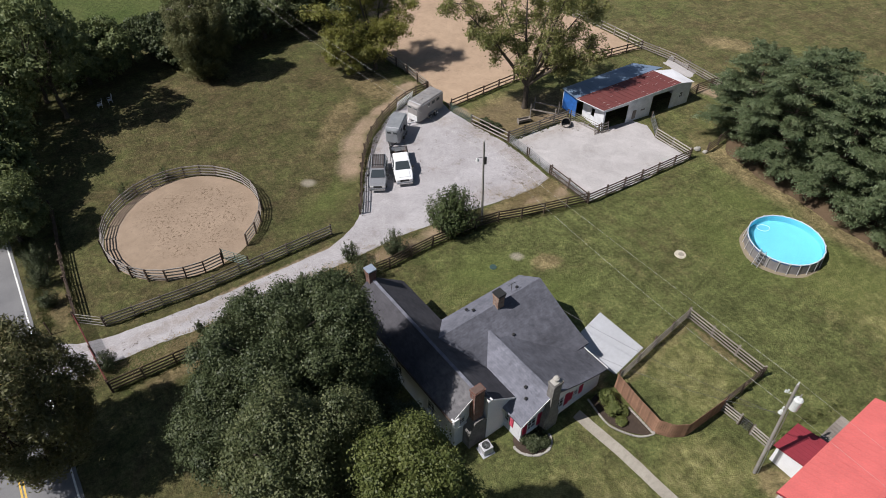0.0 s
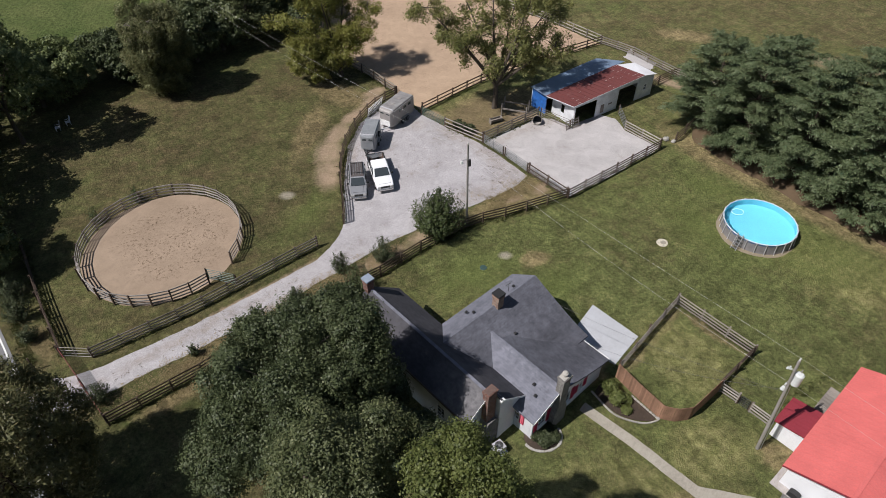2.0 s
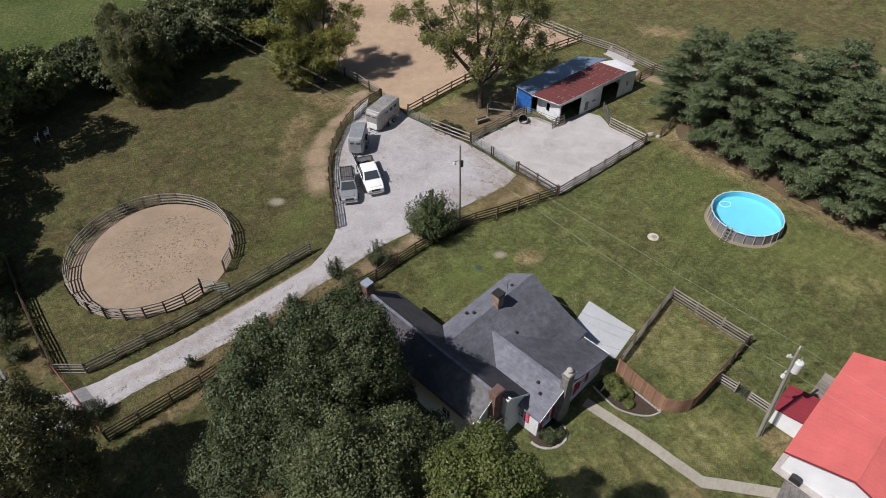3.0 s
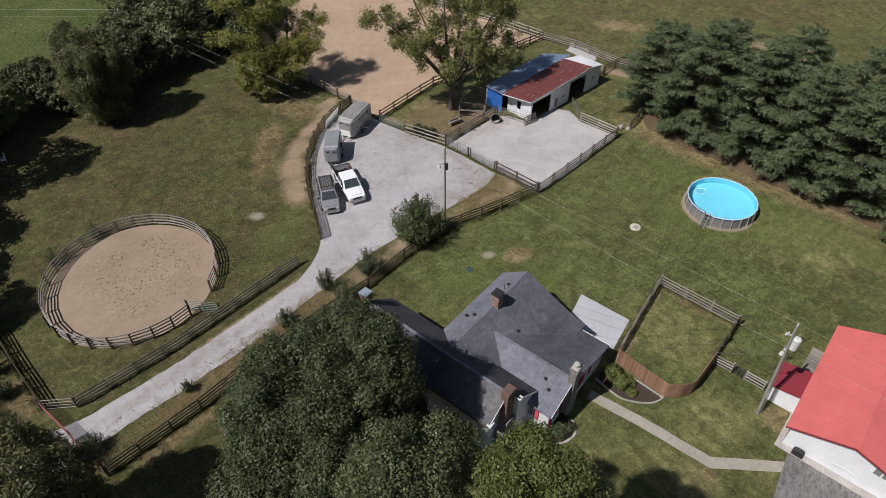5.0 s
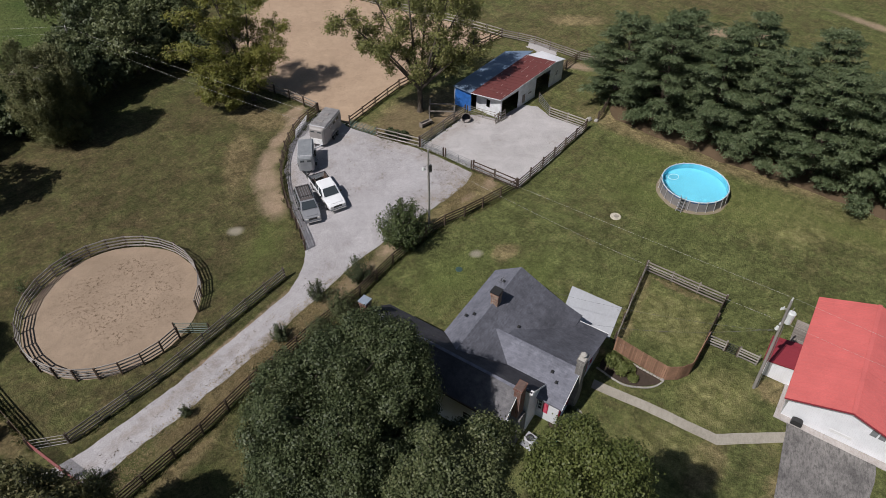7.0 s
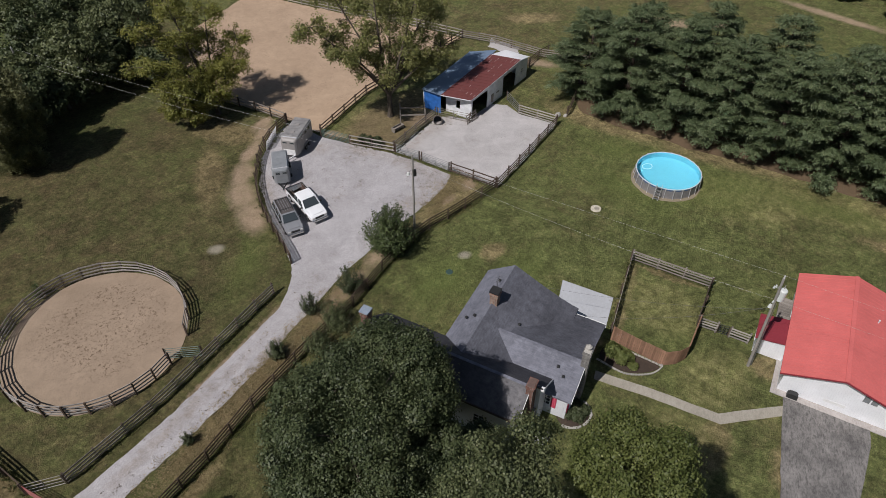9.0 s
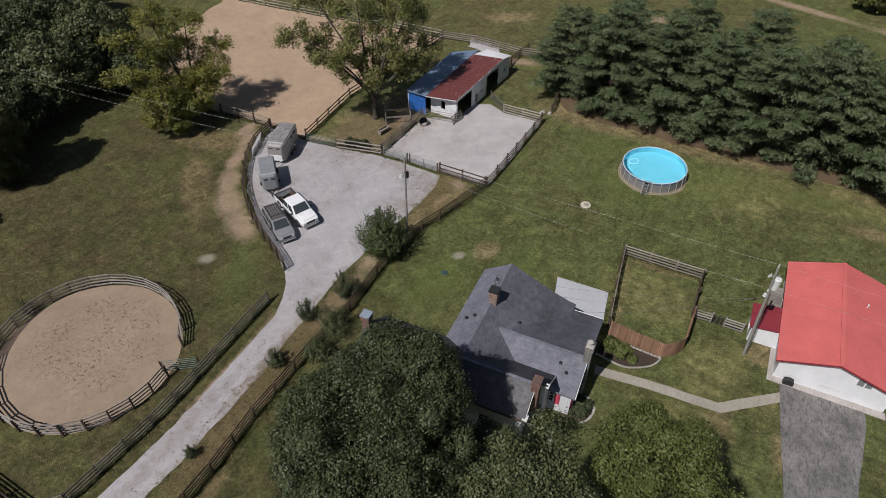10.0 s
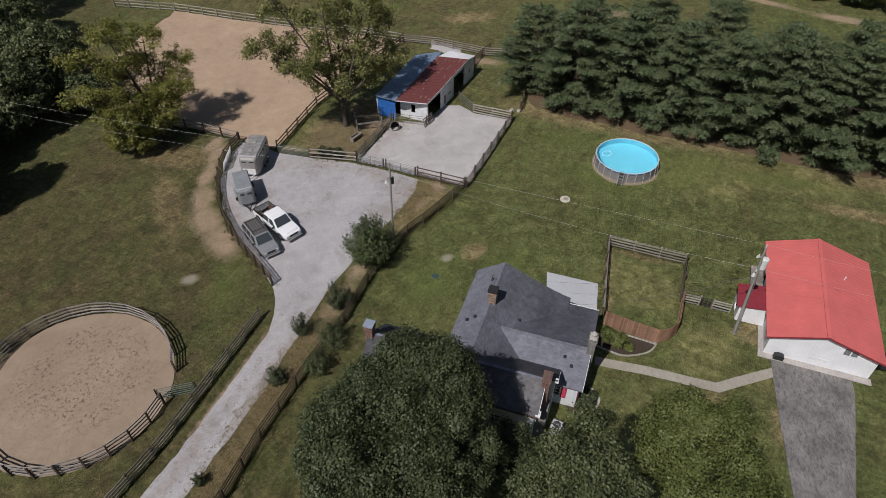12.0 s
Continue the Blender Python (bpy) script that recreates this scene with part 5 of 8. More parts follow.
rail_fence("weathered board fence beside the barn annex", [(22.45, 24.4), (23.3, 23.2)], 4, 1.2, 1.6, wood=WHITEWOOD, post_wood=OLDWOOD)
root = thing("picket_fence", "red-brown cedar privacy fence of upright pickets", "fence")
run = [(13.3, 28.5), (14.3, 26.6), (15.5, 24.5), (16.5, 24.15), (17.6, 24.2), (20.9, 26.4)]
st = stations(run, 0.155)
for a, b in zip(st, st[1:]):
    d = b - a
    tall = 1.72 + rng.uniform(-0.03, 0.03)
    ob = new("picket", plank(CEDAR))
    ob.parent = root
    ob.matrix_basis = Matrix.Translation((a.x, a.y, 0.02)) @ pose(0, 0, 0, 0, 0, math.degrees(math.atan2(d.y, d.x))) @ pose(0.07, 0, 0, rng.uniform(-1, 1), -90, 0) @ Matrix.Diagonal((tall, 0.022, 0.138, 1))
for a, b in zip(run, run[1:]):
    n = Vector((-(b[1] - a[1]), b[0] - a[0])).normalized() * 0.05
    for z in (0.4, 1.45):
        board("cross_rail", (a[0] + n.x, a[1] + n.y, z), (b[0] + n.x, b[1] + n.y, z), 0.09, 0.045, CEDAR, root)


# ---- trees and shrubs ----
def leaves(name, points, normals, long, wide, material, gen):
    """One mesh of many single leaves, each a folded rhomb."""
    n = len(points)
    normals = normals / np.maximum(np.linalg.norm(normals, axis=1, keepdims=True), 1e-6)
    spin = gen.normal(size=(n, 3))
    ax = np.cross(normals, spin)
    ax /= np.maximum(np.linalg.norm(ax, axis=1, keepdims=True), 1e-6)
    bx = np.cross(normals, ax)
    ln = (long * gen.uniform(0.65, 1.3, n))[:, None]
    wd = (wide * gen.uniform(0.65, 1.3, n))[:, None]
    fold = normals * wd * 0.25
    v = np.stack((points - ax * ln / 2, points + bx * wd / 2 + fold, points + ax * ln / 2 - fold * 0.6, points - bx * wd / 2 + fold), 1).reshape(-1, 3)
    me = bpy.data.meshes.new(name)
    me.vertices.add(4 * n)
    me.vertices.foreach_set("co", v.astype(np.float32).ravel())
    me.loops.add(4 * n)
    me.loops.foreach_set("vertex_index", np.arange(4 * n, dtype=np.int32))
    me.polygons.add(n)
    me.polygons.foreach_set("loop_start", np.arange(0, 4 * n, 4, dtype=np.int32))
    me.polygons.foreach_set("loop_total", np.full(n, 4, dtype=np.int32))
    me.update(calc_edges=True)
    me.materials.append(material)
    return me


def limb(bm, a, b, r0, r1, gen, bend=0.12, n=6, steps=4):
    """A bent, tapering limb."""
    a, b = Vector(a), Vector(b)
    d = b - a
    prev, pr = a, r0
    for i in range(1, steps + 1):
        t = i / steps
        p = a + d * t
        if i < steps:
            p += Vector(gen.normal(size=3)) * d.length * bend * 0.35
        p.z += math.sin(t * math.pi) * d.length * bend * 0.5
        r = r0 + (r1 - r0) * t
        rod(bm, prev, p, pr, r, n)
        prev, pr = p, r
    return prev


def sub_blobs(centre, radii, count, size, gen, low=-0.35, inner=0.78):
    """Foliage masses of uneven size spread through the outer part of an ellipsoid."""
    out = []
    c, r = np.array(centre), np.array(radii)
    tries = 0
    while len(out) < count and tries < 6000:
        tries += 1
        d = gen.normal(size=3)
        d /= np.linalg.norm(d)
        if d[2] < low:
            continue
        s = size * gen.choice((0.55, 0.75, 1.0, 1.25, 1.45)) * gen.uniform(0.9, 1.1)
        p = c + d * (r - s * 0.95) * gen.uniform(inner, 1.05)
        if all(np.linalg.norm(p - q) > 0.50 * (s + t) for q, t in out):
            out.append((p, s))
    return out


def broadleaf(label, x, y, tall, radii, crown_z, material, seed, masses=40, size=1.5, clusters=42, per=20, leaf=(0.22, 0.15), low=-0.45, trunk=0.32, loose=False, category="tree", name="tree", bark=None, lean=(0, 0), inner=0.78, droop=0.0, lobes=()):
    """A tree: a tapered trunk, limbs to its foliage masses, and a crown of single leaves."""
    gen = np.random.default_rng(seed)
    root = thing(name, label, category, at=pose(x, y, 0))
    cx, cy = lean
    c = np.array((cx, cy, crown_z))
    if loose:
        inner = 0.35
    blobs = sub_blobs(c, radii, masses, size, gen, low, inner)
    for lx, ly, lz, lr, lh, count in lobes:
        blobs += sub_blobs((lx, ly, lz), (lr, lr, lh), count, size, gen, low, inner)
    pts, nor = [], []
    spread = min(0.24, 0.055 + 0.145 * size)
    for p, s in blobs:
        k = max(5, int(clusters * (s / size) ** 2))
        out = p - c
        out = out / max(np.linalg.norm(out), 0.01)
        d = gen.normal(size=(k, 3)) + out * 0.95 + np.array((0, 0, 0.45))
        d /= np.linalg.norm(d, axis=1, keepdims=True)
        cc = p + d * s * np.array((1.0, 1.0, 0.85)) * gen.uniform(0.66, 1.17, (k, 1))
        m = gen.poisson(per, k)
        base = np.repeat(cc, m, 0)
        dd = np.repeat(d, m, 0)
        off = gen.normal(size=(len(base), 3)) * np.array((spread, spread, spread * 0.75))
        off[:, 2] -= droop * np.abs(gen.normal(size=len(base)))
        pts.append(base + off)
        face = np.repeat(gen.normal(size=(k, 3)) * 0.42, m, 0)
        nor.append(off * (0.34 / spread) + dd * 0.42 + np.array((0, 0, 0.38)) + face + gen.normal(size=(len(base), 3)) * 0.26)
    if not loose:     # sparse inner foliage
        k = int(masses * clusters * per * 0.15)
        d = gen.normal(size=(k, 3))
        d /= np.linalg.norm(d, axis=1, keepdims=True)
        d = d[d[:, 2] > low - 0.1]
        pts.append(c + d * np.array(radii) * gen.uniform(0.35, 0.8, (len(d), 1)))
        nor.append(gen.normal(size=(len(d), 3)) + np.array((0, 0, 0.6)))
    pts, nor = np.concatenate(pts), np.concatenate(nor)
    keep = pts[:, 2] > 0.12
    bm = B()
    fork = Vector((cx * 0.55, cy * 0.55, max(0.4, crown_z - radii[2] * (0.75 if loose else 0.55))))
    prev, pr = Vector((0, 0, -0.2)), trunk * 1.35
    for i in range(1, 6):
        t = i / 5
        p = Vector((0, 0, -0.2)).lerp(fork, t) + Vector((gen.normal() * 0.06 * trunk / 0.3, gen.normal() * 0.06 * trunk / 0.3, 0)) * (t < 1)
        r = trunk * (1.1 - 0.35 * t) if i > 1 else trunk
        rod(bm, prev, p, pr, r, 9)
        prev, pr = p, r
    part("trunk", bm, bark or BARK, root)
    # main limbs, and boughs from them to the foliage
    nl = 6 if size > 0.8 else 4
    mains = []
    for i in range(nl):
        a = 6.283 * i / nl + gen.uniform(-0.4, 0.4)
        up = gen.uniform(0.1, 0.75)
        end = Vector((cx + math.cos(a) * radii[0] * (0.75 - 0.4 * up), cy + math.sin(a) * radii[1] * (0.75 - 0.4 * up), crown_z + radii[2] * up * 0.85))
        bm = B()
        limb(bm, fork, end, trunk * 0.62, trunk * 0.13, gen, 0.10, 7, 5)
        lm = part("limb", bm, bark or BARK, root)
        mains.append((end, lm))
    for end, lm in mains:
        bm = B()
        mine = [b for b in blobs if min(range(nl), key=lambda j: (mains[j][0] - Vector(b[0])).length) == mains.index((end, lm))]
        for p, s in mine:
            a = fork.lerp(end, gen.uniform(0.35, 0.95))
            limb(bm, a, p, trunk * 0.22, 0.02, gen, 0.12, 4, 3)
        if mine:
            tagged(part("bough", bm, bark or BARK, lm), kind="stuff")
        else:
            bm.free()
    part("crown", leaves("crown", pts[keep], nor[keep], leaf[0], leaf[1], material, gen), None, root)["kind"] = "stuff"
    return root


def open_tree(label, x, y, fork, girth, material, seed, leaders, reach, droop, first, leaf=(0.30, 0.115)):
    """An airy tree: a short trunk, leaders that run to given tops, side branches, and hanging sprays of leaves at their ends."""
    gen = np.random.default_rng(seed)
    root = thing("tree", label, "tree", at=pose(x, y, 0))
    low = Vector((0, 0, fork))
    bm = B()
    rod(bm, (0, 0, -0.2), (0, 0, 0.5), girth * 1.5, girth * 1.12, 10)
    rod(bm, (0, 0, 0.5), low, girth * 1.12, girth, 10)
    part("trunk", bm, BARK, root)
    pts, nor = [], []

    def spray(c, size):
        m = gen.poisson(46 * size)
        o = gen.normal(size=(m, 3)) * np.array((0.30, 0.30, 0.21)) * size
        o[:, 2] -= droop * np.abs(gen.normal(size=m))
        pts.append(np.array(c) + o)
        nor.append(o * 1.1 + gen.normal(size=3) * 0.35 + np.array((0, 0, 0.75)) + gen.normal(size=(m, 3)) * 0.40)

    for top in leaders:
        top = Vector(top)
        bm, twigs = B(), B()
        bend = Vector((top.x * 0.38, top.y * 0.38, fork + (top.z - fork) * 0.5)) + Vector(gen.normal(size=3)) * 0.25
        line, steps = [], 9
        for i in range(steps + 1):
            t = i / steps
            line.append(low * (1 - t) ** 2 + bend * 2 * t * (1 - t) + top * t * t)
        for i in range(steps):
            rod(bm, line[i], line[i + 1], girth * 0.62 * (1 - i / steps) + 0.03, girth * 0.62 * (1 - (i + 1) / steps) + 0.03, 7)
        lm = part("limb", bm, BARK, root)
        for i in range(2, steps + 1):
            if i / steps < first * 0.6:
                continue
            for j in range(2 if i < steps else 4):
                a = gen.uniform(0, 6.283)
                ln = reach * gen.uniform(0.55, 1.1) * (1.15 - 0.55 * i / steps)
                end = line[i] + Vector((math.cos(a) * ln, math.sin(a) * ln, ln * gen.uniform(-0.15, 0.55)))
                mid = line[i].lerp(end, 0.5) + Vector((0, 0, 0.12 * ln))
                rod(twigs, line[i], mid, 0.05, 0.03, 4)
                rod(twigs, mid, end, 0.03, 0.01, 4)
                for k in range(6):
                    f = gen.uniform(0.62, 1.08)
                    c = line[i].lerp(end, f) + Vector(gen.normal(size=3) * np.array((0.42, 0.42, 0.30)))
                    rod(twigs, line[i].lerp(end, min(f, 0.9)), c, 0.016, 0.006, 3)
                    spray(c, gen.uniform(0.7, 1.25))
        tagged(part("bough", twigs, BARK, lm), kind="stuff")
    pts, nor = np.concatenate(pts), np.concatenate(nor)
    keep = pts[:, 2] > 0.15
    part("crown", leaves("crown", pts[keep], nor[keep], leaf[0], leaf[1], material, gen), None, root)["kind"] = "stuff"
    return root


def pine_meshes(seed, tall, wide):
    """Trunk, boughs and needle plumes of one white pine: whorls of flat boughs that end in upturned plumes, with dark gaps between."""
    gen = np.random.default_rng(seed)
    bt, bb = B(), B()
    prev, pr = Vector((0, 0, -0.2)), 0.26
    for i in range(1, 7):
        p = Vector((gen.normal() * 0.1, gen.normal() * 0.1, tall * 0.97 * i / 6))
        r = 0.26 * (1 - i / 6) + 0.02
        rod(bt, prev, p, pr, r, 8)
        prev, pr = p, r
    pts, nor = [], []

    def plume(c, along, long, wid, count):
        """A flat pad of needles, rounded above, its needles combed outwards."""
        side = np.array((-along[1], along[0], 0.0))
        u = gen.normal(size=(count, 3)) * np.array((0.42, 0.42, 0.5))
        rise = np.maximum(0, 1 - u[:, :1] ** 2 - u[:, 1:2] ** 2) * 0.14
        p = c + along * (u[:, :1] * long) + side * (u[:, 1:2] * wid) + np.array((0, 0, 1.0)) * (rise + u[:, 2:] * 0.10)
        pts.append(p)
        nor.append(np.array((0, 0, 1.0)) + along * (u[:, :1] * 0.7) + side * (u[:, 1:2] * 0.7) + gen.normal(size=3) * 0.16 + gen.normal(size=(count, 3)) * 0.34)

    z = 0.55
    while z < tall * 0.97:
        t = z / tall
        reach = wide * (1 - t ** 2.7) ** 0.8 * (0.84 + 0.16 * min(1, t * 5)) * (1.0 + 0.10 * math.sin(z * 2.1 + seed))
        k = 6 if t < 0.55 else 5
        a0 = gen.uniform(0, 6.28)
        for i in range(k):
            a = a0 + 6.283 * i / k + gen.normal() * 0.22
            ln = max(0.7, reach * gen.choice((0.55, 0.8, 0.95, 1.0, 1.18)) * gen.uniform(0.9, 1.1))
            rise = 0.02 + 0.62 * t + gen.normal() * 0.07
            out = np.array((math.cos(a), math.sin(a), 0.0))
            side = np.array((-out[1], out[0], 0.0))
            tip = Vector((out[0] * ln, out[1] * ln, z + rise * ln * 0.55))
            rod(bb, (0, 0, z), tip, 0.05 * (1 - t) + 0.015, 0.01, 4)
            n = max(2, int(ln * 1.9))
            for j in range(n):
                f = 0.40 + 0.62 * (j + gen.uniform(0.2, 0.8)) / n
                for s in (-1, 0, 1) if f < 0.92 else (0,):
                    off = s * (0.30 + 0.26 * gen.random()) * (0.55 + 0.5 * math.sin(min(1.0, f) * 2.6)) * min(1.0, ln / 2.2)
                    c = np.array((tip.x * f, tip.y * f, z + (tip.z - z) * f)) + side * off * 1.25 + np.array((0, 0, 0.10 * f + gen.normal() * 0.07))
                    way = out * 0.85 + side * (0.75 * s) + gen.normal(size=3) * np.array((0.15, 0.15, 0))
                    way = way / np.linalg.norm(way)
                    plume(c, way, 0.66 * gen.uniform(0.75, 1.3), 0.40 * gen.uniform(0.75, 1.3), gen.poisson(52))
        z += 0.66 + 0.34 * gen.random()
    for j in range(3):
        plume(np.array((0, 0, tall * (0.95 + 0.02 * j))), np.array((1.0, 0, 0)), 0.35, 0.35, 60)
    pts, nor = np.concatenate(pts), np.concatenate(nor)
    keep = pts[:, 2] > 0.1
    crown = leaves("crown", pts[keep], nor[keep], 0.25, 0.085, PINE, gen)
    return mesh_of("trunk", bt, PINEBARK), mesh_of("bough", bb, PINEBARK), crown


PINES = [pine_meshes(s, h, 4.7) for s, h in ((21, 10.6), (22, 11.4), (23, 10.2), (24, 11.0))]


def pine(x, y, kind, scale=1.0, turn=0.0, stretch=1.0):
    root = thing("pine_tree", "tall blue-green white pine with layered boughs down to the grass", "tree", "row of pines",
                 at=pose(x, y, 0, 0, 0, turn) @ Matrix.Diagonal((scale, scale, scale * stretch, 1)))
    for nm, me in zip(("trunk", "bough", "crown"), PINES[kind]):
        ob = part(nm, me, None, root)
        if nm != "trunk":
            tagged(ob, kind="stuff")
    return root


broadleaf("large dense dark green maple beside the house", -10.25, 24.5, 16, (5.5, 5.5, 5.5), 8.75, MAPLE, 1, 104, 1.15, 48, 38, (0.150, 0.108), -0.85, 0.45, lean=(0.15, -0.6), lobes=((2.3, 2.3, 11.6, 2.3, 2.2, 9), (1.5, 4.7, 7.4, 1.9, 2.1, 9), (-3.4, -2.5, 6.9, 2.9, 2.9, 12), (-4.6, -3.6, 5.4, 2.4, 2.6, 9), (3.9, 0.4, 12.2, 2.3, 2.3, 11), (4.1, -0.9, 11.3, 2.3, 2.3, 9), (3.4, 1.9, 11.9, 2.2, 2.2, 8), (4.3, 0.2, 9.2, 2.3, 2.4, 8), (3.3, -2.3, 9.0, 2.5, 2.7, 9)))
broadleaf("small dark tree filling the shaded gap at the house wall", -4.3, 22.0, 7, (2.2, 2.2, 3.0), 4.4, MAPLE, 17, 30, 0.7, 40, 20, (0.14, 0.10), -0.7, 0.12)
# three unseen trees added to hide the wall and keep skylight off it
for ux, uy, us in ((-6.4, 28.4, 18), (-4.9, 25.9, 19), (-2.6, 22.2, 20)):
    broadleaf("small dark tree filling the shaded gap at the house wall", ux, uy, 6, (1.9, 1.9, 2.9), 3.9, MAPLE, us, 28, 0.65, 36, 18, (0.14, 0.10), -0.8, 0.10)
broadleaf("tall green maple in the front yard", -6.75, 13.9, 20, (2.9, 2.9, 3.9), 16.5, MAPLE2, 2, 34, 0.92, 56, 28, (0.125, 0.088), -0.5, 0.38, inner=0.60, lobes=((2.3, 1.5, 17.2, 1.4, 1.5, 6), (1.9, -0.6, 14.6, 1.6, 1.8, 5)))
broadleaf("tall yellow-green maple in the front yard", -1.15, 12.2, 20, (2.6, 2.6, 3.3), 17.2, LIME, 3, 28, 0.85, 52, 25, (0.125, 0.085), -0.5, 0.36, inner=0.55)
broadleaf("green maple close to the road", 0.3, 10.7, 16, (2.45, 2.45, 3.0), 13.3, LIME, 11, 24, 0.85, 50, 22, (0.13, 0.09), -0.5, 0.36, inner=0.55)
broadleaf("green maple close to the road", -2.8, 9.2, 17, (2.7, 2.7, 3.2), 13.6, MAPLE2, 12, 26, 0.9, 50, 22, (0.13, 0.09), -0.5, 0.34, inner=0.6)
broadleaf("tall brown-olive cedar beside the drive gate", -27.1, 22.2, 14, (4.7, 4.7, 6.3), 7.5, CEDARLEAF, 4, 84, 0.95, 34, 18, (0.28, 0.10), -0.9, 0.3, droop=0.35, bark=PINEBARK)
open_tree("tall olive green walnut tree with spreading limbs beside the stable", 10.0, 68.9, 3.0, 0.30, WALNUT, 5,
          ((-8.2, 0.8, 12.6), (-4.8, 4.4, 14.8), (-0.8, 1.2, 16.6), (3.4, -1.2, 15.2), (6.8, 2.6, 12.2), (3.2, 6.2, 12.4), (6.4, -1.0, 8.2), (-5.0, -1.6, 10.2), (4.2, 2.6, 6.6)), 3.3, 0.28, 0.62, (0.32, 0.14))
open_tree("yellowing airy tree on the arena fence", -9.0, 78.6, 1.0, 0.26, ASH, 6,
          ((4.2, 0.4, 8.6), (1.6, 1.8, 12.2), (-2.2, 1.0, 13.4), (-5.6, 0.2, 11.6), (-6.8, -1.0, 8.2), (-4.0, -2.6, 6.6), (-2.0, 3.6, 11.8), (2.6, -0.8, 6.6)), 2.7, 0.2, 0.50, (0.30, 0.12))
broadleaf("low yellow-green bush under the airy tree", -12.4, 77.4, 6, (3.0, 2.8, 2.9), 2.8, ASH, 66, 40, 0.62, 22, 14, (0.24, 0.12), -0.85, 0.1, True, category="shrub", name="shrub", droop=0.1)
broadleaf("bushy tree between road and pen", -40.5, 45.0, 8, (3.6, 3.6, 3.6), 4.2, WOODS, 7, 36, 1.0, 54, 20, (0.20, 0.13), -0.8, 0.22)
# tree line in the north-west
wood_west = [(-46.5, 55.0, 4.6, 11.5), (-50.0, 62.0, 5.2, 13.5), (-49.0, 70.0, 5.0, 13.0), (-43.5, 77.0, 4.0, 7.2), (-39.5, 82.6, 3.7, 5.4), (-28.6, 84.5, 3.6, 7.4), (-22.6, 90.6, 4.4, 9.2), (-55.5, 76.0, 5.4, 11.5), (-57.0, 64.0, 5.4, 11.0), (-17.0, 96.0, 4.6, 10.0), (-26.5, 98.0, 4.8, 9.0), (-64.0, 84.0, 5.6, 11.0), (-45.2, 66.6, 5.0, 16.5), (-44.0, 50.0, 3.4, 8.0), (-53.0, 48.0, 5.0, 11.0)]
wood_north = [(-47.5, 82.0, 3.0, 3.6), (-31.5, 82.0, 2.8, 5.0), (-25.6, 87.6, 3.2, 6.5), (-29.5, 88.5, 3.4, 7.6), (-35.5, 80.5, 3.0, 4.6), (-35.5, 86.0, 2.6, 3.4), (-48.0, 75.0, 3.8, 10.0), (-20.0, 93.0, 3.4, 7.5), (-14.5, 90.5, 2.6, 4.5), (-45.5, 74.5, 3.4, 7.0), (-60.0, 54.0, 5.5, 12.0), (-22.5, 106.0, 4.6, 10.5), (-19.5, 115.0, 4.8, 10.0), (-27.5, 117.0, 5.0, 11.0), (-17.0, 126.0, 5.0, 10.0), (-31.0, 106.0, 4.6, 9.0)]
for i, (x, y, r, h) in enumerate(wood_west + wood_north):
    broadleaf("dark broad-leaved tree in the tree line", x, y, h, (r * 1.1, r * 1.1, h * 0.5), h * 0.52, (MAPLE if i % 3 else MAPLE2) if x > -42 else WOODS, 40 + i, 34, r * 0.30, 30, 12, (0.36, 0.24), -0.6, 0.26)
cedar = broadleaf("tall dark olive-brown cedar with drooping sprays and a few dead limbs", -30.8, 76.3, 13, (4.2, 3.8, 6.4), 6.5, OLDCEDAR, 60, 92, 0.80, 40, 18, (0.32, 0.08), -0.95, 0.25, droop=0.6, bark=PINEBARK, inner=0.6)
for k, (lx, ly, lz) in enumerate(((-1.6, -2.6, 10.2), (0.4, -3.0, 9.4), (-2.2, -2.2, 8.2), (1.2, -2.8, 10.6))):
    bm = B()
    rod(bm, (lx * 0.4, ly * 0.4, lz - 0.6), (lx, ly, lz), 0.05, 0.035, 5)
    rod(bm, (lx, ly, lz), (lx + 0.5, ly - 0.3, lz + 0.45), 0.035, 0.02, 5)
    rod(bm, (lx + 0.5, ly - 0.3, lz + 0.45), (lx + 0.85, ly - 0.5, lz + 0.05), 0.02, 0.01, 5)
    part("dead_limb", bm, OLDWOOD, cedar, "bare grey dead limb")
far = [(92.5, 60.0, 3.5, 6), (95.5, 54.0, 3.5, 6), (98.5, 48.5, 4.0, 6.5), (90.5, 70.0, 2.8, 4.5), (101, 58, 5, 9), (104, 46, 5, 9), (97, 68, 4.5, 8), (95, 80, 4.5, 8)]
for i, (x, y, r, h) in enumerate(far):
    broadleaf("distant tree on the far field edge", x, y, h, (r, r, h * 0.45), h * 0.5, WOODS if i % 2 else WALNUT, 80 + i, 24, r * 0.33, 26, 12, (0.42, 0.28), -0.85, 0.25)



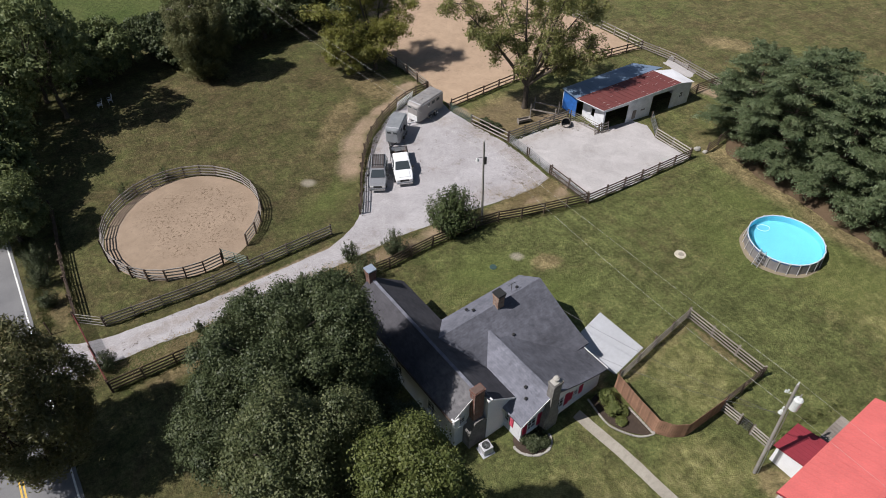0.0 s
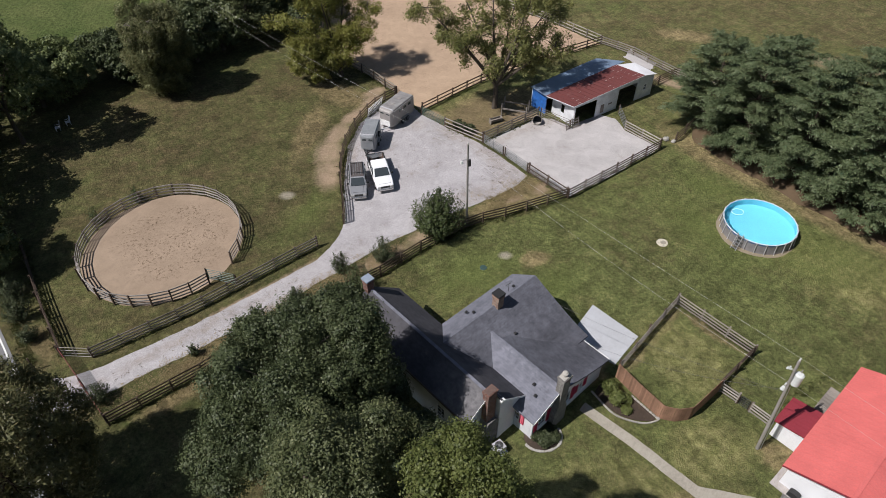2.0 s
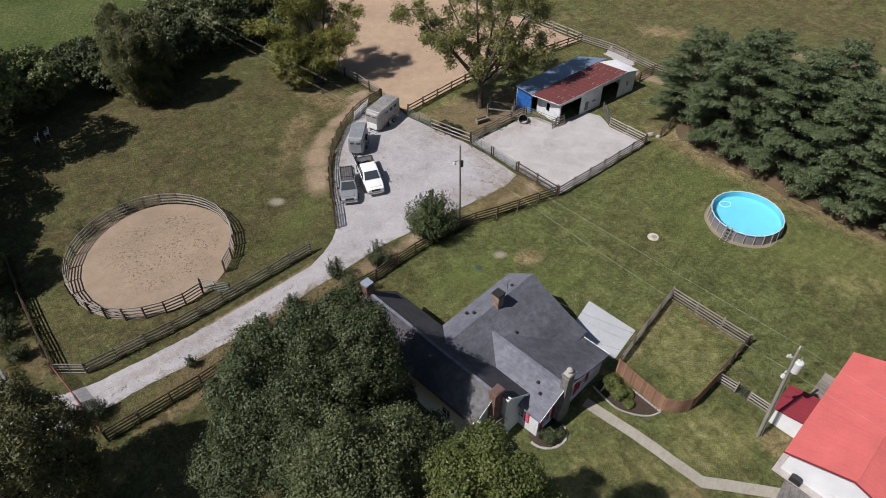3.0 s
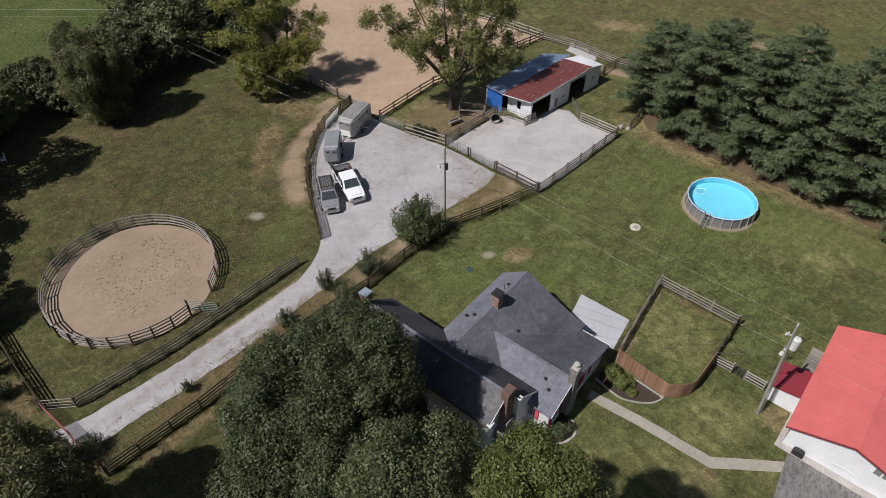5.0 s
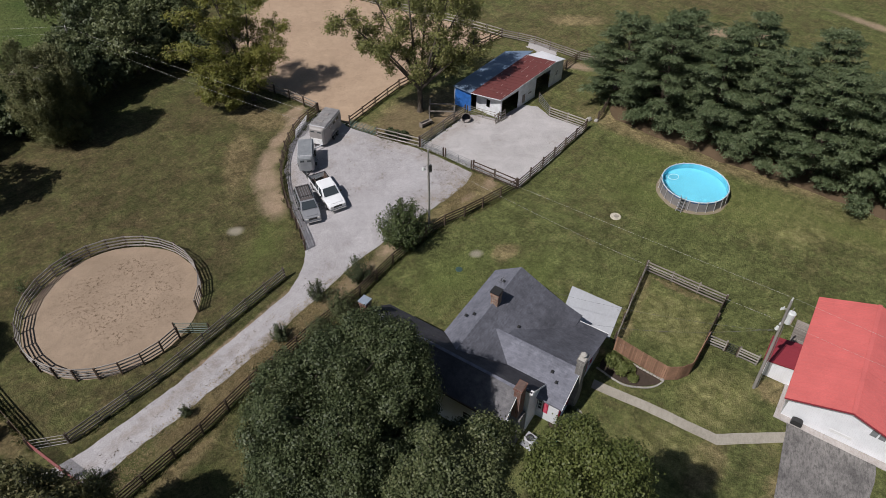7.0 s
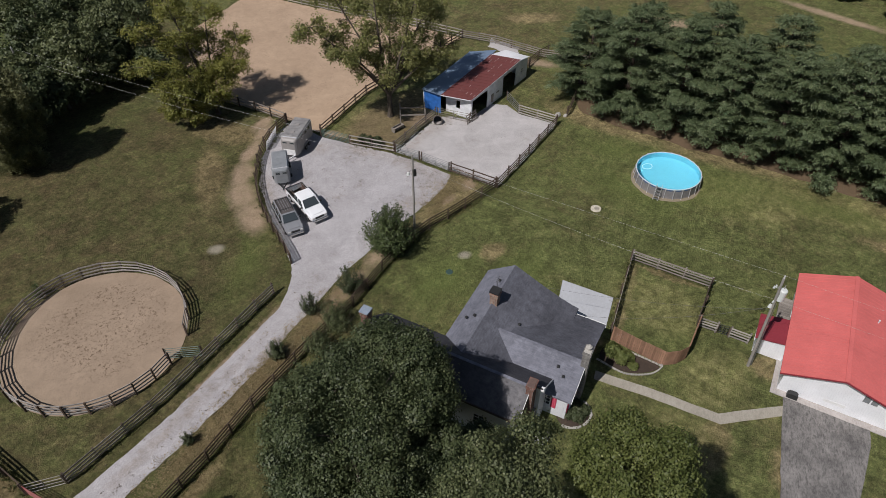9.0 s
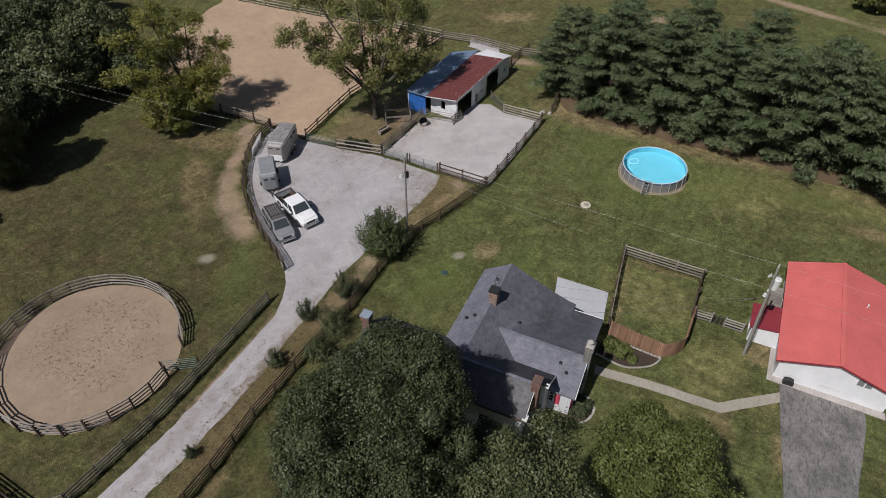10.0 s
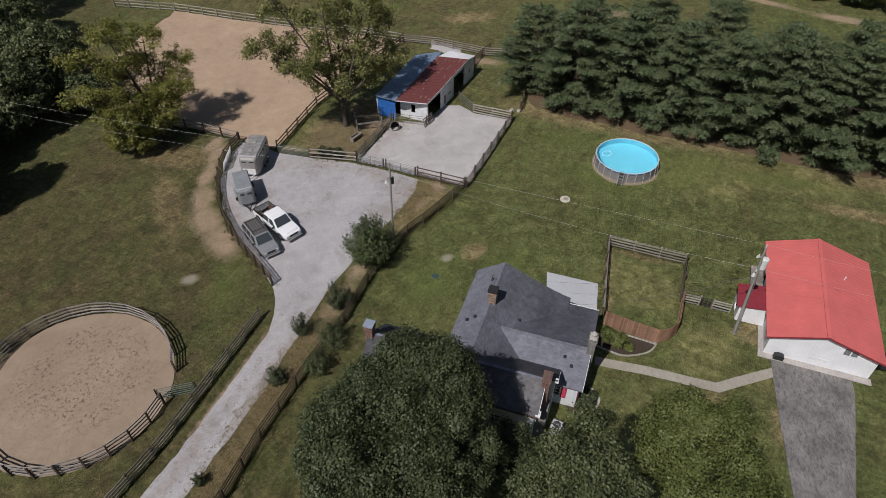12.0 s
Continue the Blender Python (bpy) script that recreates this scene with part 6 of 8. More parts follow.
def shoot_shrub(label, x, y, tall, wide, material, seed, shoots, leaf, per=30):
    """A shrub of many stems that rise and lean out from one stool, each dressed with leaves along its upper part."""
    gen = np.random.default_rng(seed)
    root = thing("shrub", label, "shrub", at=pose(x, y, 0))
    bm, pts, nor = B(), [], []
    for k in range(shoots):
        a, out = gen.uniform(0, 6.283), gen.uniform(0.0, 1.0) ** 0.6
        h = tall * (1.0 - 0.42 * out * out) * gen.uniform(0.68, 1.08)
        foot = Vector((math.cos(a) * wide * 0.18 * out, math.sin(a) * wide * 0.18 * out, -0.05))
        tip = Vector((math.cos(a) * wide * out, math.sin(a) * wide * out, h))
        mid = foot.lerp(tip, 0.5) + Vector((math.cos(a), math.sin(a), -0.4)) * wide * 0.10
        rod(bm, foot, mid, 0.022, 0.015, 4)
        rod(bm, mid, tip, 0.015, 0.005, 4)
        n = gen.poisson(per * h / tall)
        t = gen.uniform(0.22, 1.03, n)[:, None]
        f, m, e = np.array(foot), np.array(mid), np.array(tip)
        c = f * (1 - t) ** 2 + m * 2 * t * (1 - t) + e * t * t
        o = gen.normal(size=(n, 3)) * (0.075 * wide + 0.05) * (1.25 - 0.8 * t)
        pts.append(c + o)
        nor.append(o * 3 + np.array((math.cos(a) * out, math.sin(a) * out, 0.55)) + gen.normal(size=(n, 3)) * 0.45)
    tagged(part("stem", bm, BARK, root), kind="stuff")
    pts, nor = np.concatenate(pts), np.concatenate(nor)
    keep = pts[:, 2] > 0.08
    part("crown", leaves("crown", pts[keep], nor[keep], leaf[0], leaf[1], material, gen), None, root)["kind"] = "stuff"
    return root


# row of pines beside the pool
rowp = [(34.4, 62.8, 1.02), (36.2, 57.2, 1.06), (40.4, 60.4, 1.0), (39.8, 52.2, 1.08), (42.6, 47.4, 1.06), (44.6, 53.6, 1.0), (45.6, 42.4, 1.10), (49.2, 47.6, 1.04), (48.6, 37.2, 1.08), (52.0, 31.8, 1.06), (53.6, 41.0, 1.0), (56.0, 35.0, 1.0), (56.4, 26.6, 1.05)]
for i, (x, y, s) in enumerate(rowp):
    pine(x, y, i % 4, s, 67.0 * i, 1.06 + 0.05 * (i % 3) + 0.008 * i)

# shrubs along the drive and at the house
shoot_shrub("large spreading green shrub of upright shoots beside the light pole", 0.9, 46.6, 4.9, 2.75, BUSH, 8, 170, (0.24, 0.11), 74)
for i, (x, y, r, h) in enumerate(((-4.4, 43.3, 1.35, 2.9), (-8.5, 42.2, 0.95, 2.7), (-12.2, 38.9, 1.0, 1.8), (-20.2, 34.0, 0.5, 1.3), (-26.6, 30.2, 1.0, 1.9), (-35.8, 39.3, 1.3, 2.5),
                                  (-37.2, 41.6, 1.4, 2.6), (-34.0, 36.9, 1.0, 1.8))):
    shoot_shrub("loose grey-green shrub of thin shoots beside the drive", x, y, h, r, SHRUB, 100 + i, int(3 + 38 * r), (0.15, 0.07), int(10 + 48 * r))
for i, (x, y, r, h) in enumerate(((-7.0, 39.8, 1.9, 2.8), (-9.0, 38.0, 1.4, 2.1))):
    shoot_shrub("loose yellow-green bush on the lawn fence beside the maple", x, y, h, r, MAPLE2, 98 + i, 64, (0.15, 0.08), 60)
for i, (x, y, r, h) in enumerate(((-29.6, 54.6, 0.9, 1.7), (-32.6, 51.6, 1.1, 1.9))):
    shoot_shrub("small loose green bush against the round pen", x, y, h, r, BUSH, 120 + i, 22, (0.16, 0.075), 34)
for i, (x, y, r, h) in enumerate(((12.45, 27.15, 0.62, 1.15), (12.75, 26.3, 0.55, 0.9), (13.5, 26.3, 0.35, 0.4), (13.2, 25.4, 0.3, 0.35))):
    broadleaf("bright green garden shrub in the mulch bed", x, y, h, (r, r, h * 0.5), h * 0.52, LIME, 130 + i, 14, r * 0.42, 24, 16, (0.14, 0.09), -0.9, 0.04, category="shrub", name="shrub")
for i, (x, y, r, h) in enumerate(((6.1, 24.0, 0.6, 0.75), (6.9, 24.2, 0.55, 0.7), (6.5, 23.5, 0.5, 0.6), (7.2, 23.7, 0.45, 0.5))):
    broadleaf("low green bush at the house corner", x, y, h, (r, r, h * 0.5), h * 0.5, SHRUB, 140 + i, 10, r * 0.45, 22, 16, (0.13, 0.08), -0.9, 0.04, category="shrub", name="shrub")
for i, (x, y) in enumerate(((5.6, 64.2), (5.0, 64.9), (6.3, 63.8))):
    broadleaf("weedy bush on the paddock fence", x, y, 1.0, (0.6, 0.6, 0.5), 0.5, SHRUB, 150 + i, 8, 0.3, 18, 12, (0.16, 0.1), -0.9, 0.04, category="shrub", name="shrub")

# unmown grass under the fences and round the posts
gen = np.random.default_rng(9)
spots = []
for line, dens in (([(-28.3, 34.5), (-21.6, 38.3), (-10.8, 45.9)], 26), ([(-25.4, 28.0), (-18.8, 32.2), (-9.0, 38.9), (-1.3, 44.0), (4.3, 47.4), (8.6, 48.5), (14.8, 50.6)], 34), ([(14.8, 50.6), (27.3, 58.35)], 14),
                   ([(1.0, 68.75), (8.9, 74.9), (18.2, 79.6), (27.7, 84.2)], 18), ([(-1.9, 72.9), (-5.5, 78.3), (-16.8, 92.2)], 22), ([(-2.1, 72.75), (-6.7, 67.0), (-8.75, 58.8), (-8.3, 48.9)], 16), ([(3.5, 65.2), (7.4, 61.6), (14.7, 50.75)], 18),
                   ([(7.6, 61.8), (14.9, 66.3)], 26), ([(13.7, 29.1), (20.8, 35.5), (25.0, 29.4), (20.9, 26.5)], 16), ([(-31.0, 34.9), (-39.4, 49.4)], 34), ([(23.4, 24.0), (30.4, 27.0)], 10), ([(-33.0, 34.0), (-41.0, 46.0)], 44)):
    for a, b in zip(line, line[1:]):
        a, b = np.array(a), np.array(b)
        k = int(np.linalg.norm(b - a) * dens)
        t = gen.random((k, 1))
        spots.append(a + (b - a) * t + gen.normal(size=(k, 2)) * 0.22)
spots = np.concatenate(spots)
m = gen.poisson(4, len(spots)) + 2
base = np.repeat(spots, m, 0) + gen.normal(size=(m.sum(), 2)) * 0.07
tall = np.abs(gen.normal(size=len(base))) * 0.10 + 0.06
pts = np.column_stack((base, tall * 0.5))
nor = np.column_stack((gen.normal(size=(len(base), 2)), gen.normal(size=len(base)) * 0.35 + 0.5))
tuft = new("tall_grass", leaves("tall_grass", pts, nor, 0.22, 0.045, TALLGRASS, gen))
tagged(tuft, "unmown green and straw grass under the fences", "grass", "", "stuff")

# dry grass on the verge between the drive and the lawn fence
spots = []
for a, b, wide, k in (((-22.5, 31.6), (-16.0, 36.0), 0.8, 300), ((-16.0, 36.0), (-9.6, 40.4), 0.85, 480), ((-9.6, 40.6), (-3.0, 44.9), 0.7, 300), ((-27.8, 29.2), (-22.5, 31.6), 0.7, 140),
                      ((6.6, 50.4), (11.6, 53.6), 0.7, 260)):
    a, b = np.array(a), np.array(b)
    spots.append(a + (b - a) * gen.random((k, 1)) + gen.normal(size=(k, 2)) * wide)
spots = np.concatenate(spots)
m = gen.poisson(6, len(spots)) + 2
base = np.repeat(spots, m, 0) + gen.normal(size=(m.sum(), 2)) * 0.18
pts = np.column_stack((base, np.abs(gen.normal(size=len(base))) * 0.03 + 0.05))
nor = np.column_stack((gen.normal(size=(len(base), 2)) * 0.5, np.abs(gen.normal(size=len(base))) + 0.5))
tagged(new("dry_grass", leaves("dry_grass", pts, nor, 0.20, 0.04, DRYGRASS, gen)), "dry tawny grass on the verge of the drive", "grass", "", "stuff")

# leaf litter and clods lying on the gravel
spots = []
for cx, cy, rx, ry, k in ((8.4, 58.2, 1.6, 3.4, 260), (4.6, 62.8, 1.4, 2.0, 120), (8.8, 54.2, 2.2, 1.6, 160), (4.5, 52.4, 2.6, 1.6, 110), (1.2, 58.5, 4.5, 5.0, 110), (-3.0, 62.0, 2.0, 3.0, 40), (14.4, 64.4, 1.6, 0.9, 60)):
    spots.append(np.array((cx, cy)) + gen.normal(size=(k // 3, 2)) * np.array((rx, ry)) * 0.6)
a = np.array(((-27.0, 31.8), (-18.0, 37.4), (-9.0, 43.6)))
for p, q in zip(a, a[1:]):
    t = gen.random((40, 1))
    spots.append(p + (q - p) * t + gen.normal(size=(40, 2)) * 0.9)
spots = np.concatenate(spots)
m = gen.poisson(2, len(spots)) + 1
base = np.repeat(spots, m, 0) + gen.normal(size=(m.sum(), 2)) * 0.09
pts = np.column_stack((base, np.full(len(base), 0.06)))
nor = np.column_stack((gen.normal(size=(len(base), 2)) * 0.4, np.ones(len(base))))
litter = new("leaf_litter", leaves("leaf_litter", pts, nor, 0.10, 0.065, LITTER, gen))
tagged(litter, "brown leaf litter and clods scattered on the gravel", "litter", "", "stuff")


# ---- vehicles and trailers ----
def wheel(parent, x, y, r=0.38, w=0.25):
    root = new("wheel")
    root.parent = parent
    part("tyre", (lambda b: (rod(b, (x, y - w / 2, r), (x, y + w / 2, r), r, n=20), bmesh.ops.bevel(b, geom=[e for e in b.edges if len(e.link_faces) == 2 and any(len(f.verts) > 4 for f in e.link_faces)], offset=0.05, segments=2, affect="EDGES"), b)[2])(B()), TYRE, root)
    s = 1 if y > 0 else -1
    b = B()
    rod(b, (x, y + s * (w / 2 - 0.03), r), (x, y + s * (w / 2 + 0.012), r), r * 0.62, r * 0.55, 16)
    rod(b, (x, y + s * (w / 2), r), (x, y + s * (w / 2 + 0.03), r), r * 0.2, r * 0.16, 10)
    part("rim", b, CHROME, root)
    return root


def loft(bm, sections):
    """A skin through cross-sections: each is a list of points; all have the same count."""
    rows = [[bm.verts.new(p) for p in s] for s in sections]
    n = len(rows[0])
    for a, b in zip(rows, rows[1:]):
        for i in range(n):
            bm.faces.new((a[i], a[(i + 1) % n], b[(i + 1) % n], b[i]))
    bm.faces.new(rows[0][::-1])
    bm.faces.new(rows[-1])
    return bm


def car_section(x, half, lo, hi, shoulder=0.08):
    """A cross-section of a car's body at x."""
    return [(x, -half + 0.06, lo), (x, half - 0.06, lo), (x, half, lo + 0.16), (x, half, hi - shoulder), (x, half - shoulder, hi), (x, -half + shoulder, hi), (x, -half, hi - shoulder), (x, -half, lo + 0.16)]


def cabin(parent, base, roof, half_b, half_t, z0, z1, paint, doors, open_back=True):
    """A glazed cabin: base (x from, x to) at z0, roof (x from, x to) at z1."""
    (xa, xb), (ra, rb) = base, roof
    b = B()
    loft(b, [[(xa, -half_b, z0), (xa, half_b, z0), (xb, half_b, z0), (xb, -half_b, z0)], [(ra, -half_t, z1), (ra, half_t, z1), (rb, half_t, z1), (rb, -half_t, z1)]])
    bmesh.ops.bevel(b, geom=list(b.edges), offset=0.07, segments=2, affect="EDGES")
    body = part("cabin", b, paint, parent)

    def pane(name, pts, out):
        bb = B()
        v = [Vector(p) for p in pts]
        c = sum(v, Vector()) / len(v)
        v = [c + (p - c) * 0.87 + Vector(out) * 0.012 for p in v]
        lo = [bb.verts.new(p) for p in v]
        hi = [bb.verts.new(p + Vector(out) * 0.012) for p in v]
        bb.faces.new(lo[::-1])
        bb.faces.new(hi)
        for i in range(len(v)):
            bb.faces.new((lo[i], lo[(i + 1) % len(v)], hi[(i + 1) % len(v)], hi[i]))
        return part(name, bb, CARGLASS, parent)
    pane("windscreen", [(xb, -half_b + 0.05, z0 + 0.03), (xb, half_b - 0.05, z0 + 0.03), (rb, half_t - 0.03, z1 - 0.03), (rb, -half_t + 0.03, z1 - 0.03)], (0.7, 0, 0.7))
    pane("rear_window", [(xa, -half_b + 0.08, z0 + 0.05), (xa, half_b - 0.08, z0 + 0.05), (ra, half_t - 0.06, z1 - 0.05), (ra, -half_t + 0.06, z1 - 0.05)], (-0.95, 0, 0.3))
    for s in (-1, 1):
        for i in range(doors):
            f0, f1 = i / doors, (i + 1) / doors
            pane("side_window", [(xa + (xb - xa) * f0 + 0.04, s * half_b, z0 + 0.05), (xa + (xb - xa) * f1 - 0.04, s * half_b, z0 + 0.05),
                                 (ra + (rb - ra) * f1 - 0.02, s * half_t, z1 - 0.08), (ra + (rb - ra) * f0 + 0.02, s * half_t, z1 - 0.08)], (0, s * 0.95, 0.25))
    return body


def front_end(parent, x, half, z, paint):
    for s in (-1, 1):
        part("headlight", box(B(), (x, s * (half - 0.24), z + 0.22), (0.06, 0.34, 0.2), None, 0.02), LAMP, parent)
    part("grille", box(B(), (x + 0.005, 0, z + 0.2), (0.05, half * 1.1, 0.24), None, 0.02), BLACK, parent)
    part("bumper", box(B(), (x + 0.06, 0, z - 0.08), (0.16, half * 1.96, 0.2), None, 0.05), CHROME, parent)


def mirrors(parent, x, half, z):
    for s in (-1, 1):
        part("mirror", box(B(), (x, s * (half + 0.13), z), (0.12, 0.22, 0.2), None, 0.04), BLACK, parent)


# white pickup with an open bed
pickup = thing("pickup_truck", "white crew-cab pickup with an open dark bed parked on the gravel", "pickup truck", at=pose(-4.48, 56.15, 0.035, 0, 0, -80))
P = 0.98
b = B()
loft(b, [car_section(0.6, P, 0.42, 1.08), car_section(1.4, P, 0.42, 1.10), car_section(2.2, P - 0.02, 0.42, 1.06), car_section(2.7, P - 0.08, 0.45, 0.98), car_section(2.84, P - 0.16, 0.5, 0.88)])
loft(b, [car_section(-1.05, P, 0.42, 1.08), car_section(0.598, P, 0.42, 1.08)])
part("body", b, WHITECAR, pickup)
b = B()
box(b, (-1.98, P - 0.06, 0.8), (1.84, 0.11, 0.62), None, 0.03)
box(b, (-1.98, -P + 0.06, 0.8), (1.84, 0.11, 0.62), None, 0.03)
box(b, (-1.09, 0, 0.84), (0.07, 2 * P - 0.25, 0.52), None, 0.02)
box(b, (-1.98, 0, 0.46), (1.8, 2 * P - 0.2, 0.1), None, 0.02)
part("bed", b, WHITECAR, pickup)
part("bed_liner", box(B(), (-1.98, 0, 0.56), (1.72, 2 * P - 0.26, 0.09)), RUSTBED, pickup)
b = B()
for s in (-1, 1):
    box(b, (-1.98, s * (P - 0.135), 0.84), (1.72, 0.03, 0.5))
box(b, (-1.14, 0, 0.84), (0.03, 2 * P - 0.3, 0.5))
part("bed_side_liner", b, RUSTBED, pickup)
part("tailgate", box(B(), (-2.9, 0, 0.82), (0.07, 2 * P - 0.24, 0.58), None, 0.02), WHITECAR, pickup)
part("rear_bumper", box(B(), (-2.99, 0, 0.52), (0.16, 1.8, 0.18), None, 0.04), CHROME, pickup)
for s in (-1, 1):
    part("tail_light", box(B(), (-2.92, s * (P - 0.07), 0.88), (0.05, 0.13, 0.3), None, 0.01), REDLAMP, pickup)
cabin(pickup, (-1.02, 1.36), (-0.88, 0.62), P - 0.02, P - 0.17, 1.05, 1.80, WHITECAR, 2)
part("hood", box(B(), (1.98, 0, 1.07), (1.15, 1.25, 0.07), Euler((0, 0.055, 0)).to_matrix(), 0.03), WHITECAR, pickup)
for s in (-1, 1):
    part("bed_cap", box(B(), (-1.98, s * (P - 0.06), 1.125), (1.86, 0.13, 0.03), None, 0.01), BLACK, pickup)
    part("door_seam", box(B(), (0.18, s * (P + 0.001), 0.78), (0.02, 0.012, 0.5)), BLACK, pickup)
    part("side_trim", box(B(), (0.2, s * (P + 0.004), 0.66), (2.4, 0.016, 0.07)), BLACK, pickup)
    for x in (-0.25, 0.75):
        part("door_handle", box(B(), (x, s * (P + 0.012), 0.97), (0.16, 0.03, 0.035), None, 0.01), BLACK, pickup)
    for x in (-1.95, 1.85):
        arch = B()
        prism(arch, [(x + 0.48 * math.cos(k * math.pi / 12), 0.40 + 0.48 * math.sin(k * math.pi / 12)) for k in range(13)], s * (P - 0.04), s * (P + 0.006))
        part("wheel_arch", arch, BLACK, pickup)
part("tailgate_cap", box(B(), (-2.9, 0, 1.12), (0.09, 2 * P - 0.26, 0.03), None, 0.01), BLACK, pickup)
front_end(pickup, 2.82, P - 0.1, 0.58, WHITECAR)
mirrors(pickup, 1.05, P, 1.18)
for x in (-1.95, 1.85):
    for s in (-1, 1):
        wheel(pickup, x, s * (P - 0.1))
crate = thing("tool_box", "dark tool box lying in the pickup bed", "tool box", at=pose(-4.95, 58.6, 0.642, 0, 0, -72))
part("body", box(B(), (0, 0, 0.17), (0.42, 0.7, 0.34), None, 0.03), BLACK, crate)
part("lid", box(B(), (0, 0, 0.36), (0.45, 0.74, 0.05), None, 0.02), TUBE, crate)

# silver estate with roof bars
suv = thing("suv", "silver-grey sport utility car with a roof rack parked along the fence", "car", at=pose(-6.85, 54.75, 0.035, 0, 0, -88))
S = 0.92
b = B()
loft(b, [car_section(-2.42, S - 0.08, 0.42, 0.95), car_section(-2.3, S, 0.38, 1.03), car_section(0.9, S, 0.38, 1.03), car_section(1.7, S - 0.02, 0.38, 1.0), car_section(2.3, S - 0.08, 0.42, 0.92), car_section(2.42, S - 0.16, 0.48, 0.8)])
part("body", b, SILVERCAR, suv)
cabin(suv, (-2.35, 1.25), (-2.12, 0.55), S - 0.02, S - 0.17, 1.0, 1.68, SILVERCAR, 3)
for s in (-1, 1):
    part("side_trim", box(B(), (-0.1, s * (S + 0.004), 0.66), (3.6, 0.016, 0.16)), BLACK, suv)
    for x in (-1.5, 1.5):
        arch = B()
        prism(arch, [(x + 0.44 * math.cos(k * math.pi / 12), 0.38 + 0.44 * math.sin(k * math.pi / 12)) for k in range(13)], s * (S - 0.04), s * (S + 0.006))
        part("wheel_arch", arch, BLACK, suv)
part("hood_line", box(B(), (1.72, 0, 1.0), (0.95, 1.1, 0.05), Euler((0, 0.06, 0)).to_matrix(), 0.02), SILVERCAR, suv)
part("roof_panel", box(B(), (-0.8, 0, 1.68), (2.5, 1.36, 0.04), None, 0.015), DARKROOF, suv, "brown-grey roof panel")
front_end(suv, 2.4, S - 0.1, 0.52, SILVERCAR)
mirrors(suv, 0.85, S, 1.1)
part("rear_bumper", box(B(), (-2.46, 0, 0.5), (0.14, 1.7, 0.2), None, 0.04), BLACK, suv)
for x in (-1.5, 1.5):
    for s in (-1, 1):
        wheel(suv, x, s * (S - 0.1), 0.36)
rack = new("roof_rack")
rack.parent = suv
for s in (-1, 1):
    part("rail", rod(B(), (-2.0, s * 0.6, 1.75), (0.2, s * 0.6, 1.75), 0.025, n=6), BLACK, rack)
    for x in (-1.95, -0.9, 0.15):
        part("foot", rod(B(), (x, s * 0.6, 1.66), (x, s * 0.6, 1.75), 0.025, n=6), BLACK, rack)
for x in (-1.8, -0.1):
    part("bar", rod(B(), (x, -0.6, 1.76), (x, 0.6, 1.76), 0.022, n=6), BLACK, rack)
for y in (-0.36, -0.12, 0.12, 0.36):
    part("slat", box(B(), (-0.95, y, 1.712), (2.2, 0.05, 0.02)), TUBE, rack)


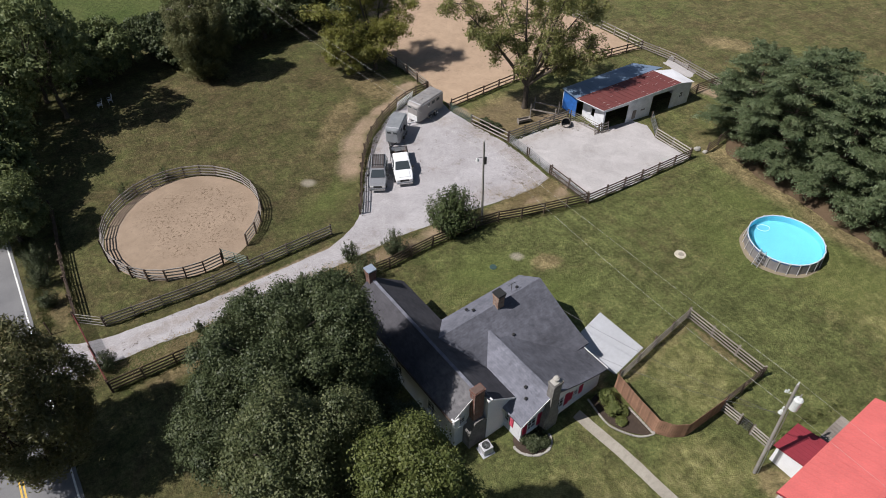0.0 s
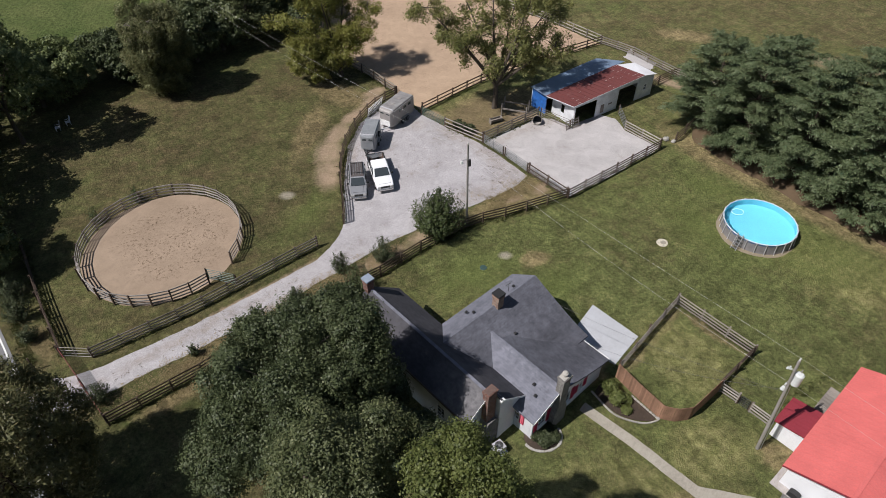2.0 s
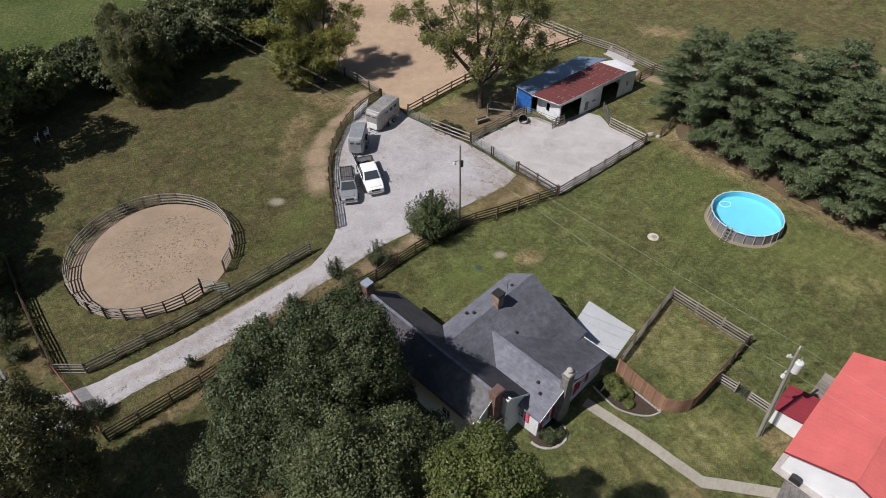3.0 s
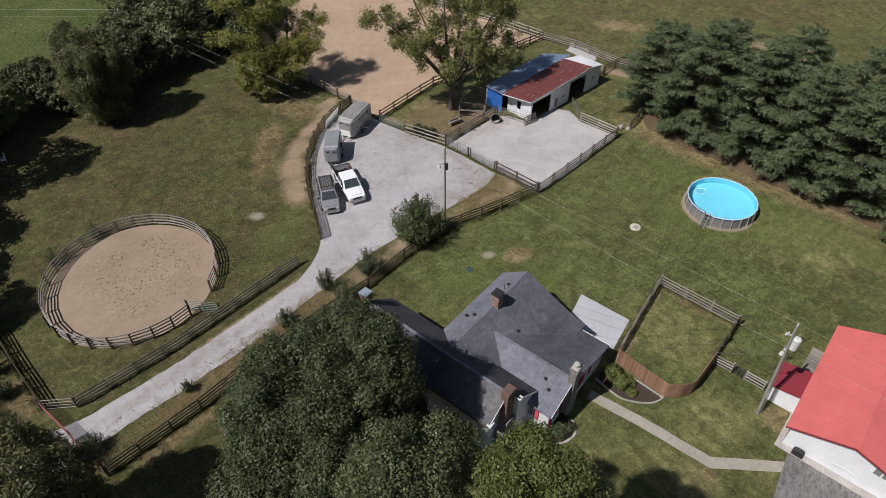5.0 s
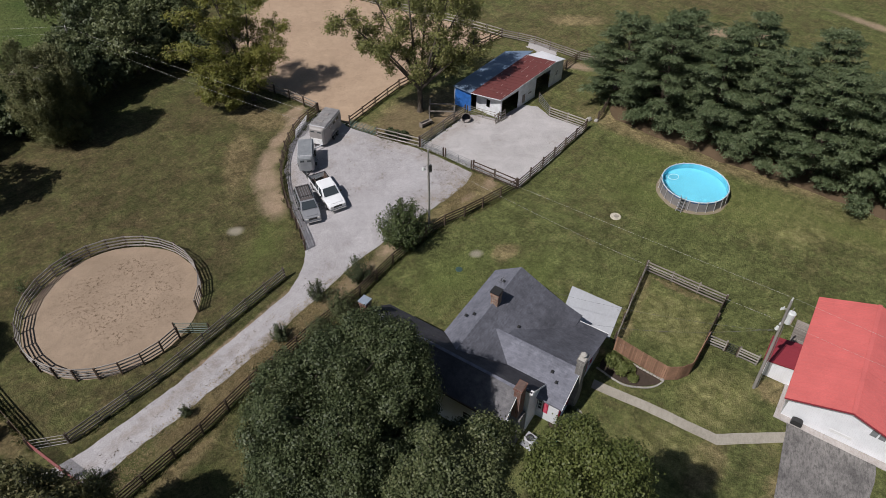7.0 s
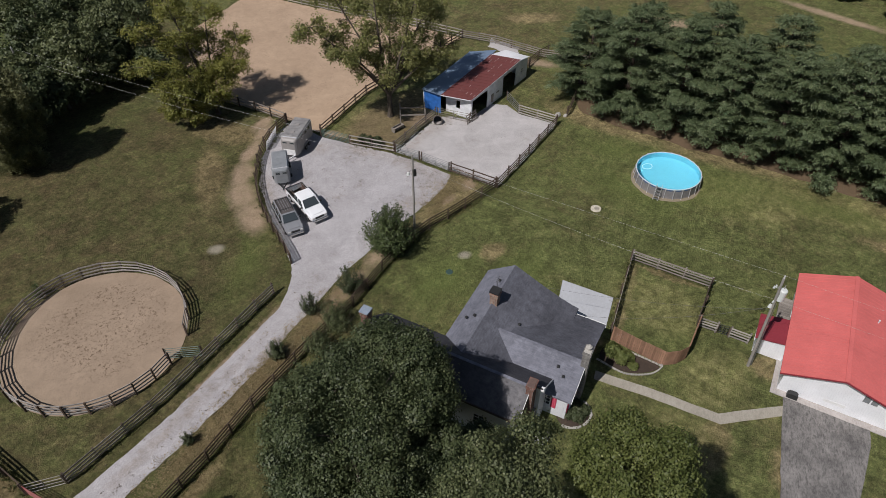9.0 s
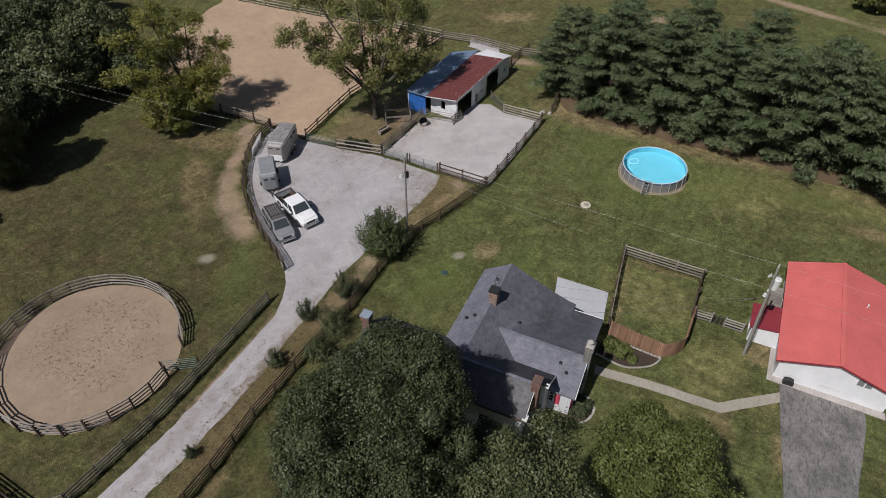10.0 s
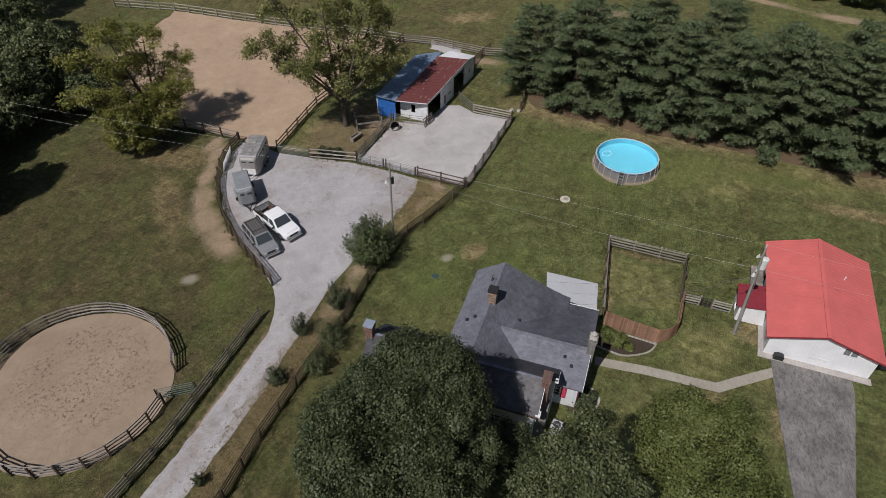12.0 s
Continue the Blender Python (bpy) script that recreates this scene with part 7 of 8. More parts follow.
def horse_trailer(label, at, long, wide, tall, paint, windows, nose=0.5, tongue=1.2, roof_hatch=True):
    """A stock trailer: a rounded box with a tapering nose; front at +x."""
    root = thing("horse_trailer", label, "trailer", at=at)
    h, w = long / 2, wide / 2
    lo = 0.42

    def sec(x, half, top, r=0.16):
        return [(x, -half, lo), (x, half, lo), (x, half, top - r), (x, half - r * 0.35, top - r * 0.3), (x, half - r, top), (x, -half + r, top), (x, -half + r * 0.35, top - r * 0.3), (x, -half, top - r)]
    b = B()
    loft(b, [sec(-h, w, tall), sec(h - nose, w, tall), sec(h - nose * 0.35, w * 0.9, tall - 0.05), sec(h, w * 0.72, tall - 0.22)])
    part("body", b, paint, root)
    part("base_band", box(B(), (-nose / 2, 0, lo + 0.16), (long - nose, wide + 0.03, 0.14)), TUBE, root)
    part("roof", box(B(), (-nose * 0.55, 0, tall + 0.012), (long - nose * 1.1, wide - 0.16, 0.05), None, 0.02), SHINYROOF if paint is ALU else paint, root)
    part("nose_cap", box(B(), (h - nose * 0.98, 0, tall + 0.015), (0.14, wide * 0.92, 0.08), None, 0.03), PALESTEEL, root, "bright metal roof edge over the nose")
    if paint is ALU:
        part("gravel_guard", box(B(), (h + 0.006, 0, 0.80), (0.05, wide * 0.70, 0.74), None, 0.02), TRIM, root, "white gravel guard on the nose")
    for s in (-1, 1):
        part("roof_edge", box(B(), (-nose / 2, s * (w - 0.02), tall - 0.14), (long - nose, 0.06, 0.06), None, 0.02), PALESTEEL, root)
        for k in range(int(long / 0.75)):
            part("side_rib", box(B(), (-h + 0.4 + 0.75 * k, s * (w + 0.008), lo + (tall - lo) * 0.42), (0.05, 0.02, (tall - lo) * 0.66)), paint, root)
    for x in windows:
        for s in (-1, 1):
            part("window", box(B(), (x, s * (w + 0.008), tall - 0.56), (0.56, 0.03, 0.34), None, 0.012), CARGLASS, root)
    for s in (-1, 1):
        part("front_window", box(B(), (h - nose * 0.15, s * w * 0.42, tall - 0.5), (0.16, w * 0.5, 0.22), Euler((0, 0.08, 0)).to_matrix(), 0.01), CARGLASS, root)
        part("fender", box(B(), (-0.25, s * (w + 0.1), 0.74), (1.75, 0.24, 0.08), None, 0.03), paint, root)
        for x in (-0.7, 0.2):
            wheel(root, x, s * (w + 0.1), 0.33, 0.2)
    if not roof_hatch:
        spare = part("spare_wheel", rod(B(), (-0.2, w + 0.02, 1.3), (-0.2, w + 0.2, 1.3), 0.33, 0.33, 18), TYRE, root, "black spare wheel on the side")
        part("hub", rod(B(), (-0.2, w + 0.2, 1.3), (-0.2, w + 0.215, 1.3), 0.16, 0.14, 12), TUBE, spare)
    b = B()
    for s in (-1, 1):
        strip(b, (h - 0.25, s * w * 0.7, 0.46), (h + tongue, 0, 0.46), 0.08, 0.1)
    part("tongue", b, WHITEROOF if paint is ALU else BLACK, root)
    b = B()
    rod(b, (h + tongue * 0.8, 0, 0.0), (h + tongue * 0.8, 0, 0.95), 0.04)
    box(b, (h + tongue * 0.8, 0, 0.02), (0.2, 0.2, 0.03))
    part("jack", b, TUBE, root)
    part("coupler", box(B(), (h + tongue + 0.1, 0, 0.48), (0.26, 0.12, 0.1), None, 0.02), BLACK, root)
    b = B()
    box(b, (-h - 0.02, 0, lo + (tall - lo) / 2), (0.05, wide - 0.2, tall - lo - 0.2), None, 0.01)
    part("rear_door", b, paint, root)
    for s in (-1, 1):
        part("tail_light", box(B(), (-h - 0.03, s * (w - 0.08), 0.6), (0.05, 0.1, 0.1)), REDLAMP, root)
    if roof_hatch:
        for x in (-0.8, 0.7):
            part("roof_vent", box(B(), (x, 0, tall + 0.06), (0.42, 0.42, 0.08), None, 0.02), paint, root)
    for k in range(int(long / 0.6)):
        part("roof_seam", box(B(), (-h + 0.3 + 0.6 * k, 0, tall + 0.04), (0.03, wide - 0.4, 0.014)), paint, root)
    return root


horse_trailer("large dull aluminium horse trailer with dark side windows", pose(-2.2, 67.25, 0.035, 0, 0, -128), 4.5, 2.0, 2.5, ALU, (-1.3, -0.4, 0.5), 0.5, 1.3)
horse_trailer("small grey two-horse trailer behind the pickup", pose(-5.35, 62.5, 0.035, 0, 0, -102), 3.5, 1.7, 2.2, GREYPAINT, (0.9,), 0.3, 1.0, False)


# ---- pool ----
PX, PY, PR, PH = 32.15, 43.95, 3.42, 1.25
pool = thing("swimming_pool", "round above-ground pool with turquoise water and grey framed wall", "pool", at=pose(PX, PY, 0))
n = 48


def ringmesh(r0, r1, z0, z1, wave=0.0):
    bm = B()
    loops = []
    for r, z in ((r0, z0), (r1, z0), (r1, z1), (r0, z1)):
        loops.append([bm.verts.new((r * math.cos(2 * math.pi * i / n), r * math.sin(2 * math.pi * i / n), z)) for i in range(n)])
    for a in range(4):
        for i in range(n):
            bm.faces.new((loops[a][i], loops[a][(i + 1) % n], loops[(a + 1) % 4][(i + 1) % n], loops[(a + 1) % 4][i]))
    return bm


part("wall", ringmesh(PR - 0.05, PR, 0.0, PH - 0.08), POOLWALL, pool, "dull grey pool wall")
part("liner", ringmesh(PR - 0.09, PR - 0.055, 0.06, PH - 0.06), POOLLINER, pool)
bm = B()
bmesh.ops.create_cone(bm, cap_ends=True, segments=n, radius1=PR - 0.06, radius2=PR - 0.06, depth=0.04, matrix=Matrix.Translation((0, 0, 0.05)))
part("pool_floor", bm, POOLLINER, pool)
bm = B()
bmesh.ops.create_circle(bm, cap_ends=True, segments=n, radius=PR - 0.10, matrix=Matrix.Translation((0, 0, PH - 0.05)))
w = part("water", bm, WATER, pool, "clear turquoise pool water")
if w.data.polygons[0].normal.z < 0:
    w.data.flip_normals()
w.visible_shadow = False
for i in range(24):
    a, c = 2 * math.pi * i / 24, 2 * math.pi * (i + 1) / 24
    p, q = (PR * math.cos(a), PR * math.sin(a), PH - 0.05), (PR * math.cos(c), PR * math.sin(c), PH - 0.05)
    part("top_rail", rod(B(), p, q, 0.055, n=8), POOLRIM, pool)
    part("leg", rod(B(), (1.035 * p[0], 1.035 * p[1], 0.0), (1.016 * p[0], 1.016 * p[1], PH - 0.03), 0.036, n=6), PALESTEEL, pool)
    part("joint", box(B(), p, (0.15, 0.20, 0.13), Euler((0, 0, a)).to_matrix(), 0.03), PALESTEEL, pool)
    h = (a + c) / 2
    flap = B()
    prism(flap, [(-0.42, 0.0), (0.42, 0.0), (0.30, -0.14), (0.0, -0.21), (-0.30, -0.14)], 0.0, 0.012, "y", pose((PR + 0.012) * math.cos(h), (PR + 0.012) * math.sin(h), PH - 0.06, 0, 0, math.degrees(h) + 90))
    part("liner_flap", flap, LINERBLUE, pool, "blue liner edge hanging over the wall in scallops")
tube("skimmer_hose", [(-1.6 + 0.62 * math.cos(a * 0.21) * (1 - a * 0.004), 1.6 + 0.45 * math.sin(a * 0.21), PH - 0.035) for a in range(31)], 0.03, HOSE, pool, "coiled white hose floating on the water", 6)
area("pool_pad", [(PX + (PR + 0.30) * math.cos(a * math.pi / 20) - 0.16, PY + (PR + 0.30) * math.sin(a * math.pi / 20) - 0.1) for a in range(40)], 0.02, POOLSAND, "worn sandy ring round the pool", "sand", 0.1)
la = math.radians(214)
lad = thing("pool_ladder", "pale A-frame ladder leaning over the pool wall", "ladder", at=pose(PX + (PR + 0.3) * math.cos(la), PY + (PR + 0.3) * math.sin(la), 0.02, 0, 0, 214))
for s in (-0.27, 0.27):
    part("rail", rod(B(), (0.45, s, 0), (-0.1, s, 1.75), 0.026, n=8), PALESTEEL, lad)
    part("rail", rod(B(), (-0.55, s, 0.1), (-0.1, s, 1.75), 0.026, n=8), PALESTEEL, lad)
for k in range(5):
    t = (k + 0.6) / 5.6
    part("step", box(B(), (0.45 - 0.55 * t, 0, 1.85 * t * 0.9), (0.15, 0.56, 0.04), None, 0.01), TUBE, lad)


# ---- poles and lines ----
def light_pole(x, y, tall, lx, ly):
    root = thing("light_pole", "weathered wooden yard light pole beside the drive", "light pole", at=pose(x, y, 0))
    part("pole", rod(B(), (0, 0, -0.3), (lx, ly, tall), 0.125, 0.085, 12), POLEWOOD, root)
    h = tall * 0.83
    arm = part("arm", rod(B(), (lx * 0.8, ly * 0.8, h), (lx - 0.55, ly - 0.25, h + 0.12), 0.03, n=6), TUBE, root)
    b = B()
    rod(b, (lx - 0.55, ly - 0.25, h - 0.15), (lx - 0.55, ly - 0.25, h + 0.10), 0.17, 0.09, 14)
    part("lamp_head", b, PALEPLASTIC, root)
    part("meter_box", box(B(), (lx * 0.8 + 0.14, ly * 0.8 - 0.12, h - 0.35), (0.26, 0.2, 0.7), None, 0.02), BLACK, root)
    part("insulator", rod(B(), (lx, ly, tall), (lx, ly, tall + 0.14), 0.05, 0.03, 8), PALEPLASTIC, root)
    return root


LIGHT_TOP = Vector((3.6, 46.95, 10.1))
light_pole(3.85, 47.7, 10.1, -0.25, -0.75)
UX, UY = 21.75, 21.45
TOP = Vector((-0.75, 0.35, 10.2))
pole = thing("utility_pole", "leaning grey utility pole with a transformer and insulators", "utility pole", at=pose(UX, UY, 0))
part("pole", rod(B(), (0, 0, -0.4), TOP, 0.13, 0.085, 12), POLEWOOD, pole)


def on_pole(z, dx=0.0, dy=0.0):
    return TOP * (z / TOP.z) + Vector((dx, dy, 0))


b = B()
c = on_pole(8.4, 0.36, -0.1)
rod(b, c - Vector((0, 0, 0.5)), c + Vector((0, 0, 0.45)), 0.28, 0.28, 16)
rod(b, c + Vector((0, 0, 0.45)), c + Vector((0, 0, 0.55)), 0.29, 0.2, 16)
tr = part("transformer", b, PALEPLASTIC, pole, "pale grey transformer can")
b = B()
rod(b, c + Vector((0.08, 0.08, 0.5)), c + Vector((0.1, 0.1, 0.85)), 0.05, 0.03, 8)
part("bushing", b, POLEWOOD, tr)
part("bracket", box(B(), on_pole(8.4, 0.12, -0.03), (0.26, 0.12, 0.5)), TUBE, pole)
b = B()
c2 = on_pole(7.3, -0.16, 0.1)
rod(b, c2 - Vector((0, 0, 0.16)), c2 + Vector((0, 0, 0.12)), 0.15, 0.09, 12)
part("lamp_head", b, PALEPLASTIC, pole, "white dusk-to-dawn lamp")
for z, dx, dy in ((9.3, -0.28, 0.15), (9.2, -0.4, 0.2), (7.9, 0.16, 0.1), (7.75, -0.2, 0.0)):
    b = B()
    p = on_pole(z, dx, dy)
    rod(b, p, p + Vector((0, 0, 0.2)), 0.07, 0.05, 8)
    rod(b, on_pole(z), p, 0.02, n=5)
    part("insulator", b, PALEPLASTIC, pole)
part("pole_pin", rod(B(), TOP, TOP + Vector((0, 0, 0.25)), 0.05, 0.04, 8), PALEPLASTIC, pole)
tube("conduit", [on_pole(z, 0.14, -0.1) for z in (0.1, 2.0, 4.0, 6.0, 7.6)], 0.03, TUBE, pole, "", 6)


def cable(label, a, b, sag, radius=0.012, material=None, steps=24):
    a, b = Vector(a), Vector(b)
    pts = []
    for i in range(steps + 1):
        t = i / steps
        p = a.lerp(b, t)
        p.z -= 4 * sag * t * (1 - t)
        pts.append(tuple(p))
    return tagged(tube("power_line", pts, radius, material or CABLE), label, "cable", "power lines")


pt = Vector((UX, UY, 0)) + TOP + Vector((0, 0, 0.24))
p2 = Vector((UX, UY, 0)) + on_pole(7.95)
FARPOLE = Vector((-29.2, 91.6, 0))
fp = thing("utility_pole", "far wooden utility pole among the trees", "utility pole", at=pose(FARPOLE.x, FARPOLE.y, 0))
part("pole", rod(B(), (0, 0, -0.3), (0, 0, 7.2), 0.15, 0.1, 10), POLEWOOD, fp)
part("insulator", rod(B(), (0, 0, 7.2), (0, 0, 7.4), 0.05, 0.03, 8), PALEPLASTIC, fp)
l2 = LIGHT_TOP - Vector((0, 0, 0.9))
cable("pale overhead power line from utility pole to light pole", pt, LIGHT_TOP, 0.05, 0.0052)
cable("pale overhead neutral line from utility pole to light pole", p2, l2, 0.65, 0.0052)
cable("pale overhead power line above the paddock", LIGHT_TOP, FARPOLE + Vector((0, 0, 7.2)), 0.4, 0.0052)
cable("pale overhead neutral line above the paddock", l2, FARPOLE + Vector((0, 0, 6.3)), 1.0, 0.0052)
cable("pale overhead line beyond the far pole", FARPOLE + Vector((0, 0, 7.2)), (-95, 108, 9), 0.6, 0.0055)
cable("pale overhead line beyond the far pole", FARPOLE + Vector((0, 0, 6.3)), (-95, 108, 8), 0.6, 0.0055)
cable("pale overhead power line crossing the barn roof", pt, pt + Vector((44, -59, 0.5)), 1.2, 0.0052)
cable("pale overhead neutral line crossing the barn roof", p2, p2 + Vector((44, -59, 0.5)), 1.0, 0.0052)
hc = HOUSE @ Vector((26.6, 17.2, 2.9))
cable("dark service line to the house", Vector((UX, UY, 0)) + on_pole(7.2), hc, 0.7, 0.011, WIRE)
cable("dark service line to the house", Vector((UX, UY, 0)) + on_pole(6.9), HOUSE @ Vector((27.4, 21.6, 3.6)), 0.6, 0.011, WIRE)

# ---- small things ----
ac = thing("air_conditioner", "square grey air conditioning unit on a pad beside the house", "air conditioner", at=pose(3.05, 23.1, 0, 0, 0, 30))
part("pad", box(B(), (0, 0, 0.04), (1.0, 1.0, 0.09)), CONCRETE, ac)
part("case", box(B(), (0, 0, 0.45), (0.78, 0.78, 0.72), None, 0.03), PALESTEEL, ac)
b = B()
rod(b, (0, 0, 0.80), (0, 0, 0.825), 0.3, n=20)
part("fan_guard", b, BLACK, ac)
for k in range(8):
    a = k * math.pi / 8
    part("guard_wire", rod(B(), (-0.3 * math.cos(a), -0.3 * math.sin(a), 0.835), (0.3 * math.cos(a), 0.3 * math.sin(a), 0.835), 0.008, n=4), TUBE, ac)


def stone_ring(name, label, cx, cy, rx, ry, a0, a1, count, size, group):
    """Edging stones laid along an arc, one thing a run."""
    root = thing(name, label, "stone edging", group)
    for i in range(count):
        a = radians(a0 + (a1 - a0) * i / max(1, count - 1))
        b = B()
        s = size * rng.uniform(0.8, 1.2)
        box(b, (cx + rx * math.cos(a), cy + ry * math.sin(a), s * 0.22), (s, s * 0.75, s * 0.6), Euler((0, 0, a + math.pi / 2 + rng.uniform(-0.2, 0.2))).to_matrix(), s * 0.14)
        part("stone", b, ROCK, root)
    return root


stone_ring("stone_edging", "pale field stones edging the round bed", 6.4, 23.9, 1.45, 1.2, -150, 20, 20, 0.24, "")
edge = smooth_line([(11.05, 27.35), (12.0, 25.45), (12.85, 24.72), (14.2, 24.2), (15.3, 24.35), (15.45, 24.6)], 6)
root = thing("stone_edging", "pale curved stone edging of the mulch bed", "stone edging")
for a, b_ in zip(edge, edge[1:]):
    d = Vector(b_) - Vector(a)
    b = B()
    box(b, ((a[0] + b_[0]) / 2, (a[1] + b_[1]) / 2, 0.07), (d.length * 0.93, 0.12, 0.15), Euler((0, 0, math.atan2(d.y, d.x))).to_matrix(), 0.03)
    part("stone", b, ROCK, root)
root = thing("stone_edging", "pale edging stones at the foot of the cedar fence", "stone edging")
for k in range(9):
    t = k / 8
    b = B()
    box(b, (14.05 + 1.25 * t, 26.55 - 2.0 * t, 0.06), (0.25, 0.15, 0.14), Euler((0, 0, -1.0)).to_matrix(), 0.03)
    part("stone", b, ROCK, root)

ring = thing("well_ring", "round pale stone well cover in the lawn", "well cover", at=pose(22.3, 43.15, 0))
b = B()
rod(b, (0, 0, 0.0), (0, 0, 0.08), 0.55, 0.52, 20)
part("rim", b, STRAW, ring)
b = B()
rod(b, (0.05, -0.05, 0.08), (0.05, -0.05, 0.12), 0.28, 0.26, 16)
part("lid", b, WALK, ring)
lid = thing("septic_lid", "round green plastic septic lid flush in the lawn", "lid", at=pose(4.62, 41.5, 0))
part("cover", rod(B(), (0, 0, 0.0), (0, 0, 0.06), 0.34, 0.32, 18), GREENLID, lid)
for k in range(3):
    part("rib", box(B(), (0, -0.15 + 0.15 * k, 0.066), (0.5 - 0.1 * abs(k - 1), 0.03, 0.014)), GREENLID, lid)

for i, (x, y, s) in enumerate(((28.65, 59.95, 0.75), (29.35, 59.45, 0.55), (28.95, 60.3, 0.4))):
    b = B()
    bmesh.ops.create_icosphere(b, subdivisions=2, radius=s / 2, matrix=Matrix.Translation((x, y, s * 0.26)) @ Matrix.Diagonal((1.1, 0.85, 0.7, 1)))
    for v in b.verts:
        v.co += v.co.normalized() * 0.0 + Vector((noise.noise(v.co * 3), noise.noise(v.co * 3 + Vector((5, 0, 0))), noise.noise(v.co * 3 + Vector((0, 5, 0))))) * 0.09
    tagged(part("rock", b, ROCK), "pale limestone rock at the fence corner", "rock", "rocks")

for x, y, turn in ((-42.0, 68.9, 200), (-41.2, 70.0, 215)):
    ch = thing("lawn_chair", "white plastic lawn chair standing in the shade", "chair", "lawn chairs", at=pose(x, y, 0, 0, 0, turn))
    part("seat", box(B(), (0, 0, 0.42), (0.55, 0.55, 0.05), None, 0.02), WHITEROOF, ch)
    part("backrest", box(B(), (-0.3, 0, 0.78), (0.05, 0.55, 0.7), Euler((0, -0.25, 0)).to_matrix(), 0.02), WHITEROOF, ch)
    for i in (-1, 1):
        for j in (-1, 1):
            part("leg", rod(B(), (0.22 * i, 0.22 * j, 0), (0.22 * i, 0.22 * j, 0.42), 0.025, n=6), WHITEROOF, ch)
        part("armrest", box(B(), (0, 0.27 * i, 0.62), (0.5, 0.06, 0.04), None, 0.01), WHITEROOF, ch)

drum = thing("barrel", "open black plastic barrel lying tipped beside the yard fence", "barrel", at=pose(14.55, 65.0, 0.40, 62, 0, -20))
b = B()
prof = [(0.0, -0.42), (0.50, -0.42), (0.54, -0.38), (0.54, 0.10), (0.56, 0.12), (0.56, 0.22), (0.54, 0.24), (0.54, 0.46), (0.50, 0.46), (0.50, -0.36), (0.0, -0.36)]
turns = [[b.verts.new((r * math.cos(k * math.pi / 12), r * math.sin(k * math.pi / 12), z)) for r, z in prof] for k in range(24)]
for k in range(24):
    p, q = turns[k], turns[(k + 1) % 24]
    for i in range(len(prof) - 1):
        b.faces.new((p[i], q[i], q[i + 1], p[i + 1]))
bmesh.ops.remove_doubles(b, verts=list(b.verts), dist=0.0005)
part("shell", b, BLACK, drum)
b = B()
for k in range(24):
    a0, a1 = k * math.pi / 12, (k + 1) * math.pi / 12
    rod(b, (0.53 * math.cos(a0), 0.53 * math.sin(a0), 0.47), (0.53 * math.cos(a1), 0.53 * math.sin(a1), 0.47), 0.035, 0.035, 6)
part("rim", b, OLDWOOD, drum, "pale worn rim")
hr = thing("hitching_rack", "weathered timber hitching rail frame under the tree", "hitching rail", at=pose(10.5, 66.9, 0, 0, 0, -22))
for x in (0, 3.0):
    for y in (0, 1.7):
        part("post", box(B(), (x, y, 0.85), (0.13, 0.13, 1.8)), OLDWOOD, hr)
for y in (0, 1.7):
    part("rail", box(B(), (1.5, y, 1.05), (3.1, 0.08, 0.16)), OLDWOOD, hr)
part("rail", box(B(), (0, 0.85, 1.05), (0.08, 1.6, 0.16)), OLDWOOD, hr)
bench = thing("feed_trough", "old wooden feed trough on the paddock grass", "trough", at=pose(9.6, 65.6, 0, 0, 0, 20))
part("floor_board", box(B(), (0, 0, 0.3), (1.5, 0.5, 0.05)), OLDWOOD, bench)
for s in (-1, 1):
    part("side_board", box(B(), (0, 0.26 * s, 0.42), (1.5, 0.05, 0.28)), OLDWOOD, bench)
    part("end_board", box(B(), (0.75 * s, 0, 0.3), (0.05, 0.55, 0.58)), OLDWOOD, bench)
pot = thing("garden_urn", "small stone urn inside the dog run", "urn", at=pose(13.9, 28.2, 0.012))
b = B()
rod(b, (0, 0, 0), (0, 0, 0.12), 0.22, 0.14, 14)
rod(b, (0, 0, 0.12), (0, 0, 0.45), 0.12, 0.3, 14)
part("bowl", b, ROCK, pot)
pst = thing("marker_post", "dark leaning post on the road verge", "post", at=pose(-32.6, 33.6, 0))
part("shaft", rod(B(), (0, 0, -0.2), (-0.1, 0.1, 1.5), 0.06, n=8), FENCE, pst)

pan = thing("stock_gate", "white tubular stock gate leaning on the curved fence", "gate", at=pose(-5.45, 68.1, 0.0, 0, 0, 56))
for k in range(5):
    z = 0.15 + 0.26 * k
    part("bar", rod(B(), (0, 0.25 - 0.2 * z, z), (3.0, 0.25 - 0.2 * z, z), 0.042, n=6), WHITEROOF, pan)
for x in (0, 1.5, 3.0):
    part("upright", rod(B(), (x, 0.25, 0.0), (x, -0.02, 1.3), 0.055, n=6), WHITEROOF, pan)

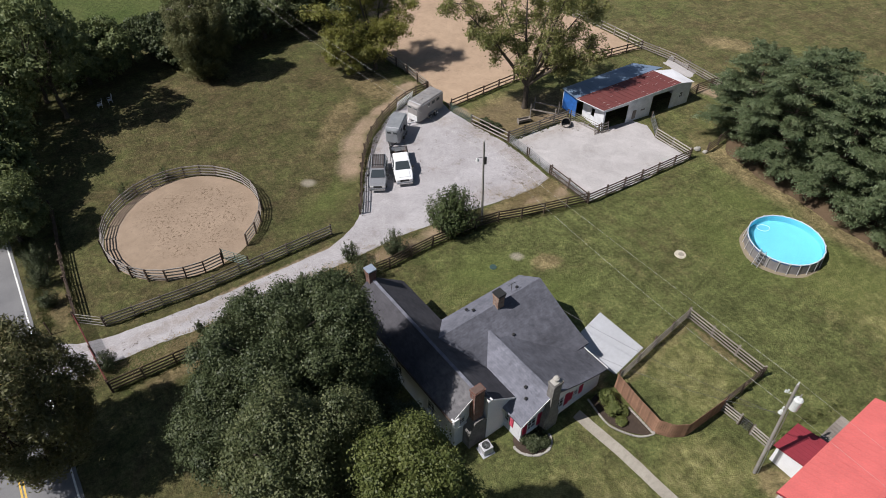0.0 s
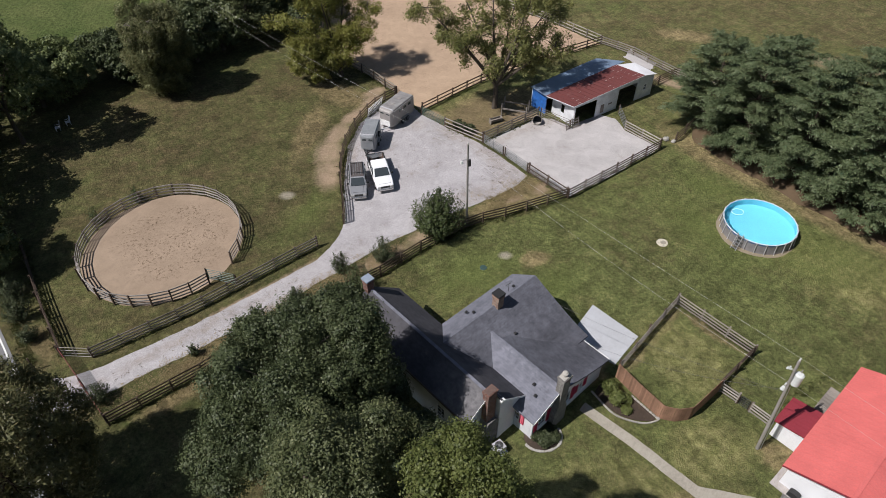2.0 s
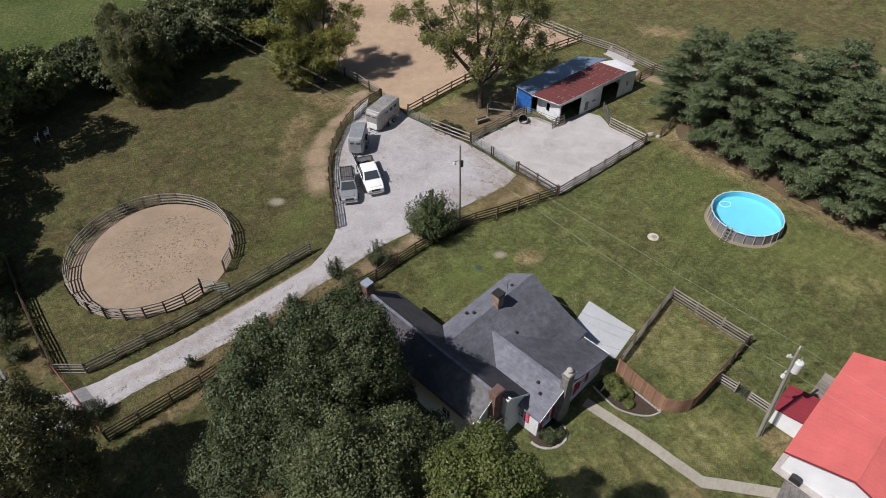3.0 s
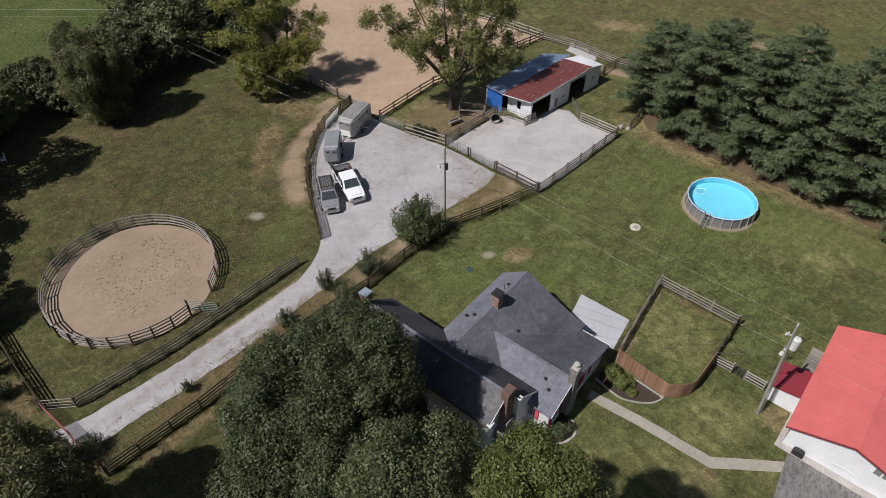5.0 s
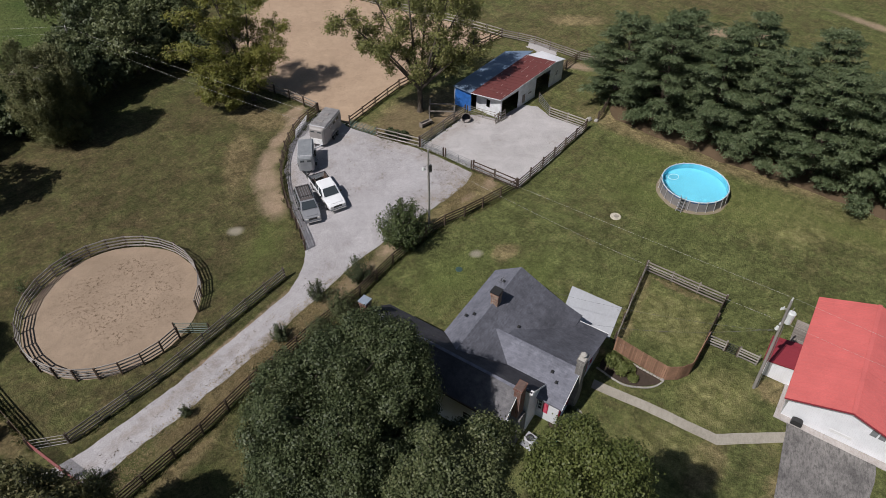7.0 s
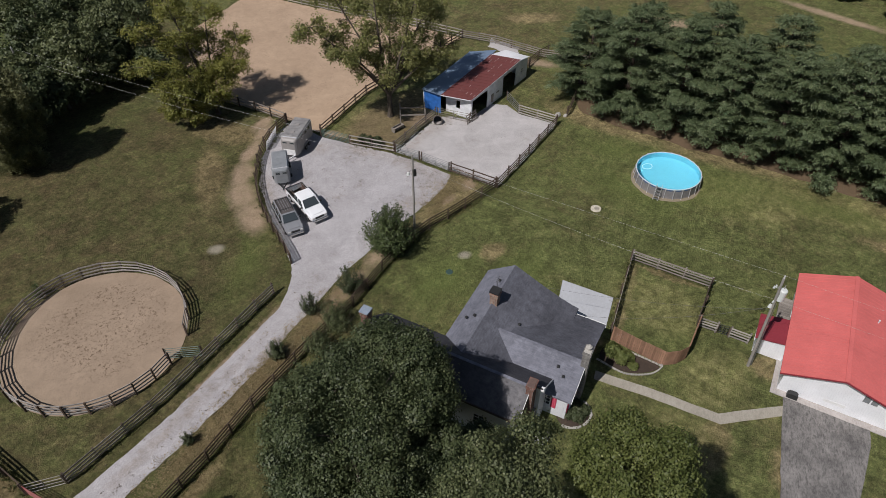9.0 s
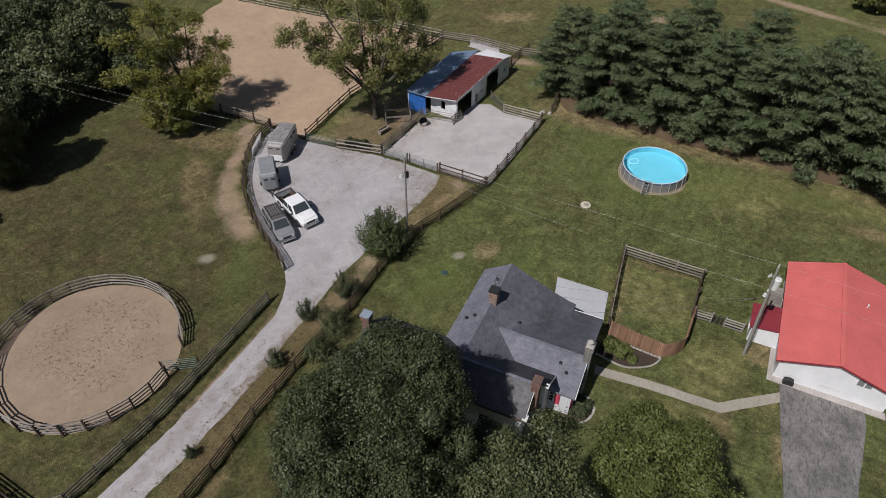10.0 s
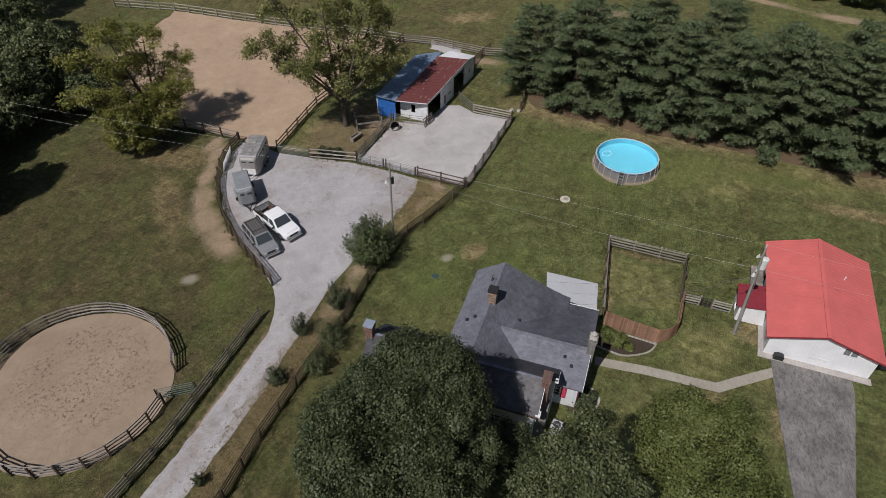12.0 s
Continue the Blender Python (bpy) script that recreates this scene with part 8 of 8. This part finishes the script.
# odds and ends round the stable and the lot
for i, (x, y, turn, lean) in enumerate(((17.6, 62.9, 30, 14), (18.4, 63.2, 25, 18))):
    gp = thing("leaning_gate", "loose grey board gate leaning at the stable corner", "gate", "loose gates", at=pose(x, y, 0.04, -lean, 0, turn))
    for k in range(4):
        part("board", box(B(), (0.55, 0, 0.18 + 0.3 * k), (1.1, 0.03, 0.12)), OLDWOOD, gp)
    for u in (0.06, 1.04):
        part("stile", box(B(), (u, 0.03, 0.62), (0.09, 0.03, 1.24)), OLDWOOD, gp)
rr2 = random.Random(12)
for i in range(16):
    s = rr2.uniform(0.1, 0.26)
    b = B()
    bmesh.ops.create_icosphere(b, subdivisions=1, radius=s / 2, matrix=Matrix.Diagonal((1.2, 0.9, 0.6, 1)))
    for v in b.verts:
        v.co += Vector((rr2.uniform(-1, 1), rr2.uniform(-1, 1), rr2.uniform(-1, 1))) * s * 0.1
    ob = part("stone", b, ROCK)
    ob.matrix_basis = pose(15.2 + rr2.gauss(0, 0.8), 64.6 + rr2.gauss(0, 0.5), 0.04 + s * 0.2, 0, 0, rr2.uniform(0, 360))
    tagged(ob, "loose grey stone lying beside the rubber tub", "stone", "loose stones")
pile = thing("scrap_lumber", "weathered scrap boards lying in the pickup bed", "lumber", at=pose(-4.72, 57.9, 0.645, 0, 0, -80))
for k, (x, y, a) in enumerate(((0, -0.35, 3), (0.1, -0.1, -6), (-0.1, 0.2, 5), (0.05, 0.45, -2), (0.0, 0.05, 24))):
    part("board", box(B(), (x, y, 0.03 + 0.05 * (k % 2) + (0.1 if k == 4 else 0)), (1.3 - 0.12 * k, 0.14, 0.04), Euler((0, 0, radians(a))).to_matrix()), OLDWOOD, pile)
# cart made up to fill an unidentified dark shape at the barn corner
cart = thing("dark_cart", "made-up dark cart for the dark shape beside the barn corner", "cart", at=pose(28.7, 12.6, 0.0, 0, 0, 36))
part("tub", box(B(), (0, 0, 0.62), (1.5, 0.95, 0.5), None, 0.06), BLACK, cart)
part("frame", box(B(), (0, 0, 0.34), (1.3, 0.7, 0.08), None, 0.01), TUBE, cart)
part("handle", rod(B(), (0.75, 0, 0.4), (1.5, 0, 0.85), 0.025, n=6), TUBE, cart)
for x in (-0.5, 0.5):
    for y in (-0.46, 0.46):
        wheel(cart, x, y, 0.24, 0.1)
